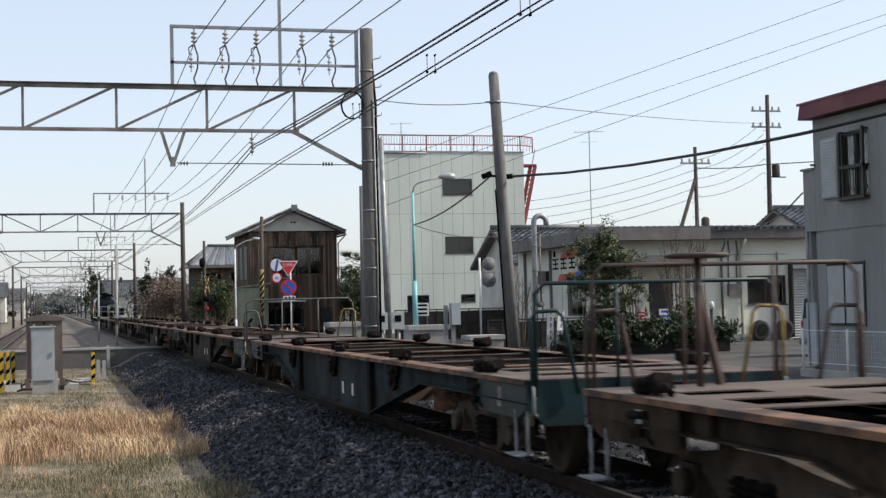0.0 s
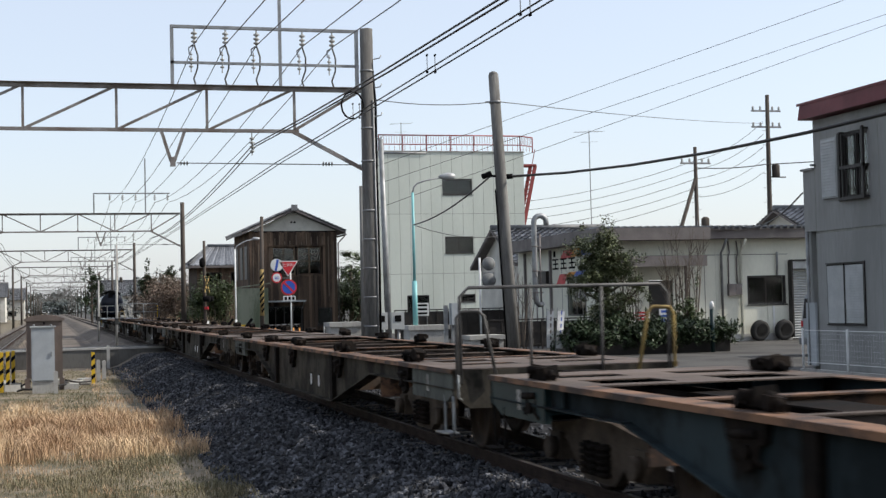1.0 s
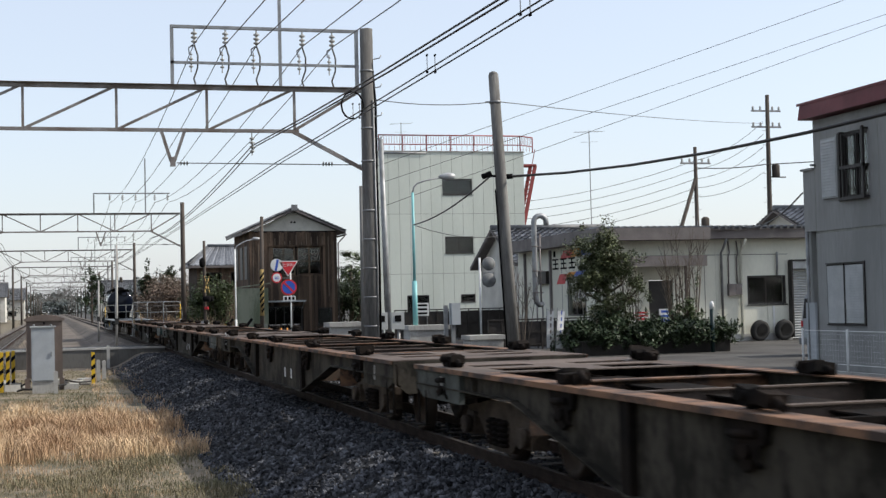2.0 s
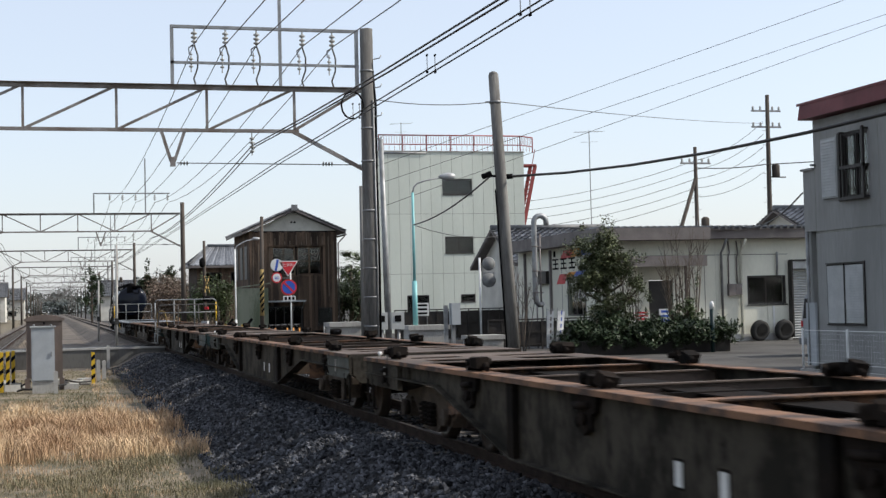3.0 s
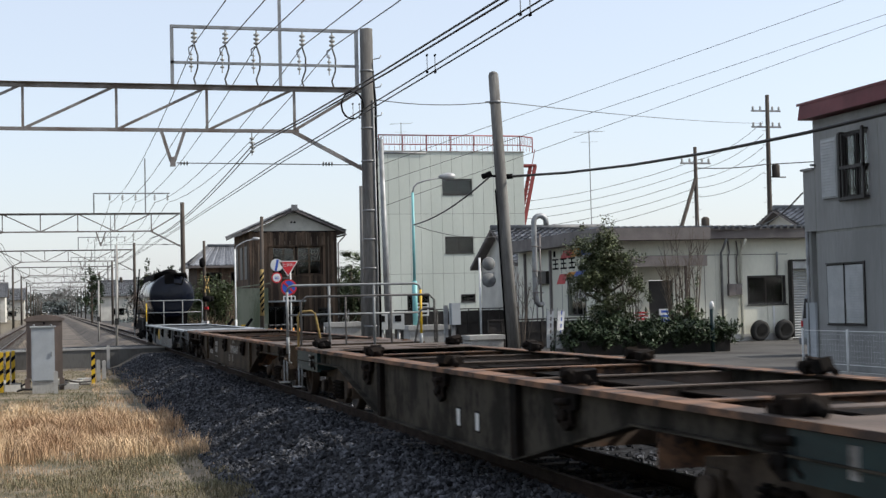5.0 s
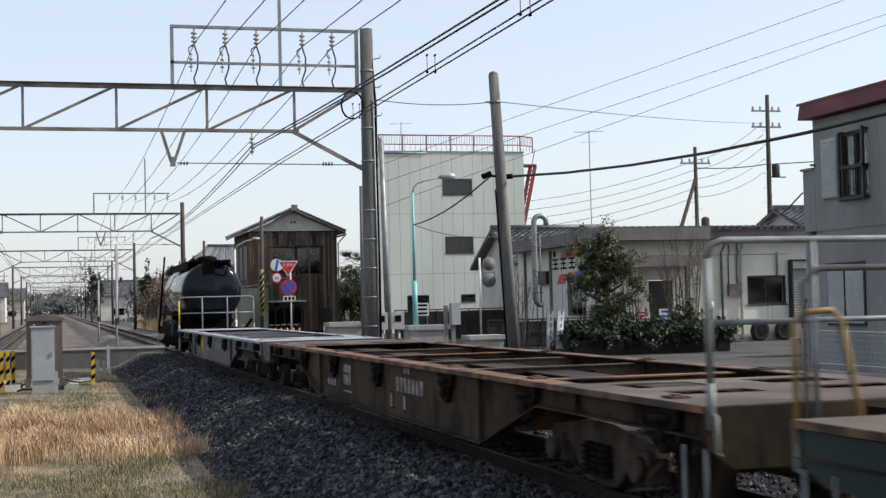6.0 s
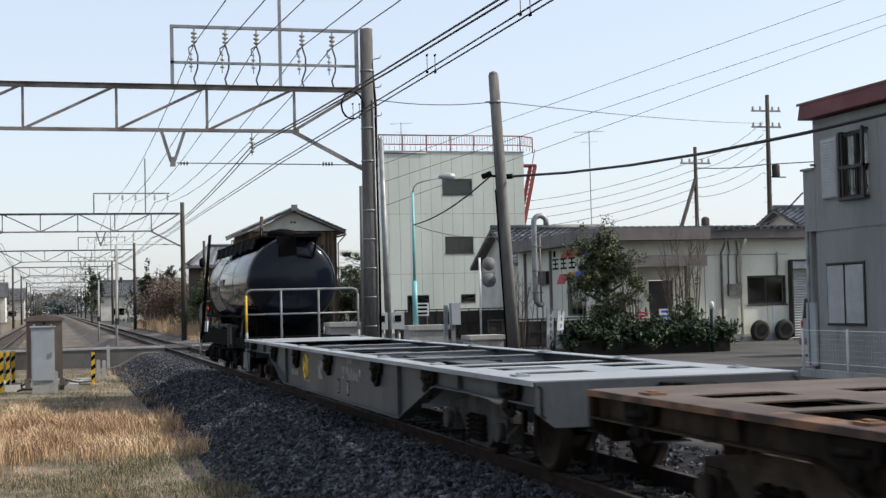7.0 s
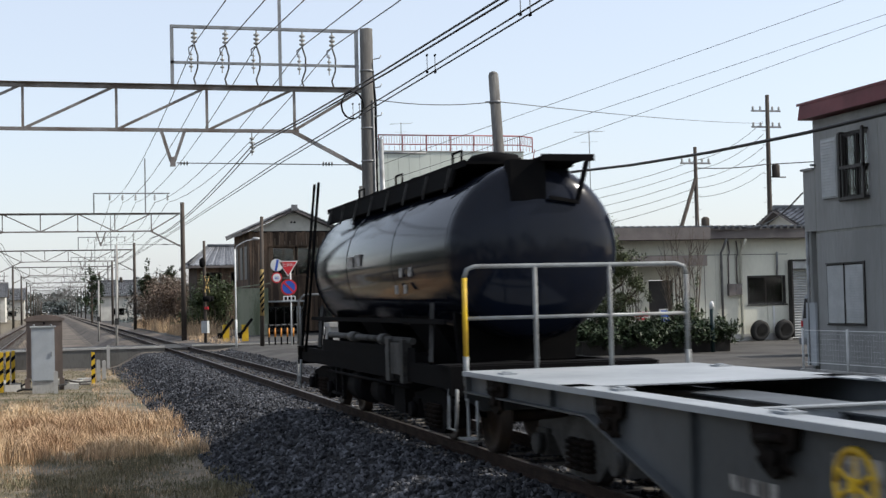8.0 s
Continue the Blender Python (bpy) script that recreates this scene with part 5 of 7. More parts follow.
    solid("door", [(box, 1.78, 2.72, 0.1, 0.15, 0.02, 2.38)], ALU, b, "dark entrance door")
    solid("porch_canopy", [(box, 0.5, 3.38, -1.5, -0.003, 2.92, 3.24), (box, 0.45, 3.43, -1.55, -1.5, 2.88, 3.27)], FASCIA, b, "flat brown porch canopy")
    solid("porch_post", [(rod, (2.65, -1.35, 0), (2.65, -1.35, 2.92), 0.05, 10)], PIPE_BROWN, b)
    for x in (4.75, 5.55):
        solid("downpipe", [(tube, [(x, -0.55, 3.9), (x, -0.3, 3.6), (x, -0.08, 3.4), (x, -0.08, 0.1)], 0.05, 8)], GALV if x < 5 else CREAM, b, "rain downpipe")
    solid("meter_box", [(box, 5.0, 5.28, -0.16, -0.004, 1.75, 2.2)], FASCIA, b, "grey electricity meter box")
    solid("meter_box", [(box, 5.3, 5.56, -0.14, -0.004, 1.78, 2.2)], FASCIA, b, "grey electricity meter box")
    for x in (5.05, 5.4):
        solid("conduit", [(tube, [(x, -0.05, 2.2), (x, -0.05, 3.2), (x + 0.06, -0.05, 3.4), (x, -0.05, 3.85)], 0.025, 6)], FASCIA, b)
    solid("stovepipe", [(tube, [(7.1, -0.05, 2.5), (7.1, -0.1, 3.0), (7.1, -0.1, 3.4)], 0.04, 8)], GALV, b)
    # painted colour blocks and bars on the side wall
    def slant(a, c, z0, z1, pm):
        q = bmesh.new()
        prism(q, [(a + 0.45, z0), (c + 0.45, z0), (c, z1), (a, z1)], "y", -0.015, -0.004)
        for v in q.verts:
            v.co = m @ v.co
        part("sign_block", q, pm, b, "slanted painted colour block")

    for a, c, z0, z1, pm in ((3.1, 4.3, 3.42, 3.72, SIGNRED), (2.0, 3.1, 3.44, 3.76, ORANGE), (0.6, 1.9, 3.46, 3.95, SIGNBLUE), (3.85, 4.85, 2.38, 2.78, SIGNRED), (2.9, 3.7, 2.66, 2.84, ORANGE), (1.4, 2.8, 2.66, 2.86, SIGNBLUE)):
        slant(a, c, z0, z1, pm)
    for a in (5.0, 4.0, 3.0):
        for a0, a1, z0, z1 in ((0.0, 0.75, 2.98, 3.05), (0.05, 0.7, 3.18, 3.24), (0.0, 0.75, 3.36, 3.42), (0.32, 0.42, 3.0, 3.4)):
            on_side("sign_bar", a + a0, a + a1, z0, z1, BLACK, 0.015)
    on_side("sign_bar", 5.35, 5.6, 3.5, 3.75, BLACK, 0.015)
    w2 = bmesh.new()
    for v in box(w2, 1.9, 3.9, 0.06, 0.07, 1.15, 2.6):
        v.co = m @ v.co
    part("side_window", w2, GLASS, b, "dark side window")
    # dark sheet painted as the shade inside the side window
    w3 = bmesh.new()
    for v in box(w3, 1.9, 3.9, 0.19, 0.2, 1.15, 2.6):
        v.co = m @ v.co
    part("room_shade_sheet", w3, SHADE_BLACK, b, "near-black sheet standing in for room shade")
    for a, c, z0, z1 in ((1.85, 1.93, 1.1, 2.65), (3.87, 3.95, 1.1, 2.65), (2.85, 2.93, 1.15, 2.6), (1.93, 3.87, 1.1, 1.16), (1.93, 3.87, 2.6, 2.65)):
        on_side("window_frame", a, c, z0, z1, ALU)
    on_side("wall_box", 6.1, 7.4, 2.42, 2.95, ALU, 0.2, "dark wall-mounted box")
    for a in (5.85, 9.3):
        on_side("downpipe", a, a + 0.12, 0.3, 3.8, FASCIA, 0.1)
    for a in (2.2, 4.6, 7.9):
        on_side("wall_batten", a, a + 0.06, 0.3, 3.82, JOINT, 0.006)


def ventilation_pipe(x, y):
    p = thing("flue_pipe", pose(x, y, 0), "galvanised ventilation duct with a bent top beside the office", "flue pipe")
    arc = [(0.24 - 0.24 * math.cos(a), 0, 4.62 + 0.24 * math.sin(a)) for a in [math.pi * k / 8 for k in range(1, 9)]]
    solid("duct", [(tube, [(0.3, 0.1, 1.62), (0.12, 0, 1.58), (0.03, 0, 1.68), (0, 0, 1.9), (0, 0, 4.62)] + arc + [(0.48, 0, 4.5)], 0.1, 14)], GALV, p, "bent galvanised duct")
    solid("thin_pipe", [(rod, (0.22, 0.02, 1.5), (0.22, 0.02, 4.2), 0.035, 8)], FASCIA, p)
    solid("stand", [(rod, (0.05, 0, 0), (0.05, 0, 1.6), 0.03, 8), (rod, (0.3, 0.1, 0), (0.3, 0.1, 1.6), 0.03, 8)], FASCIA, p)
    for z in (2.0, 2.8, 3.7):
        solid("clamp", [(rod, (0, 0, z), (0, 0, z + 0.05), 0.12, 14), (box, 0.08, 0.3, -0.03, 0.03, z, z + 0.04)], FASCIA, p)


def grey_house():
    """Built with local x running towards the camera along the track-side wall and local y into the house."""
    m = Matrix(((0, 1, 0, 17.0), (-1, 0, 0, 28.75), (0, 0, 1, 0), (0, 0, 0, 1)))
    b = thing("grey_house", m, "grey rendered two-storey house with a maroon roof edge", "house")
    L, H = 13.0, 5.75
    holes = [(1.12, 2.22, 3.85, 5.32), (0.4, 1.95, 1.05, 2.4), (5.0, 6.6, 3.85, 5.2), (5.0, 6.6, 1.05, 2.4)]
    for z0, z1 in ((0, 3.13), (3.19, H)):
        bm = bmesh.new()
        holed(bm, 0, L, z0, z1, 0, 0.2, holes)
        part("wall", bm, GREYWALL, b, "grey rendered wall")
    solid("floor_band", [(box, 0, L, 0.015, 0.2, 3.13, 3.19)], JOINT, b, "recessed joint between storeys")
    solid("wall", [(box, 0, 0.2, 0.2, 8, 0, H)], GREYWALL, b)
    solid("wall", [(box, L - 0.2, L, 0.2, 8, 0, H)], GREYWALL, b)
    solid("wall", [(box, 0.2, L - 0.2, 7.8, 8, 0, H)], GREYWALL, b)
    # flat roof with a deep overhanging edge
    solid("roof", [(prism, [(-0.2, 5.78), (13.4, 5.78), (13.4, 6.15), (-0.08, 6.15)], "y", -0.27, 8.4)], MAROON, b, "flat roof with a deep maroon sheet edge")
    solid("roof_trim", [(box, -0.21, 13.41, -0.285, -0.272, 6.1, 6.16)], MAROON, b)
    # upper window with rail and open shutter
    window(b, *holes[0], 0.06)
    solid("shutter_case", [(box, 0.42, 1.08, -0.07, -0.004, 3.9, 5.26)], SHUTTER, b, "pale slatted shutter box")
    lou = bmesh.new()
    for k in range(19):
        prism(lou, [(-0.09, 3.94 + 0.068 * k), (-0.071, 3.94 + 0.068 * k), (-0.071, 4.0 + 0.068 * k)], "x", 0.46, 1.04)
    tagged(part("louvres", lou, SHUTTER, b), kind="stuff")
    g = solid("window_guard", [(box, 1.26, 2.27, -0.16, -0.11, 3.8, 3.87), (box, 1.26, 2.27, -0.16, -0.11, 4.48, 4.56), (box, 1.26, 1.33, -0.16, -0.11, 3.87, 5.3), (box, 2.2, 2.27, -0.16, -0.11, 3.87, 5.36)] + [(box, a, a + 0.05, -0.11, -0.004, z, z + 0.05) for a in (1.26, 2.22) for z in (3.81, 4.49, 5.28)], ALU, b, "brown window guard frame")
    for k in range(1, 7):
        solid("bar", [(box, 1.3 + 0.135 * k, 1.318 + 0.135 * k, -0.145, -0.125, 3.87, 4.48)], ALU, g)
    # lower window with a closed and a louvred shutter
    solid("shutter_panel", [(box, 0.42, 1.15, 0.0, 0.03, 1.08, 2.38)], SHUTTER, b, "flat grey shutter panel")
    lou = bmesh.new()
    for k in range(22):
        prism(lou, [(-0.014, 1.1 + 0.058 * k), (0.0, 1.1 + 0.058 * k), (0.0, 1.15 + 0.058 * k)], "x", 1.18, 1.9)
    tagged(part("louvres", lou, SHUTTER, b, "pale louvred shutter"), kind="stuff")
    solid("shutter_panel", [(box, 1.17, 1.91, 0.001, 0.03, 1.08, 2.38)], SHUTTER, b, "pale louvred shutter panel")
    solid("window_frame", [(box, 1.92, 1.98, -0.03, -0.004, 1.03, 2.45), (box, 1.12, 1.15, -0.02, -0.004, 1.05, 2.43), (box, 0.4, 1.92, -0.03, -0.004, 2.41, 2.44), (box, 0.4, 1.92, -0.03, -0.004, 1.03, 1.06)], ALU, b, "thin brown shutter frame")
    window(b, *holes[2], 0.06)
    window(b, *holes[3], 0.06)
    # corner balcony beyond the wall's end
    solid("balcony", [(box, -0.5, -0.004, 0.0, 1.6, 3.2, 4.62), (box, -0.55, -0.004, -0.05, 1.65, 4.62, 4.67)], GREYWALL, b, "solid grey corner balcony")
    solid("balcony_post", [(box, -0.42, -0.3, 0.05, 0.2, 0, 3.2)], GREYWALL, b)
    solid("downpipe", [(rod, (-0.3, -0.06, 0.1), (-0.3, -0.06, 3.2), 0.04, 8)], GALV, b)
    solid("outer_panel", [(box, -0.42, -0.02, -0.08, -0.02, 0.1, 1.55)], CABINET, b, "pale grey panel at the corner")
    solid("roof_mast", [(rod, (0.25, 2.6, 6.1), (0.25, 2.6, 7.1), 0.06, 8, 0.035), (rod, (0.25, 2.6, 7.1), (0.25, 2.6, 7.16), 0.06, 8)], GALV, b, "short roof vent pipe")
    for k in range(5):
        solid("rain_stain_joint", [(box, 2.6 * k + 0.02, 2.6 * k + 0.035, -0.003, 0.0, 0.1, 5.7)], JOINT, b)
    solid("bracket", [(rod, (0.05, -0.12, 4.72), (0.05, 0.0, 4.72), 0.03, 8)], GALV, b)


def mesh_fence(x, ya, yb):
    f = thing("mesh_fence", pose(x, 0, 0), "low white wire-mesh fence on thin posts", "fence")
    y = ya
    while y >= yb:
        solid("post", [(rod, (0, y, 0), (0, y, 1.02), 0.025, 8)], WHITEPAINT, f)
        y -= 1.75
    for z in (0.3, 0.98):
        solid("rail", [(rod, (0, ya, z), (0, yb, z), 0.009, 6)], WHITEPAINT, f)
    bm = bmesh.new()
    for k in range(int((ya - yb) / 0.1)):
        rod(bm, (0, ya - k * 0.1, 0.3), (0, ya - k * 0.1, 0.98), 0.0014, 3, None, False)
    for k in range(6):
        rod(bm, (0, ya, 0.36 + 0.11 * k), (0, yb, 0.36 + 0.11 * k), 0.0016, 3, None, False)
    tagged(part("mesh", bm, WHITEPAINT, f, "white welded wire mesh"), kind="stuff")
    solid("kerb", [(box, -0.08, 0.08, yb, ya, 0, 0.16)], CONCRETE, f)


def leaves(name, blobs, n, size, material, parent, seed, flat=0.5):
    """Small leaf blades scattered in uneven clumps; blobs are (centre, radii)."""
    rnd = random.Random(seed)
    vs, fs = [], []
    tot = sum(r[0] * r[1] * r[2] for _, r in blobs)
    for c, r in blobs:
        k = int(n * r[0] * r[1] * r[2] / tot)
        sub = [(rnd.gauss(0, 0.5), rnd.gauss(0, 0.5), rnd.gauss(0, 0.5)) for _ in range(max(4, k // 45))]
        for _ in range(k):
            s = rnd.choice(sub)
            p = Vector((c[0] + r[0] * (s[0] + rnd.gauss(0, 0.16)), c[1] + r[1] * (s[1] + rnd.gauss(0, 0.16)), max(0.05, c[2] + r[2] * (s[2] + rnd.gauss(0, 0.16)))))
            a, t = rnd.uniform(0, 6.283), rnd.gauss(0, 0.6)
            d = Vector((math.cos(a) * math.cos(t), math.sin(a) * math.cos(t), math.sin(t)))
            w = Vector((-math.sin(a), math.cos(a), rnd.uniform(-0.7, 0.7))).normalized()
            L = size * rnd.uniform(0.6, 1.3)
            i = len(vs)
            vs += [p, p + d * L * 0.5 + w * L * 0.22, p + d * L, p + d * L * 0.5 - w * L * 0.22]
            fs.append((i, i + 1, i + 2, i + 3))
    me = bpy.data.meshes.new(name)
    me.from_pydata(vs, [], fs)
    me.materials.append(material)
    ob = new(name, me)
    if parent:
        ob.parent = parent
    return ob


def limb(bm, p, q, r0, r1, rnd, bend=0.12):
    p, q = Vector(p), Vector(q)
    L = (q - p).length
    mid = p.lerp(q, 0.5) + Vector((rnd.uniform(-1, 1), rnd.uniform(-1, 1), rnd.uniform(-0.3, 0.3))) * L * bend
    rod(bm, p, mid, r0, 6, (r0 + r1) / 2)
    rod(bm, mid, q, (r0 + r1) / 2, 6, r1)


def tree(x, y, h, spread, material, seed, label, n=2600, size=0.16, name="tree", low=0.25):
    rnd = random.Random(seed)
    t = thing(name, pose(x, y, 0), label, "tree")
    bm = bmesh.new()
    rod(bm, (0, 0, -0.1), (0.05, 0, h * 0.45), 0.03 * h * 0.6, 9, 0.018 * h * 0.6)
    rod(bm, (0.05, 0, h * 0.45), (0, 0.05, h * 0.9), 0.018 * h * 0.6, 8, 0.01)
    tips = []
    for k in range(14):
        z = h * rnd.uniform(low, 0.8)
        a = rnd.uniform(0, 6.283)
        L = spread * rnd.uniform(0.5, 1.0) * (1.15 - z / h)
        tip = (math.cos(a) * L, math.sin(a) * L, z + L * rnd.uniform(0.4, 0.9))
        limb(bm, (0.03, 0, z), tip, 0.035 * spread, 0.008, rnd)
        tips.append(tip)
        for _ in range(3):
            a2 = a + rnd.uniform(-0.8, 0.8)
            f = rnd.uniform(0.4, 0.9)
            s = (tip[0] * f, tip[1] * f, z + (tip[2] - z) * f)
            limb(bm, s, (s[0] + math.cos(a2) * L * 0.5, s[1] + math.sin(a2) * L * 0.5, s[2] + L * rnd.uniform(0.2, 0.7)), 0.014, 0.004, rnd)
    part("trunk", bm, BARK, t, "branching trunk and limbs")
    core = [((0.1 * math.sin(9 * f), 0.1 * math.cos(7 * f), h * f), (spread * 0.42, spread * 0.42, h * 0.1)) for f in (0.25, 0.4, 0.55, 0.7)] if low < 0.2 else []
    blobs = core + [(tp, (spread * rnd.uniform(0.25, 0.45),) * 2 + (spread * rnd.uniform(0.2, 0.4),)) for tp in tips] + [((0, 0, h * 0.88), (spread * 0.35, spread * 0.35, h * 0.14))]
    leaves("crown", blobs, n, size, material, t, seed)
    return t


def bare_shrub(x, y, h, spread, seed, label, leafy=0):
    """A leafless shrub: a fan of thin upright stems that fork twice."""
    rnd = random.Random(seed)
    t = thing("bare_shrub", pose(x, y, 0), label, "shrub", "bare shrubs before the office")
    bm = bmesh.new()
    for k in range(11):
        a = rnd.uniform(0, 6.283)
        lean = spread * rnd.uniform(0.1, 1.0)
        foot = Vector((math.cos(a) * 0.12, math.sin(a) * 0.12, 0.0))
        top = Vector((math.cos(a) * lean, math.sin(a) * lean, h * rnd.uniform(0.6, 1.0)))
        mid = foot.lerp(top, rnd.uniform(0.35, 0.55)) + Vector((rnd.uniform(-0.08, 0.08), rnd.uniform(-0.08, 0.08), 0))
        rod(bm, foot, mid, 0.024, 6, 0.016)
        rod(bm, mid, top, 0.016, 5, 0.004)
        for _ in range(5):
            f = rnd.uniform(0.1, 0.9)
            p = mid.lerp(top, f)
            q = p + Vector((rnd.uniform(-0.35, 0.35), rnd.uniform(-0.35, 0.35), rnd.uniform(0.3, 0.7)))
            rod(bm, p, q, 0.009, 4, 0.003)
            r = p.lerp(q, 0.5)
            rod(bm, r, r + Vector((rnd.uniform(-0.2, 0.2), rnd.uniform(-0.2, 0.2), rnd.uniform(0.15, 0.35))), 0.005, 4, 0.002)
    part("branchwork", bm, BARK, t, "thin forked branches")
    if leafy:
        leaves("foliage", [((0, 0, h * 0.3), (spread * 0.6, spread * 0.6, h * 0.22))], leafy, 0.1, LEAF_PALE, t, seed)
    return t


def palm(x, y, h, seed):
    rnd = random.Random(seed)
    t = thing("palm_tree", pose(x, y, 0), "fan palm with drooping fronds behind the house", "palm tree", "palms")
    solid("trunk", [(rod, (0, 0, 0), (0.1, 0, h), 0.14, 8, 0.11)], BARK, t)
    bm = bmesh.new()
    for k in range(70):
        a = rnd.uniform(0, 6.283)
        e = rnd.uniform(-0.9, 1.3)
        c = Vector((0.1, 0, h)) + Vector((math.cos(a) * math.cos(e), math.sin(a) * math.cos(e), math.sin(e))) * 0.75
        for j in range(7):
            aa = a + (j - 3) * 0.28
            d = Vector((math.cos(aa), math.sin(aa), math.sin(e) - 0.35)) * 0.75
            s = Vector((-math.sin(aa), math.cos(aa), 0)) * 0.04
            bm.faces.new([bm.verts.new(v) for v in (c - s, c + s, c + d)])
    part("fronds", bm, LEAF_PALE, t, "fan-shaped fronds")


def utility_pole(x, y, h, label, arms=2, strut=0, lean=(0, 0), material=None, r=0.16):
    p = thing("utility_pole", pose(x, y, 0), label, "utility pole", "utility poles")
    top = (lean[0], lean[1], h)
    solid("pole", [(rod, (0, 0, -0.2), top, r * 1.1, 16, r * 0.72)], material or POLE_CONC, p, "tapered pole shaft")
    for k in range(arms):
        z = h - 0.9 - 0.9 * k
        solid("cross_arm", [(beam, (-0.9, 0, z), (0.9, 0, z), 0.09, 0.09)], GALV, p, "galvanised cross-arm")
        for xx in (-0.8, -0.35, 0.4, 0.8):
            solid("insulator", [(lathe, [(0.03, z + 0.05), (0.07, z + 0.1), (0.05, z + 0.16), (0.07, z + 0.2), (0.02, z + 0.28)], 8, "z", (xx, 0, 0))], PORCELAIN, p)
    if arms:
        solid("step_bolts", [(rod, (-0.28 if k % 2 else 0, 0, 2.5 + 0.4 * k), (0 if k % 2 else 0.28, 0, 2.5 + 0.4 * k), 0.012, 5) for k in range(int((h - 4) / 0.4))], GALV, p)
        solid("transformer", [(lathe, [(0.0, h - 4.6), (0.2, h - 4.6), (0.22, h - 4.55), (0.22, h - 3.95), (0.12, h - 3.85), (0.0, h - 3.85)], 14, "z", (0.5, 0, 0)), (beam, (0, 0, h - 4.6), (1.1, 0, h - 4.6), 0.08, 0.06)], POLE_WOOD, p, "grey pole transformer")
    if strut:
        solid("strut", [(rod, (strut, 0, 0), (0, 0, h * 0.83), 0.13, 10, 0.1)], POLE_WOOD, p, "slanting support pole")
    return p


concrete_building()
aerial(20.5, 82, 10.5, 12.7, 1.3)
timber_house()
hip_house()
gabled_house(20.95, 61.45, 5.0, 6.25, 3.58, 5.2, "low white house with a grey tiled gable roof", True)
gabled_house(33.4, 56, 8, 7, 4.4, 5.75, "tiled house behind the office", True)
office()
ventilation_pipe(17.1, 48.6)
aerial(25.75, 64.6, 5.2, 10.1, 1.5)
grey_house()
mesh_fence(15.5, 26.9, 14)


# ---- poles, lamp, signs ----
def leaning_pole():
    p = thing("timber_pole", pose(11.36, 34, 0), "leaning weathered utility pole with cable clamps", "utility pole")
    solid("pole", [(rod, (0.0, 0, -0.2), (-0.39, 0, 7.55), 0.18, 20, 0.13), (lathe, [(0.13, 7.5), (0.11, 7.6), (0.05, 7.64), (0.001, 7.64)], 16, "z", (-0.39, 0, 0))], POLE_CONC, p, "leaning tapered shaft")
    solid("band", [(rod, (-0.355, 0, 6.82), (-0.358, 0, 6.88), 0.155, 16), (rod, (-0.62, 0, 6.85), (-0.28, 0, 6.85), 0.02, 6)], GALV, p)
    solid("cable_clamp", [(rod, (-0.75, 0, 4.93), (-0.52, 0, 5.02), 0.07, 10), (rod, (-0.16, 0, 4.93), (0.05, 0, 4.95), 0.07, 10), (beam, (-0.6, 0, 4.95), (-0.1, 0, 4.95), 0.06, 0.06)], BLACK, p, "black cable clamps")
    solid("conduit", [(rod, (-0.19, -0.04, 0), (-0.42, -0.04, 4.6), 0.022, 8)], BLACK, p)


leaning_pole()
wire("thick_cable", [(11.4, 34, 4.95), (14.2, 9.8, 5.35)], 0.028, "thick black cable bundle slung from the leaning pole", 0.56)
wire("cable", [(11.4, 34, 4.92), (14.25, 9.8, 5.3)], 0.012, "thin cable lashed along the thick bundle", 0.54)
wire("thick_cable", [(10.85, 34, 4.97), (13.4, 52, 4.75)], 0.024, "thick black cable slung to the lamp post", 0.2)
wire("cable", [(13.4, 52, 4.75), (22.5, 66, 5.2)], 0.016, "dark cable between lamp and house", 0.4)


def street_lamp():
    p = thing("street_lamp", pose(13.4, 52, 0), "pale turquoise street lamp on a concrete base", "street lamp")
    solid("post", [(rod, (0, 0, 0.9), (0, 0, 2.6), 0.095, 14), (rod, (0, 0, 2.6), (0, 0, 6.0), 0.06, 14, 0.05)], TEALPOLE, p, "turquoise steel post")
    solid("arm", [(tube, [(0, 0, 5.95), (0.05, 0, 6.2), (0.2, 0, 6.35), (0.5, 0, 6.45), (1.3, 0, 6.6)], 0.03, 8)], GALV, p)
    solid("lamp_head", [(lathe, [(0.02, 1.05), (0.09, 1.15), (0.15, 1.4), (0.13, 1.65), (0.02, 1.75)], 14, "x", (0, 0, 6.62))], LAMPHEAD, p, "oval grey lamp head")
    solid("base", [(box, -0.35, 1.15, -0.5, 0.5, 0, 0.72), (box, -0.42, 1.22, -0.57, 0.57, 0.72, 0.9)], CONCRETE, p, "concrete base block")


street_lamp()


def slab_box(x, y, w, h, label):
    b = thing("concrete_box", pose(x, y, 0), label, "concrete box", "concrete boxes beside the track")
    solid("body", [(box, 0, w, 0, 0.9, 0, h - 0.15)], CONCRETE, b)
    solid("lid", [(box, -0.06, w + 0.06, -0.06, 0.96, h - 0.15, h)], CONCRETE, b)


slab_box(8.75, 45, 1.05, 1.18, "low concrete box with a lid beside the track")
slab_box(13.5, 45, 1.15, 0.62, "low concrete box beside the road")


def meter(x, y, z):
    b = thing("signal_box", pose(x, y, 0), "small grey trackside equipment case on a post", "equipment case", "equipment cases")
    solid("post", [(rod, (0.25, 0.1, 0), (0.25, 0.1, z), 0.05, 8)], GALV, b)
    solid("case", [(box, 0, 0.42, 0, 0.22, z, z + 0.55)], SHUTTER, b)
    solid("dial", [(box, 0.1, 0.32, -0.012, -0.002, z + 0.25, z + 0.45)], BLACK, b)


meter(10.0, 44, 0.92)
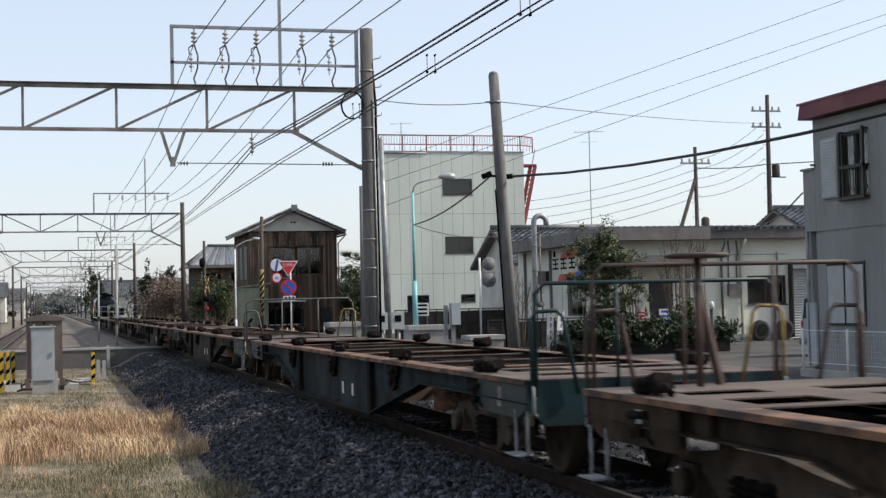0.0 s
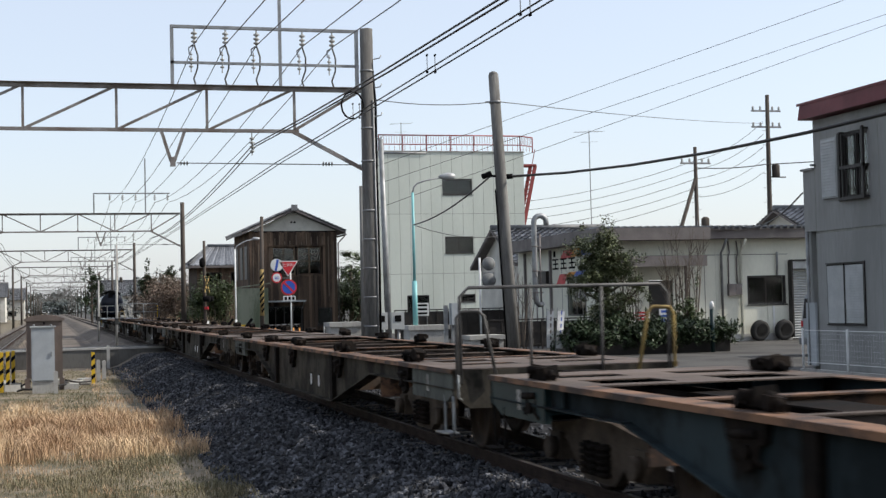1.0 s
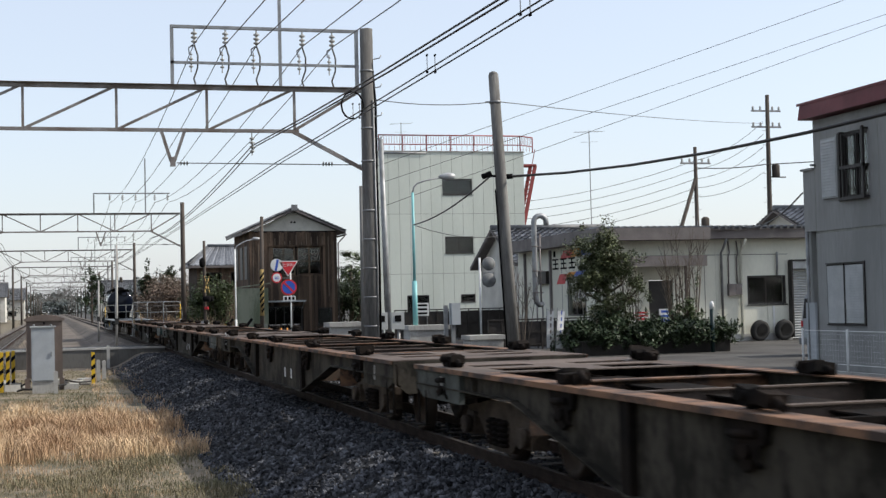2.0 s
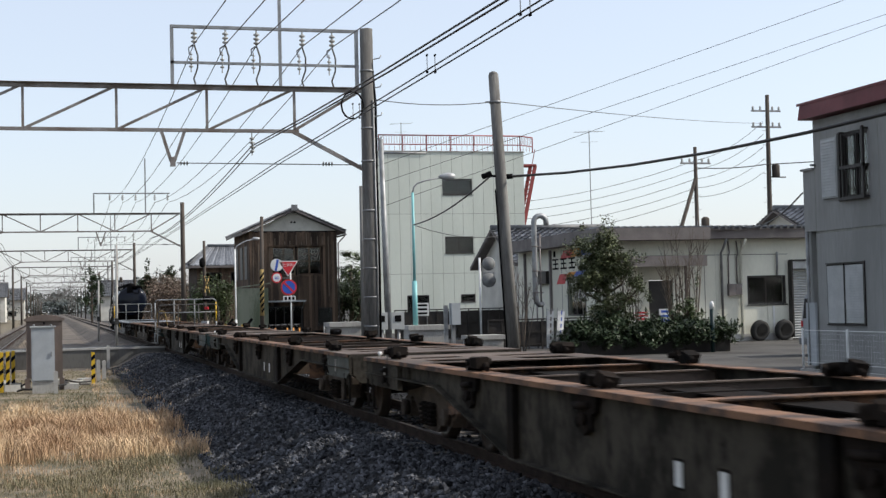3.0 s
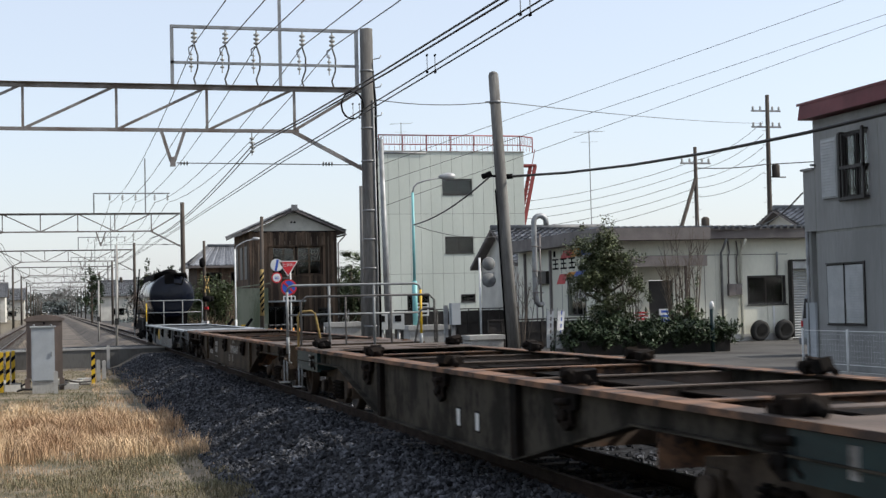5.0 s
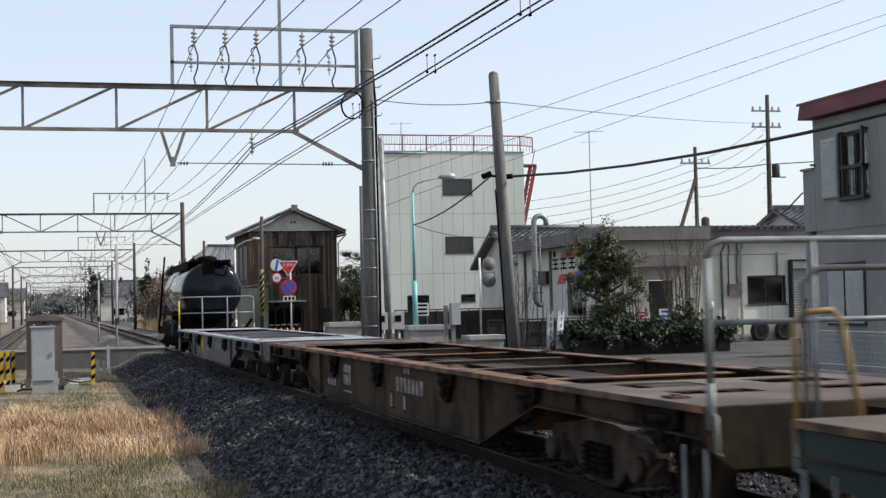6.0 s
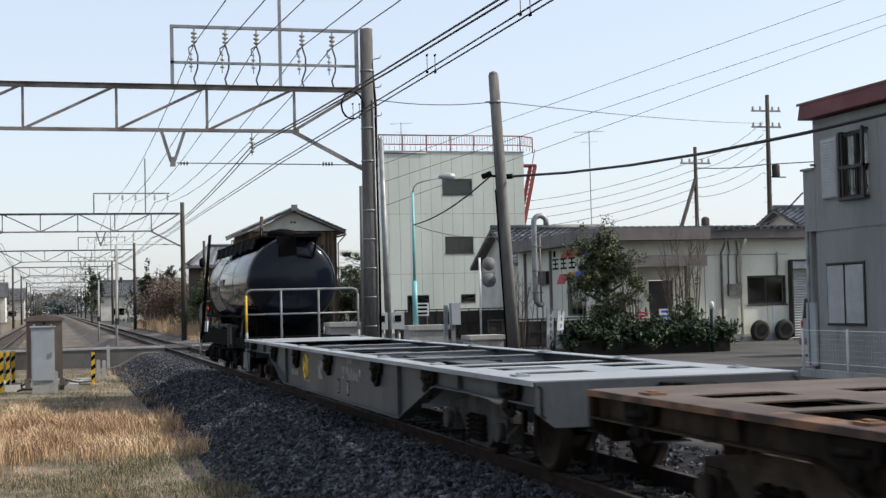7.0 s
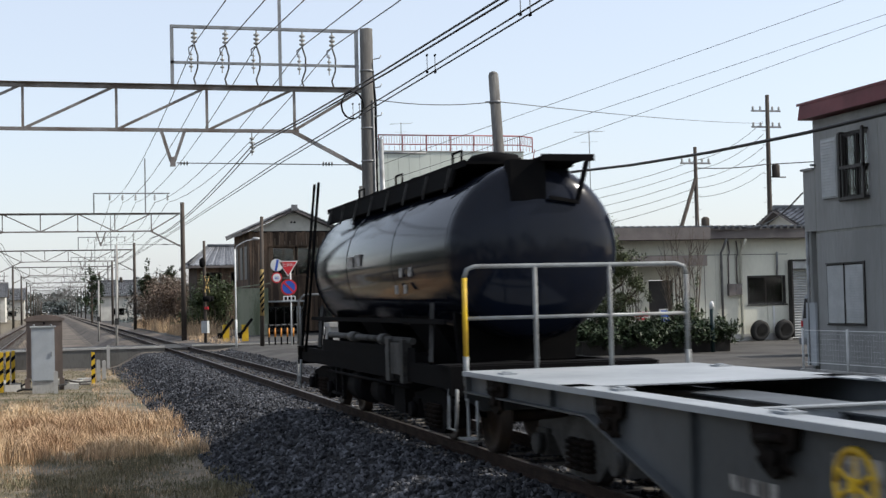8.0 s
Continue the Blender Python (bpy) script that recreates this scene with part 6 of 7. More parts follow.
meter(10.55, 44, 0.92)


def post_box():
    b = thing("control_box", pose(12.6, 45, 0), "grey control box on two steel posts", "control box")
    for x in (0, 0.25):
        solid("post", [(box, x, x + 0.12, 0, 0.12, 0, 1.65)], GALV, b)
    solid("case", [(box, 0.22, 0.52, -0.14, 0.2, 1.0, 1.72)], CABINET, b)


post_box()


def traffic_mirror():
    b = thing("traffic_mirror", pose(16.95, 55, 0), "pair of round convex road mirrors on a white post", "traffic mirror")
    solid("post", [(rod, (0, 0, 0), (0, 0, 3.55), 0.045, 10)], WHITEPAINT, b)
    for z, s in ((3.3, 0.25), (2.62, 0.27)):
        mm = solid("mirror", [(lathe, [(0.001, 0.06), (s * 0.6, 0.04), (s, 0.0), (s + 0.03, -0.03), (s, -0.06), (0.001, -0.1)], 20, "y", (0.38, 0, z))], MIRRORBACK, b, "round mirror with a hood")
        solid("bracket", [(rod, (0, 0, z), (0.3, 0, z), 0.025, 6)], GALV, mm)
    solid("cap_plate", [(box, 0.15, 0.62, -0.03, 0.0, 2.82, 2.95)], GALV, b)


traffic_mirror()


def disc(bm, x, z, r, y0, y1, n=24):
    prism(bm, [(x + r * math.cos(2 * math.pi * k / n), z + r * math.sin(2 * math.pi * k / n)) for k in range(n)], "y", y0, y1)


def sign_cluster():
    b = thing("road_sign_post", pose(10.27, 62, 0), "post with stop, no-parking and round road signs", "road signs")
    solid("post", [(rod, (0, 0, 0), (0, 0, 3.5), 0.035, 10)], WHITEPAINT, b, "white steel post")
    r = 0.46
    solid("stop_sign", [(prism, [(-0.12 - r, 3.76), (-0.12 + r, 3.76), (-0.12, 3.06)], "y", -0.06, -0.05)], SIGNWHITE, b, "red inverted-triangle stop sign")
    solid("stop_face", [(prism, [(-0.12 - r * 0.86, 3.72), (-0.12 + r * 0.86, 3.72), (-0.12, 3.12)], "y", -0.066, -0.061)], SIGNRED, b, "red sign face")
    for k, word in enumerate("\u6b62\u307e\u308c"):
        cu = bpy.data.curves.new("stop_lettering", "FONT")
        cu.body, cu.size, cu.extrude, cu.align_x = word, 0.17, 0.002, "CENTER"
        cu.materials.append(SIGNWHITE)
        t = new("stop_lettering", cu)
        t.parent = b
        t.matrix_basis = pose(-0.3 + 0.18 * k, -0.07, 3.52, 90, 0, 0)
    for x, z, rr, inner, face in ((-0.62, 3.58, 0.28, 0.26, SIGNWHITE), (-0.63, 3.02, 0.24, 0.18, SIGNWHITE), (-0.1, 2.58, 0.36, 0.29, SIGNBLUE)):
        sg = solid("round_sign", [(disc, x, z, rr, -0.06, -0.05)], SIGNWHITE if z > 3.5 else SIGNRED, b, "round enamelled road sign")
        solid("sign_face", [(disc, x, z, inner, -0.066, -0.061)], face, sg)
        if z > 3.5:
            solid("stripe", [(prism, [(x - 0.1, z - 0.24), (x + 0.0, z - 0.26), (x + 0.1, z + 0.24), (x, z + 0.26)], "y", -0.072, -0.067)], SIGNBLUE, sg)
        elif z > 2.8:
            cu = bpy.data.curves.new("figure", "FONT")
            cu.body, cu.size, cu.extrude, cu.align_x = "40", 0.21, 0.002, "CENTER"
            cu.materials.append(SIGNBLUE)
            fg = new("figure", cu)
            fg.parent = sg
            fg.matrix_basis = pose(x, -0.07, z - 0.085, 90, 0, 0)
        else:
            solid("stripe", [(prism, [(x - 0.24, z + 0.18), (x - 0.18, z + 0.24), (x + 0.24, z - 0.18), (x + 0.18, z - 0.24)], "y", -0.072, -0.067)], SIGNRED, sg)
    solid("plate", [(box, -0.36, 0.2, -0.06, -0.05, 1.98, 2.2)], SIGNWHITE, b, "small white plate with dark bars")
    for k in range(3):
        solid("plate_bar", [(box, -0.3 + 0.17 * k, -0.19 + 0.17 * k, -0.066, -0.061, 2.02, 2.16)], BLACK, b)
    for z in (3.0, 3.6):
        solid("bracket", [(rod, (-0.6, -0.02, z), (0, 0, z), 0.02, 6)], GALV, b)


sign_cluster()


def striped_pole():
    p = thing("timber_pole", pose(8.95, 62, 0), "weathered wooden pole with a black and yellow guard", "utility pole")
    solid("pole", [(rod, (0, 0, -0.2), (0.07, 0, 5.75), 0.1, 12, 0.075)], POLE_WOOD, p)
    g = solid("guard", [(rod, (0.02, 0, 1.35), (0.04, 0, 3.4), 0.095, 14, 0.088)], YELLOW_OLD, p, "yellow guard sleeve")
    for k in range(7):
        z = 1.5 + 0.26 * k
        bm = bmesh.new()
        n = 16
        ring = [[bm.verts.new((0.03 + rr * math.cos(a), rr * math.sin(a), z + dz + 0.13 * math.cos(a))) for a in [2 * math.pi * i / n for i in range(n + 1)]] for rr, dz in ((0.098, 0), (0.098, 0.13))]
        for i in range(n):
            bm.faces.new((ring[0][i], ring[0][i + 1], ring[1][i + 1], ring[1][i]))
        part("stripe", bm, BLACK, g)


striped_pole()


def crossing_signal(x, y, flip):
    p = thing("crossing_signal", pose(x, y, 0, 0, 0, 68), "level crossing warning signal with black and yellow crossed boards", "crossing signal", "level crossing equipment")
    solid("post", [(rod, (0, 0, 0), (0, 0, 5.1), 0.07, 12)], POLE_WOOD, p)
    solid("bell", [(lathe, [(0.001, -0.12), (0.2, -0.1), (0.26, 0), (0.2, 0.1), (0.001, 0.14)], 16, "y", (-0.35, 0, 4.0))], BLACK, p, "round bell housing")
    for s in (-1, 1):
        cb = solid("cross_board", [(beam, (-0.42 * s, -0.12, 2.55), (0.42 * s, -0.12, 3.3), 0.02, 0.13)], YELLOW_OLD, p, "faded yellow crossed board")
        for k in range(4):
            f = 0.12 + 0.25 * k
            solid("board_stripe", [(beam, (-0.42 * s + 0.84 * s * f, -0.135, 2.55 + 0.75 * f), (-0.42 * s + 0.84 * s * (f + 0.1), -0.135, 2.55 + 0.75 * (f + 0.1)), 0.005, 0.132)], BLACK, cb)
        solid("lamp", [(lathe, [(0.12, -0.3), (0.15, -0.12), (0.14, 0.02), (0.001, 0.08)], 14, "y", (0.28 * s, -0.05, 2.2))], BLACK, p, "hooded warning lamp")
    solid("case", [(box, -0.2, 0.2, -0.15, 0.15, 0.5, 1.1)], SHUTTER, p)
    solid("speaker", [(box, -0.08, 0.08, -0.16, 0.02, 1.68, 1.8)], SIGNRED, p)


crossing_signal(7.35, 70.5, 1)


def white_post():
    p = thing("lamp_post", pose(7.75, 61.5, 0), "slim white lamp post with a short arm", "lamp post")
    solid("post", [(rod, (0, 0, 0), (0, 0, 4.3), 0.034, 10), (rod, (0, 0, 0), (0, 0, 1.2), 0.05, 10)], WHITEPAINT, p)
    solid("arm", [(tube, [(0, 0, 4.25), (0.1, 0, 4.45), (0.5, 0, 4.65), (0.95, 0, 4.75)], 0.025, 6), (lathe, [(0.02, 0.75), (0.07, 0.85), (0.06, 1.05), (0.01, 1.1)], 10, "x", (0, 0, 4.75))], LAMPHEAD, p)


white_post()


def barrier_machine(x, y):
    p = thing("crossing_barrier", pose(x, y, 0), "yellow crossing barrier machine with striped arm", "crossing barrier", "level crossing equipment")
    solid("housing", [(box, -0.16, 0.16, -0.16, 0.16, 0, 0.8), (box, -0.19, 0.19, -0.19, 0.19, 0.8, 0.85)], YELLOW, p, "yellow machine housing")
    solid("arm_bracket", [(beam, (-0.3, -0.26, 0.3), (0.35, -0.26, 1.15), 0.06, 0.14)], BLACK, p)
    solid("counterweight", [(box, -0.45, -0.2, -0.32, -0.2, 0.15, 0.45)], BLACK, p)


barrier_machine(8.6, 72.5)
barrier_machine(9.5, 71.9)


def guard_fence(x, y, n, label, posts=ORANGE):
    f = thing("guard_fence", pose(x, y, 0), label, "fence", "crossing fences")
    for k in range(n):
        ps = solid("stake", [(rod, (0.28 * k, 0, 0), (0.28 * k, 0, 0.95), 0.035, 8)], BLACK, f)
        solid("band", [(rod, (0.28 * k, 0, 0.35), (0.28 * k, 0, 0.75), 0.038, 8)], posts, ps)
    solid("rail", [(rod, (0, 0, 0.9), (0.28 * (n - 1), 0, 0.9), 0.02, 6)], GALV, f)


guard_fence(9.2, 63.5, 7, "row of black and orange stakes beside the crossing")
guard_fence(12.5, 66, 10, "row of dark stakes beside the road", GALV)


def crossing_road():
    """The level crossing: a raised roadway with a concrete retaining edge, whole width."""
    r = thing("crossing_road", pose(0, 0, 0), "raised asphalt level crossing with a concrete edge", "road", kind="structure")
    solid("roadway", [(box, -30, LT - 0.62, 64.6, 71.5, -0.75, -0.02), (box, LT - 0.45, LT + 0.45, 64.6, 71.5, -0.12, -0.02), (box, LT + 0.62, TC - 0.62, 64.6, 71.5, -0.75, -0.02), (box, TC - 0.45, TC + 0.45, 64.6, 71.5, -0.12, -0.02), (box, TC + 0.62, 60, 64.6, 71.5, -0.3, 0.012)], ASPHALT, r)
    solid("edge_wall", [(box, -30, LT - 0.62, 64.2, 64.6, -0.85, 0.0), (box, LT + 0.62, TC - 0.62, 64.2, 64.6, -0.85, 0.0), (box, TC + 0.62, 12, 64.3, 64.6, -0.3, 0.02)], WALLDARK, r, "concrete edge of the crossing")
    solid("edge_line", [(box, -30, LT - 0.62, 64.16, 64.5, 0.003, 0.09), (box, LT + 0.62, TC - 0.62, 64.16, 64.5, 0.003, 0.09), (box, TC + 0.62, 12, 64.26, 64.5, 0.023, 0.09)], CONCRETE, r, "pale concrete kerb")
    solid("side_road", [(box, 11.8, 15.2, -30, 64.2, 0.0, 0.02)], ASPHALT, r, "narrow lane beside the track")


crossing_road()

utility_pole(38.5, 70, 12.9, "tall dark utility pole with cross-arms", 2, 0, (0.1, 0), POLE_WOOD, 0.15)
utility_pole(34.1, 70, 9.95, "dark utility pole with cross-arm and slanting support", 1, -2.9, (0, 0), POLE_WOOD, 0.13)
utility_pole(10.7, 45, 7.2, "slim steel pole beside the gantry", 0, 0, (-0.15, 0), GALV, 0.11)
utility_pole(9.75, 44.5, 5.6, "thin concrete post beside the gantry", 0, 0, (0.0, 0), POLE_CONC, 0.1)
# distribution lines across the lane
for z0, z1 in ((7.76, 23.93), (6.97, 22.0), (5.9, 21.9)):
    wire("power_line", [(13.7, 60, z0), (60, 60, z1)], 0.013, "thin distribution line high over the lane", 0.0)
wire("power_line", [(7.5, 33.1, 6.75), (11.03, 34, 6.87), (38.3, 70, 11.3)], 0.011, "thin distribution line to the utility pole", 0.12)
for k in range(5):
    wire("power_line", [(27.62, 80.4 + 0.3 * k, 5.6 + 0.55 * k), (34.1, 70, 7.2 + 0.5 * k), (38.3, 70, 8.6 + 0.7 * k)], 0.014, "thin sagging distribution line", 0.35)
wire("thick_cable", [(34.1, 70, 8.8), (38.3, 70, 9.0), (50, 62, 9.4)], 0.03, "black cable between utility poles", 0.1)
wire("power_line", [(34.1, 70, 5.9), (24, 49, 4.4)], 0.02, "dark service cable to the office", 0.3)
wire("power_line", [(25.0, 47.7, 4.38), (17.0, 29.3, 4.12)], 0.02, "dark service cable to the grey house", 0.35)


# ---- planting and things in front of the office ----
def hedge():
    h = thing("planter_hedge", pose(0, 0, 0), "clipped evergreen hedge in a dark low planter", "hedge")
    solid("planter", [(box, 15.7, 20.7, 40.4, 40.55, 0, 0.45), (box, 15.7, 15.85, 40.55, 43.2, 0, 0.45), (box, 20.55, 20.7, 40.55, 43.2, 0, 0.45), (box, 15.7, 20.7, 43.2, 43.35, 0, 0.45), (box, 15.85, 20.55, 40.55, 43.2, 0, 0.38)], ALU, h, "dark planter kerb")
    rnd = random.Random(5)
    blobs = [((15.55 + 0.28 * k, 40.45 + rnd.uniform(-0.25, 0.9), 0.6 + rnd.uniform(-0.12, 0.12)), (0.42, 0.55, 0.36)) for k in range(19)]
    blobs += [((19.8, 41.6, 0.65), (0.8, 0.7, 0.45)), ((18.4, 41.6, 0.7), (0.8, 0.7, 0.4)), ((17.2, 41.8, 0.8), (0.8, 0.7, 0.5))]
    leaves("foliage", blobs, 26000, 0.14, LEAF, h, 3)
    bm = bmesh.new()
    for k in range(60):
        p = Vector((rnd.uniform(15.9, 20.5), rnd.uniform(40.7, 43), 0.38))
        limb(bm, p, p + Vector((rnd.uniform(-0.3, 0.3), rnd.uniform(-0.3, 0.3), rnd.uniform(0.4, 0.8))), 0.015, 0.006, rnd)
    tagged(part("branchwork", bm, BARK, h), kind="stuff")


hedge()
tree(17.2, 42.0, 4.15, 1.3, LEAF_MID, 11, "dense small evergreen tree in the planter", 21000, 0.11, "evergreen_tree", low=0.12)
bare_shrub(19.7, 41.9, 4.2, 0.7, 12, "tall bare-branched shrub in the planter", 260)
bare_shrub(20.25, 42.3, 4.0, 0.6, 15, "tall bare-branched shrub beside the porch", 200)
bare_shrub(18.35, 42.4, 3.3, 0.7, 13, "bare twiggy shrub beside the evergreen")
bare_shrub(14.7, 43.3, 2.7, 0.8, 14, "bare twiggy shrub beside the banners")
tree(19.75, 41.4, 1.7, 0.6, LEAF_PALE, 16, "low leafy shrub in the planter", 1300, 0.13, "shrub", low=0.2)


def banner(x, y, lean):
    b = thing("banner_flag", pose(x, y, 0, 0, lean, 8), "tall narrow white advertising banner on a pole", "banner", "banners before the office")
    solid("pole", [(rod, (0, 0, 0), (0, 0, 1.5), 0.012, 6), (rod, (0, 0, 1.45), (0.26, 0, 1.45), 0.008, 6)], GALV, b)
    bm = bmesh.new()
    prev = None
    for k in range(9):
        z = 0.25 + 0.145 * k
        cur = [bm.verts.new((x0, 0.02 * math.sin(k * 1.1 + x0 * 9) + dy, z)) for x0, dy in ((0.012, 0), (0.25, 0), (0.25, 0.004), (0.012, 0.004))]
        if prev:
            for i in range(4):
                bm.faces.new((prev[i], prev[(i + 1) % 4], cur[(i + 1) % 4], cur[i]))
        prev = cur
    part("cloth", bm, SIGNWHITE, b, "white printed cloth")
    for k in range(5):
        solid("print_bar", [(box, 0.11, 0.15, -0.035, -0.03, 0.5 + 0.2 * k, 0.62 + 0.2 * k)], SIGNBLUE if x > 15 else PIPE_BROWN, b)


banner(14.95, 41.6, 2)
banner(15.02, 41.0, 5)


def tyre(x, y):
    t = solid("truck_tyre", [(lathe, [(0.24, -0.1), (0.27, -0.11), (0.37, -0.1), (0.4, -0.06), (0.4, 0.06), (0.37, 0.1), (0.27, 0.11), (0.24, 0.1), (0.22, 0.0), (0.24, -0.1)], 28, "y")], RUBBER)
    t.matrix_basis = pose(x, y, 0.395, 8, -12, 4)
    tagged(t, "worn black truck tyre leaning against the office wall", "tyre", "stacked tyres")


tyre(26.05, 48.35)
tyre(27.08, 48.35)


def garden_lamp():
    g = thing("bollard", pose(19.95, 40.1, 0), "dark slim bollard with a white cap", "bollard")
    solid("shaft", [(rod, (0, 0, 0), (0, 0, 1.35), 0.07, 10)], TEAL, g)
    solid("cap", [(lathe, [(0.07, 1.35), (0.075, 1.5), (0.04, 1.58), (0.001, 1.6)], 12)], SIGNWHITE, g)


garden_lamp()


def notice(x, y, w, z0, z1, label, face):
    n = thing("notice_board", pose(x, y, 0), label, "notice board", "notice boards")
    solid("legs", [(rod, (0.08, 0, 0), (0.08, 0, z0), 0.02, 6), (rod, (w - 0.08, 0, 0), (w - 0.08, 0, z0), 0.02, 6)], GALV, n)
    solid("board", [(box, 0, w, -0.02, 0.02, z0, z1)], SIGNWHITE, n)
    for k in range(3):
        solid("print_bar", [(box, 0.06, w - 0.08, -0.026, -0.021, z0 + 0.06 + (z1 - z0) * k / 3.2, z0 + 0.06 + (z1 - z0) * (k + 0.5) / 3.2)], face, n)


notice(18.75, 43.5, 0.6, 0.95, 1.3, "small white notice with red bars", SIGNRED)
notice(20.15, 44.5, 0.5, 0.85, 1.35, "white sign board with a blue shape by the porch", SIGNBLUE)
notice(15.0, 58, 0.55, 1.2, 1.75, "paired white notices on the fence", BLACK)


def dark_fence(x0, x1, y, h):
    f = thing("steel_fence", pose(x0, y, 0), "dark steel fence with upright bars", "fence")
    n = int((x1 - x0) / 0.5)
    for k in range(n + 1):
        solid("post", [(box, 0.5 * k, 0.5 * k + 0.04, 0, 0.04, 0, h)], ALU, f)
    for z in (0.15, h * 0.55, h - 0.05):
        solid("rail", [(box, 0, x1 - x0, -0.01, 0.03, z, z + 0.05)], ALU, f)
    solid("panel", [(box, 0.05, (x1 - x0) * 0.9, 0.045, 0.06, 0.1, h - 0.1)], ALU, f)


dark_fence(15.0, 21.5, 62, 1.45)
dark_fence(14.9, 18.8, 47.5, 1.1)


def parked_car():
    c = thing("parked_van", pose(20.95, 35.6, 0, 0, 0, -88), "pale parked van beside the grey house", "car")
    # local x across, y along
    prof = [(-0.74, 0.3), (-0.78, 0.75), (-0.75, 1.0), (-0.62, 1.65), (-0.5, 1.78), (0.5, 1.78), (0.62, 1.65), (0.75, 1.0), (0.78, 0.75), (0.74, 0.3)]
    bm = bmesh.new()
    prism(bm, prof, "y", 0.0, 3.2)
    bmesh.ops.bevel(bm, geom=list(bm.edges), offset=0.05, segments=2, affect="EDGES")
    part("body", bm, CABINET, c, "pale painted body")
    solid("rear_window", [(prism, [(-0.64, 1.05), (0.64, 1.05), (0.52, 1.62), (-0.52, 1.62)], "y", -0.02, -0.008)], ALU, c, "dark rear window")
    solid("bumper", [(box, -0.78, 0.78, -0.08, 0.05, 0.3, 0.5)], GALV, c)
    for s in (-1, 1):
        solid("tail_light", [(box, s * 0.7 - 0.04, s * 0.7 + 0.04, -0.025, -0.004, 0.8, 0.98)], SIGNRED, c, "red tail light")
        for y in (0.6, 2.6):
            solid("wheel", [(lathe, [(0.1, -0.09), (0.28, -0.09), (0.3, -0.05), (0.3, 0.05), (0.28, 0.09), (0.1, 0.09)], 20, "x", (s * 0.7, y, 0.3))], RUBBER, c)
        solid("side_window", [(box, s * 0.685 - 0.01, s * 0.685 + 0.01, 0.3, 2.6, 1.1, 1.5)], ALU, c)


parked_car()


# ---- left of the track: cabinets, barriers ----
def relay_cabinet():
    c = thing("relay_cabinet", pose(-0.64, 45.4, -0.8), "tall pale grey trackside relay cabinet", "cabinet")
    bm = bmesh.new()
    box(bm, 0, 0.7, 0, 0.6, 0.38, 2.06)
    bmesh.ops.bevel(bm, geom=list(bm.edges), offset=0.012, segments=2, affect="EDGES")
    part("body", bm, CABINET, c, "pale grey steel body")
    solid("plinth", [(box, 0.02, 0.68, 0.02, 0.58, 0, 0.38)], CONCRETE, c)
    solid("door", [(box, 0.03, 0.67, -0.02, -0.002, 0.42, 2.0)], CABINET, c)
    solid("roof", [(box, -0.04, 0.74, -0.05, 0.65, 2.06, 2.1)], SHUTTER, c)
    solid("handle", [(box, 0.58, 0.62, -0.05, -0.02, 1.15, 1.3)], GALV, c)
    for x in (0.08, 0.6):
        solid("lifting_eye", [(rod, (x, 0.3, 2.1), (x, 0.3, 2.16), 0.03, 8)], GALV, c)


def relay_hut():
    c = thing("equipment_hut", pose(-0.82, 47.2, -0.8), "brown steel equipment hut with a low curved roof", "hut")
    solid("body", [(box, 0, 1.13, 0, 1.4, 0.4, 2.25)], HUT, c, "brown painted body")
    for x in (-0.05, 1.03):
        solid("leg", [(box, x, x + 0.15, 0, 1.4, 0, 0.398)], HUT, c)
    solid("roof", [(prism, [(-0.07, 2.25), (1.2, 2.25), (1.2, 2.33), (0.95, 2.42), (0.56, 2.46), (0.18, 2.42), (-0.07, 2.33)], "y", -0.08, 1.5)], HUT, c, "low curved roof")
    solid("door", [(box, 0.12, 1.0, -0.02, -0.002, 0.5, 2.1)], HUT, c)
    solid("vent", [(rod, (0.56, -0.03, 2.18), (0.56, -0.005, 2.18), 0.035, 10)], BLACK, c)


relay_cabinet()
relay_hut()


def striped_stake(x, y, h, w, lab, flat=True):
    s = thing("striped_stake", pose(x, y, -0.8), lab, "marker stake", "striped marker stakes")
    solid("stake", [(box, 0, w, 0, 0.06, 0, h)], YELLOW, s, "yellow painted stake")
    for k in range(3):
        z = h * (0.12 + 0.3 * k)
        solid("stripe", [(prism, [(-0.003, z), (w + 0.003, z + 0.1), (w + 0.003, z + 0.24), (-0.003, z + 0.14)], "y", -0.006, 0.066)], BLACK, s)


for x, y in ((-1.62, 46.5), (-1.45, 47.2), (-1.3, 47.9), (-1.9, 45)):
    striped_stake(x, y, 1.3, 0.11, "yellow and black striped stake by the crossing fence")
striped_stake(1.3, 50.5, 1.1, 0.12, "single yellow and black striped marker stake")


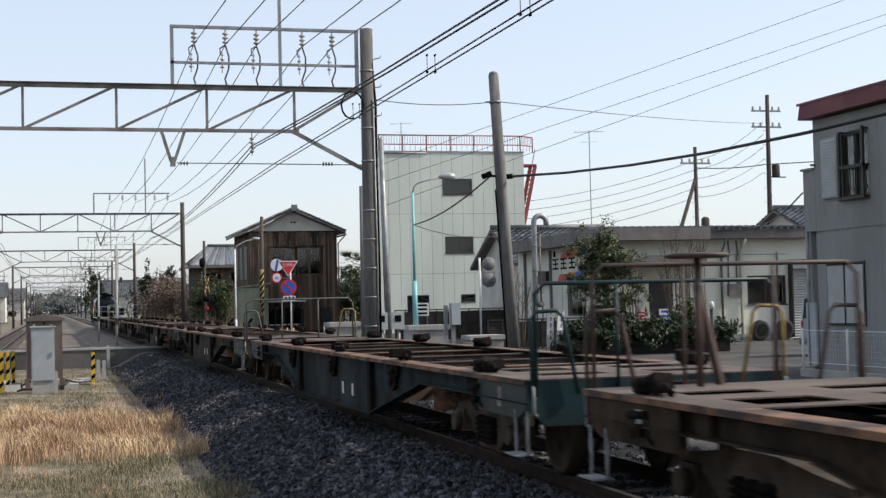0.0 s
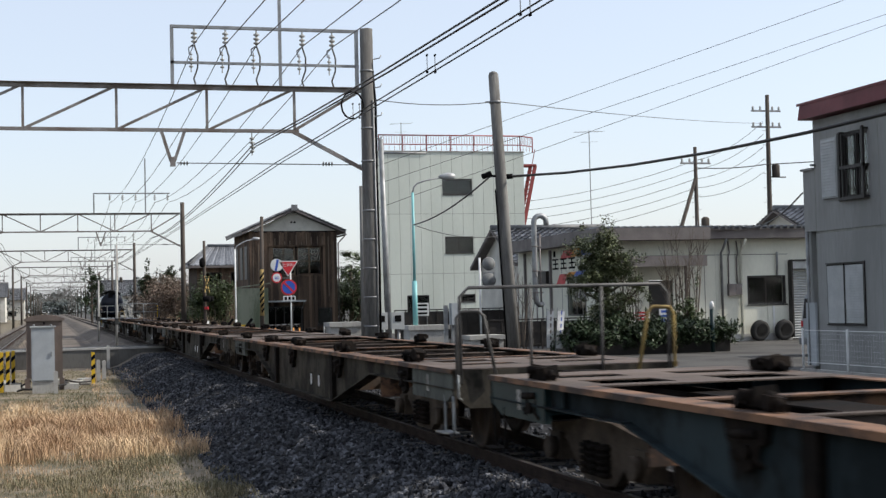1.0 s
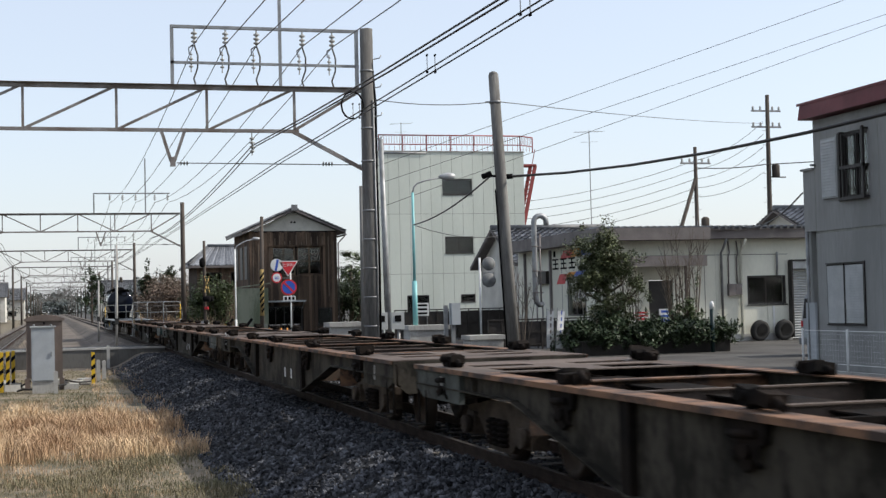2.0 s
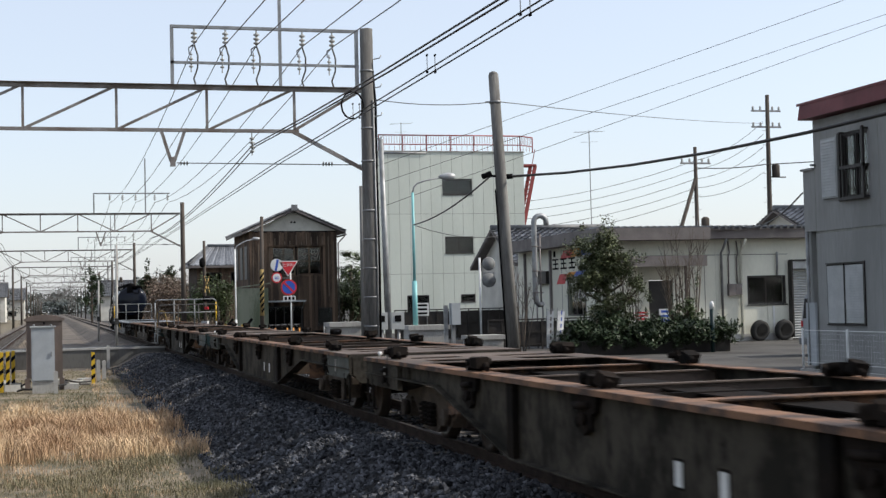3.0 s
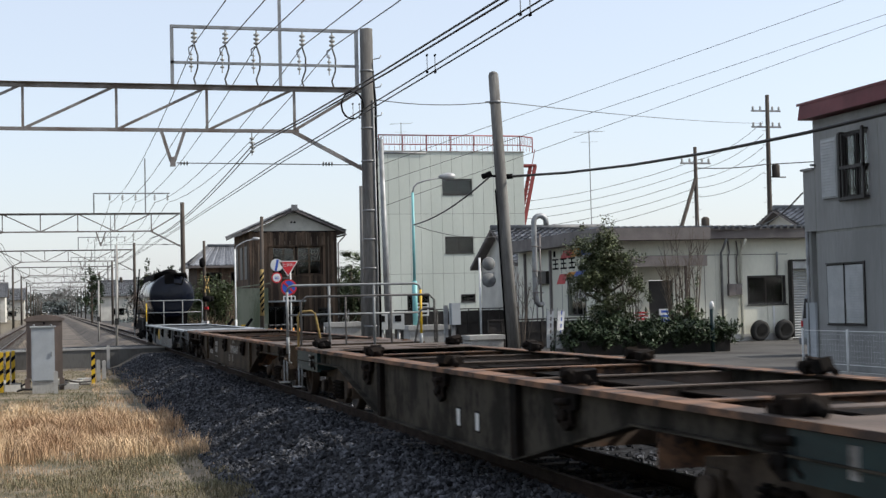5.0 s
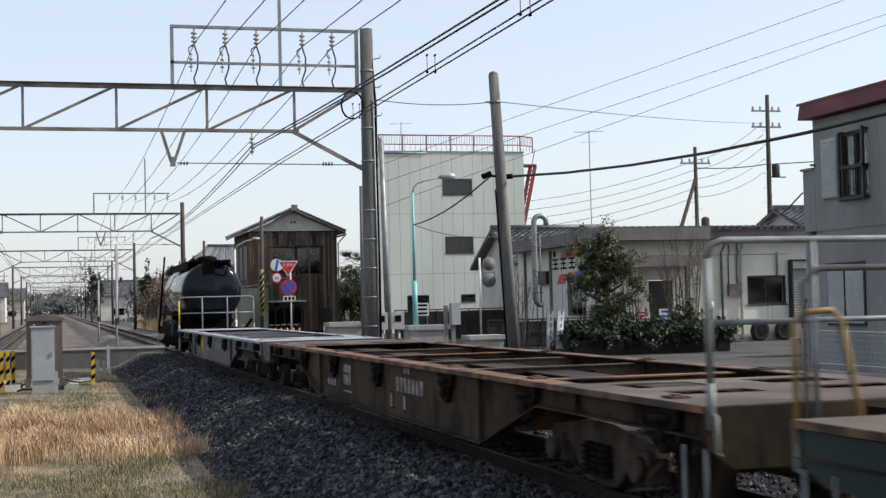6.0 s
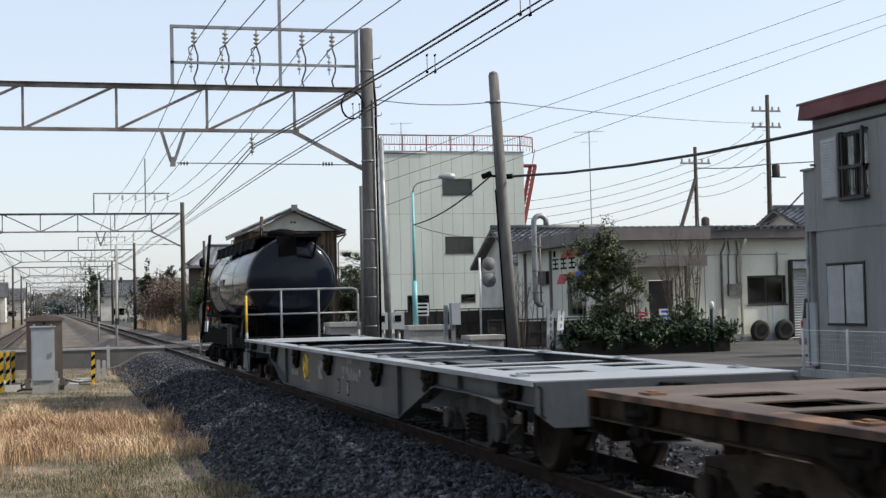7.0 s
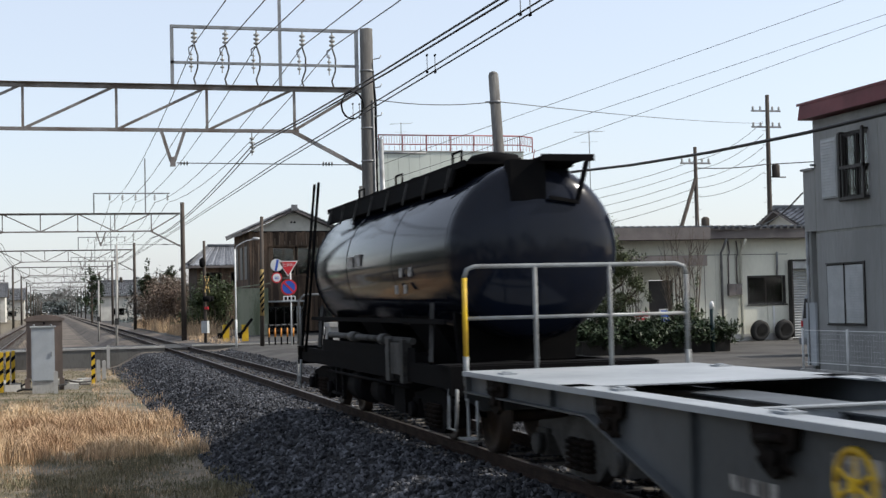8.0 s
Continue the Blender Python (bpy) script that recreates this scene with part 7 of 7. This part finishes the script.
for x, y, h in ((0.02, 44.8, 0.72), (1.75, 53, 0.72), (1.5, 51.5, 0.8), (2.3, 63.6, 1.0)):
    s = thing("concrete_marker", pose(x, y, -0.8), "short grey concrete marker post in the grass", "marker post", "marker posts")
    solid("post", [(prism, [(0, 0), (0.13, 0), (0.13, h - 0.02), (0.065, h), (0, h - 0.02)], "y", 0, 0.13)], CONCRETE, s)
for k, (x, y, w) in enumerate(((0.35, 47.0, 0.45), (0.5, 48.5, 0.4), (-1.3, 48.6, 0.7), (-1.35, 47.4, 0.75), (0.9, 49.5, 0.5), (-1.0, 47.0, 0.6), (-1.75, 49.4, 0.8), (-1.5, 50.3, 0.7), (0.75, 47.6, 0.4), (0.3, 49.8, 0.6), (1.15, 51.0, 0.35))):
    s = solid("trough_lid", [(box, 0, w, 0, 0.5, 0, 0.2 + 0.04 * (k % 2))], CONCRETE)
    s.matrix_basis = pose(x, y, -0.8, 0, 3 * (k % 3), 20 * k)
    tagged(s, "pale concrete cable trough lid lying in the grass", "trough lid", "trough lids")


def track_signal(x, y, h):
    s = thing("track_signal_post", pose(x, y, -0.3), "slim rusty trackside post with cable cases", "signal post", "trackside posts")
    solid("post", [(rod, (0, 0, -0.5), (0.06, 0, h), 0.075, 10, 0.055)], CONCRETE, s)
    solid("case", [(box, -0.09, 0.13, -0.16, -0.07, 1.25, 1.6)], BOGIE_GREY, s)


track_signal(3.35, 78, 5.6)
track_signal(3.2, 104, 4.2)

for k, pts in enumerate(([(-1.1, 46.8, -0.76), (-0.9, 46.6, -0.7), (-0.4, 46.9, -0.74), (0.4, 47.0, -0.6), (1.2, 49.2, -0.74)], [(0.4, 47.6, -0.5), (0.8, 48.2, -0.62), (1.25, 50.2, -0.7)], [(-1.6, 48.2, -0.74), (-1.0, 48.0, -0.66), (-0.7, 47.8, -0.5)])):
    c = solid("ground_cable", [(tube, pts, 0.03, 6)], RUBBER)
    tagged(c, "black signal cable lying between hut and stakes", "cable", "signal cables")


# ---- ballast, grass and distance ----
def ground_z(x):
    for a, b, za, zb in zip(GX, GX[1:], GZ, GZ[1:]):
        if a <= x <= b:
            return za + (zb - za) * (x - a) / (b - a)
    return 0.0


def ballast_stones(name, x0, x1, y0, y1, n, seed, skip):
    rnd = random.Random(seed)
    vs, fs = [], []
    for _ in range(n):
        f = rnd.random()
        x, y = rnd.uniform(x0, x1), y0 + (y1 - y0) * f ** 1.5
        if any(a < x < b for a, b in skip):
            continue
        r = rnd.uniform(0.018, 0.042)
        c = Vector((x, y, ground_z(x) + r * 0.35 + 0.03 * noise.noise(Vector((x * 1.5, y * 1.5, 0)))))
        e = Euler((rnd.uniform(0, 6), rnd.uniform(0, 6), rnd.uniform(0, 6))).to_matrix()
        i = len(vs)
        for d in ((1, 0, 0), (-1, 0, 0), (0, 1, 0), (0, -1, 0), (0, 0, 1), (0, 0, -1)):
            vs.append(c + e @ (Vector(d) * r * rnd.uniform(0.7, 1.4)))
        for a in (0, 1):
            for b in (2, 3):
                for d in (4, 5):
                    fs.append((i + a, i + b, i + d) if (a + b + d) % 2 == 0 else (i + b, i + a, i + d))
    me = bpy.data.meshes.new(name)
    me.from_pydata(vs, [], fs)
    me.materials.append(STONE)
    tagged(new(name, me), "loose grey crushed stones on the ballast shoulder", "ballast", kind="stuff")


ballast_stones("ballast_stones", 2.35, 4.9, 9, 62, 26000, 21, [])
ballast_stones("ballast_stones", 5.05, 7.6, 9, 62, 6000, 22, [(5.95, 6.1)])


def grass(name, spots, label, material, seed):
    """Blades of grass: spots are (x0, x1, y0, y1, number, height, patchiness)."""
    rnd = random.Random(seed)
    vs, fs = [], []
    for x0, x1, y0, y1, n, h, patch in spots:
        for _ in range(n):
            x, y = rnd.uniform(x0, x1), rnd.uniform(y0, y1)
            k = noise.noise(Vector((x * 0.7, y * 0.45, seed))) + 0.5 * noise.noise(Vector((x * 2.3, y * 2.1, seed + 7)))
            if k < rnd.uniform(-0.9, 0.2) * patch:
                continue
            fade = min(y - y0, y1 - y, x1 - x + 0.4) / 2.2
            if patch and fade < 1 and rnd.random() > fade + 0.5 * k:
                continue
            b = Vector((x, y, ground_z(x) - 0.01))
            L = h * rnd.uniform(0.4, 1.25) * max(0.35, 1 + 1.1 * k)
            a = rnd.uniform(0, 6.283)
            bend = Vector((math.cos(a), math.sin(a), 0)) * L * rnd.uniform(0.1, 0.7)
            s = Vector((math.cos(a + 1.57 + rnd.uniform(-0.6, 0.6)), math.sin(a + 1.57), 0)) * (0.004 + 0.012 * L)
            m = b + bend * 0.35 + Vector((0, 0, L * 0.6))
            t = b + bend + Vector((0, 0, L * 0.9))
            i = len(vs)
            vs += [b - s, b + s, m + s * 0.7, m - s * 0.7, t]
            fs += [(i, i + 1, i + 2, i + 3), (i + 3, i + 2, i + 4)]
    me = bpy.data.meshes.new(name)
    me.from_pydata(vs, [], fs)
    me.materials.append(material)
    tagged(new(name, me), label, "grass", kind="stuff")


grass("dry_grass", [(-2.2, 2.6, 24.2, 34.8, 60000, 0.27, 0.8), (-2.2, 2.6, 14, 25.6, 11000, 0.07, 1.0), (-6, -2.2, 25.4, 33.5, 6000, 0.2, 0.5), (1.2, 2.9, 34, 62, 2500, 0.14, 1.0), (-2, 2, 33.5, 42, 4000, 0.1, 1.0)], "tall dry straw-coloured grass along the track", DRY, 31)
grass("short_grass", [(-2.2, 2.6, 15, 25.6, 48000, 0.085, 0.9), (-2.2, 2.8, 33, 62, 26000, 0.08, 0.9), (-8, -2.2, 8, 40, 8000, 0.06, 0.9)], "short patchy winter turf beside the track", TURF, 32)
grass("reed_grass", [(7.9, 10.8, 84, 150, 7000, 0.75, 0.3), (7.5, 9.0, 66, 84, 1500, 0.3, 0.8)], "tall dry reeds beyond the crossing", DRY, 33)


def bush_row(name, blobs, n, size, material, label, seed, h_stem=0.0):
    b = thing(name, pose(0, 0, 0), label, "bushes")
    rnd = random.Random(seed)
    bm = bmesh.new()
    for c, r in blobs:
        for _ in range(7):
            a = rnd.uniform(0, 6.283)
            limb(bm, (c[0] + rnd.uniform(-0.3, 0.3) * r[0], c[1], 0), (c[0] + math.cos(a) * r[0] * 0.7, c[1] + math.sin(a) * r[1] * 0.7, c[2] + r[2] * rnd.uniform(0.2, 0.9)), 0.05, 0.01, rnd)
    tagged(part("branchwork", bm, BARK, b), kind="stuff")
    leaves("foliage", blobs, n, size, material, b, seed)


bush_row("bare_thicket", [((9.3, 128, 2.6), (1.6, 1.5, 1.7)), ((10.6, 126, 2.4), (1.5, 1.4, 1.5)), ((8.6, 134, 2.2), (1.3, 1.5, 1.5)), ((11.5, 128, 2.6), (1.6, 1.5, 1.6)), ((10, 127, 1.2), (2.2, 1.5, 1.1)), ((9.4, 122, 2.9), (1.5, 1.2, 1.7)), ((10.5, 121, 2.6), (1.3, 1.2, 1.7))], 24000, 0.2, LEAF_BROWN, "brown leafless thicket behind the fence", 41)
bush_row("evergreen_bushes", [((9.9, 99, 2.0), (0.9, 0.9, 1.4)), ((10.9, 98.5, 2.3), (0.9, 0.9, 1.3)), ((11.7, 99, 2.6), (0.8, 0.9, 1.2)), ((10.4, 99, 0.9), (1.3, 0.9, 0.9)), ((9.3, 101, 1.0), (0.7, 0.9, 0.9))], 12000, 0.18, LEAF_PALE, "green bushes beside the timber house", 42)
bush_row("shrubs", [((18.8, 94, 1.4), (0.9, 0.8, 1.5)), ((19.9, 94, 1.6), (1.0, 0.8, 1.6)), ((20.9, 94.5, 1.4), (1.0, 0.8, 1.5)), ((19.3, 95, 3.0), (0.7, 0.6, 1.0)), ((20.3, 95, 3.0), (0.8, 0.6, 1.0))], 9000, 0.2, LEAF, "dark shrubs between the houses", 43)
palm(20.3, 97, 4.5, 44)
palm(21.5, 99, 4.3, 45)
tree(8.3, 128, 5.6, 1.1, LEAF, 51, "clipped dark pine with layered crown", 1800, 0.25, "pine_tree", low=0.5)
tree(10.6, 132, 5.9, 1.2, LEAF, 52, "clipped dark pine with layered crown", 1800, 0.25, "pine_tree", low=0.5)
tree(5.6, 210, 8.2, 2.2, LEAF, 53, "dark conifer far beside the railway", 1500, 0.5, "conifer_tree", low=0.2)


def panel_fence(x, y0, y1, h, label, material):
    f = thing("panel_fence", pose(x, 0, 0), label, "fence", "fences beyond the crossing")
    n = int((y1 - y0) / 2)
    for k in range(n):
        solid("panel", [(box, 0.02, 0.06, y0 + 2 * k + 0.05, y0 + 2 * k + 1.95, 0.1, h)], material, f)
        solid("post", [(box, -0.02, 0.1, y0 + 2 * k - 0.05, y0 + 2 * k + 0.05, 0, h + 0.1)], POLE_CONC, f)


panel_fence(11.0, 104, 150, 1.8, "weathered grey panel fence", POLE_WOOD)
FENCE_GREEN = mat("faded green fence sheet", (0.20, 0.33, 0.25), (0.15, 0.26, 0.2), 0.7, 0, 1, 10, 0.05)
panel_fence(-7.4, 140, 190, 1.7, "faded green panel fence along the far track", FENCE_GREEN)

# far wood and low houses closing the view down the line
# no mist in the air here: both woods have haze in their colour
rnd_far = random.Random(77)
far_blobs = [((rnd_far.uniform(-160, 260), rnd_far.uniform(620, 900), rnd_far.uniform(2, 7)), (rnd_far.uniform(10, 26), 14, rnd_far.uniform(4, 9))) for _ in range(60)]
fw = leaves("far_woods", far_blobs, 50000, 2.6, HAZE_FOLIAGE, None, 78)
tagged(fw, "distant line of trees at the horizon, haze in their colour", "woods", kind="stuff")
near_blobs = [((rnd_far.uniform(12, 24), rnd_far.uniform(180, 420), rnd_far.uniform(1.5, 4.5)), (rnd_far.uniform(3, 5), 6, rnd_far.uniform(2.5, 4.5))) for _ in range(34)] + [((rnd_far.uniform(-30, -12), rnd_far.uniform(220, 480), rnd_far.uniform(1.5, 4.5)), (rnd_far.uniform(3, 6), 6, rnd_far.uniform(2.5, 4.5))) for _ in range(34)]
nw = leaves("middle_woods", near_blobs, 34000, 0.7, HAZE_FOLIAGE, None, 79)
tagged(nw, "scrub and trees along the railway, greyed with painted haze", "woods", kind="stuff")
gabled_house(7.6, 240, 9, 9, 4.2, 6.6, "small tiled house far down the line", True)
gabled_house(-17, 260, 9, 9, 4.6, 7.0, "tiled house beyond the far track", True)
gabled_house(-15, 330, 9, 9, 4.6, 7.0, "tiled house beyond the far track", True)
gabled_house(12, 300, 10, 9, 5.2, 7.6, "two-storey tiled house far down the line", True)
for x, y in ((-9.5, 150), (-9.5, 185), (-9, 225), (-9.5, 270), (-10, 320), (9.5, 215), (9.8, 260)):
    utility_pole(x, y, 8.5 + (y % 3), "slim utility pole far along the line", 1, 0, (0, 0), POLE_CONC, 0.13)


def darkening_belt(name, x0, x1, y0, y1, h, label, seed, n):
    """A dense belt of trees added out of view, beside and behind the viewpoint, to darken reflections and skylight."""
    r = random.Random(seed)
    L = max(x1 - x0, y1 - y0)
    blobs = []
    for k in range(int(L / 2.2)):
        f = (k + r.random()) / (L / 2.2)
        for z in (0.2, 0.45, 0.75):
            blobs.append(((x0 + (x1 - x0) * f + r.uniform(-1, 1), y0 + (y1 - y0) * f + r.uniform(-1, 1), h * z * r.uniform(0.8, 1.15)), (2.4, 2.4, h * 0.2)))
    ob = leaves(name, blobs, n, 0.9, LEAF, None, seed)
    tagged(ob, label, "woods", kind="stuff")


# both belts are invented: they only block sky light and darken reflections
darkening_belt("unseen_tree_belt", -26, -26, -30, 120, 9, "unseen dark tree belt added on the left to darken reflections", 91, 16000)
darkening_belt("unseen_tree_belt", -26, 130, -26, -26, 9, "unseen dark tree belt added behind the viewpoint to darken reflections", 92, 26000)
# ---- the train ----
build_track(TC, -12, 700, "straight railway track on ballast", 250)
build_track(LT, -12, 700, "second railway track on ballast", 250)
WAGONS = [
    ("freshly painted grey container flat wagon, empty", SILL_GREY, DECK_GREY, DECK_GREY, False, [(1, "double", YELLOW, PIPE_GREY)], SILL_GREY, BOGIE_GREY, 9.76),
    ("rusty brown container flat wagon, empty", SILL_BROWN, RUST_TOP, RUST_EDGE, False, [(-1, "double", PIPE_GREY, YELLOW)], SILL_BROWN, BOGIE_BROWN, 9.7),
    ("weathered olive container flat wagon, empty", SILL_OLIVE, RUST_TOP, RUST_EDGE, True, [(1, "grey", YELLOW_OLD, PIPE_DARK)], TEAL, BOGIE_BROWN, 9.55),
    ("weathered olive container flat wagon with rusty deck", SILL_OLIVE, RUST_TOP, RUST_EDGE, True, [], SILL_OLIVE, BOGIE_BROWN, 9.4),
    ("rusty olive container flat wagon, empty", SILL_OLIVE, RUST_TOP, RUST_EDGE, True, [], SILL_OLIVE, BOGIE_BROWN, 9.45),
    ("olive container flat wagon with end handrail", SILL_OLIVE, RUST_TOP, RUST_EDGE, True, [(-1, "grey", PIPE_DARK, YELLOW_OLD)], SILL_OLIVE, BOGIE_BROWN, 9.45),
    ("blue container flat wagon with rust-worn deck", SILL_BLUE, RUST_TOP, RUST_EDGE, True, [(-1, "teal", TEAL, YELLOW_OLD)], TEAL, BOGIE_BROWN, 9.2),
    ("rusty brown container flat wagon with brake column", SILL_BROWN, RUST_TOP, RUST_EDGE, True, [(1, "brown", PIPE_BROWN, PIPE_BROWN)], SILL_BROWN, BOGIE_BROWN, 9.4),
]
# joints between wagons at t = 0, from the tank wagon forwards
JOINTS = [152.75, 132.24, 111.8, 91.4, 71.5, 51.4, 31.34, 11.4, -8.8]
LOCKS_NEW = (-8.9, -5.9, -3.15, 0.3, 3.3, 5.9, 8.8)
LOCKS_A = (-7.5, -3.8, 0.2, 4.0, 8.1)
LOCKS_B = (-7.1, -2.9, 1.3, 4.6, 8.4)
LOCKS = (LOCKS_NEW, LOCKS_NEW, LOCKS_A, LOCKS_A, LOCKS_B, LOCKS_B, LOCKS_A, LOCKS_B)
for k, (lab, *rest) in enumerate(WAGONS):
    wg = flat_wagon(lab, *rest, LOCKS[k], k)
    wg.location = (TC, (JOINTS[k] + JOINTS[k + 1]) / 2 + (0.32 if k == 0 else 0), 0)
tank = tank_wagon()
tank.location = (TC, JOINTS[0] + 5.6, 0)


def motions():
    """The train rolls by at a steady speed, its wheels turning."""
    for w in MOVING:
        y0 = w.location.y
        walk(w, [(t, pose(TC, y0 - SPEED * t, 0)) for t in range(9)])
    step = SPEED / FPS / WHEEL_R
    for ws, y, z in SPINNING:
        walk(ws, [(i / FPS, pose(0, y, z, math.degrees(i * step))) for i in range(241)])


motions()
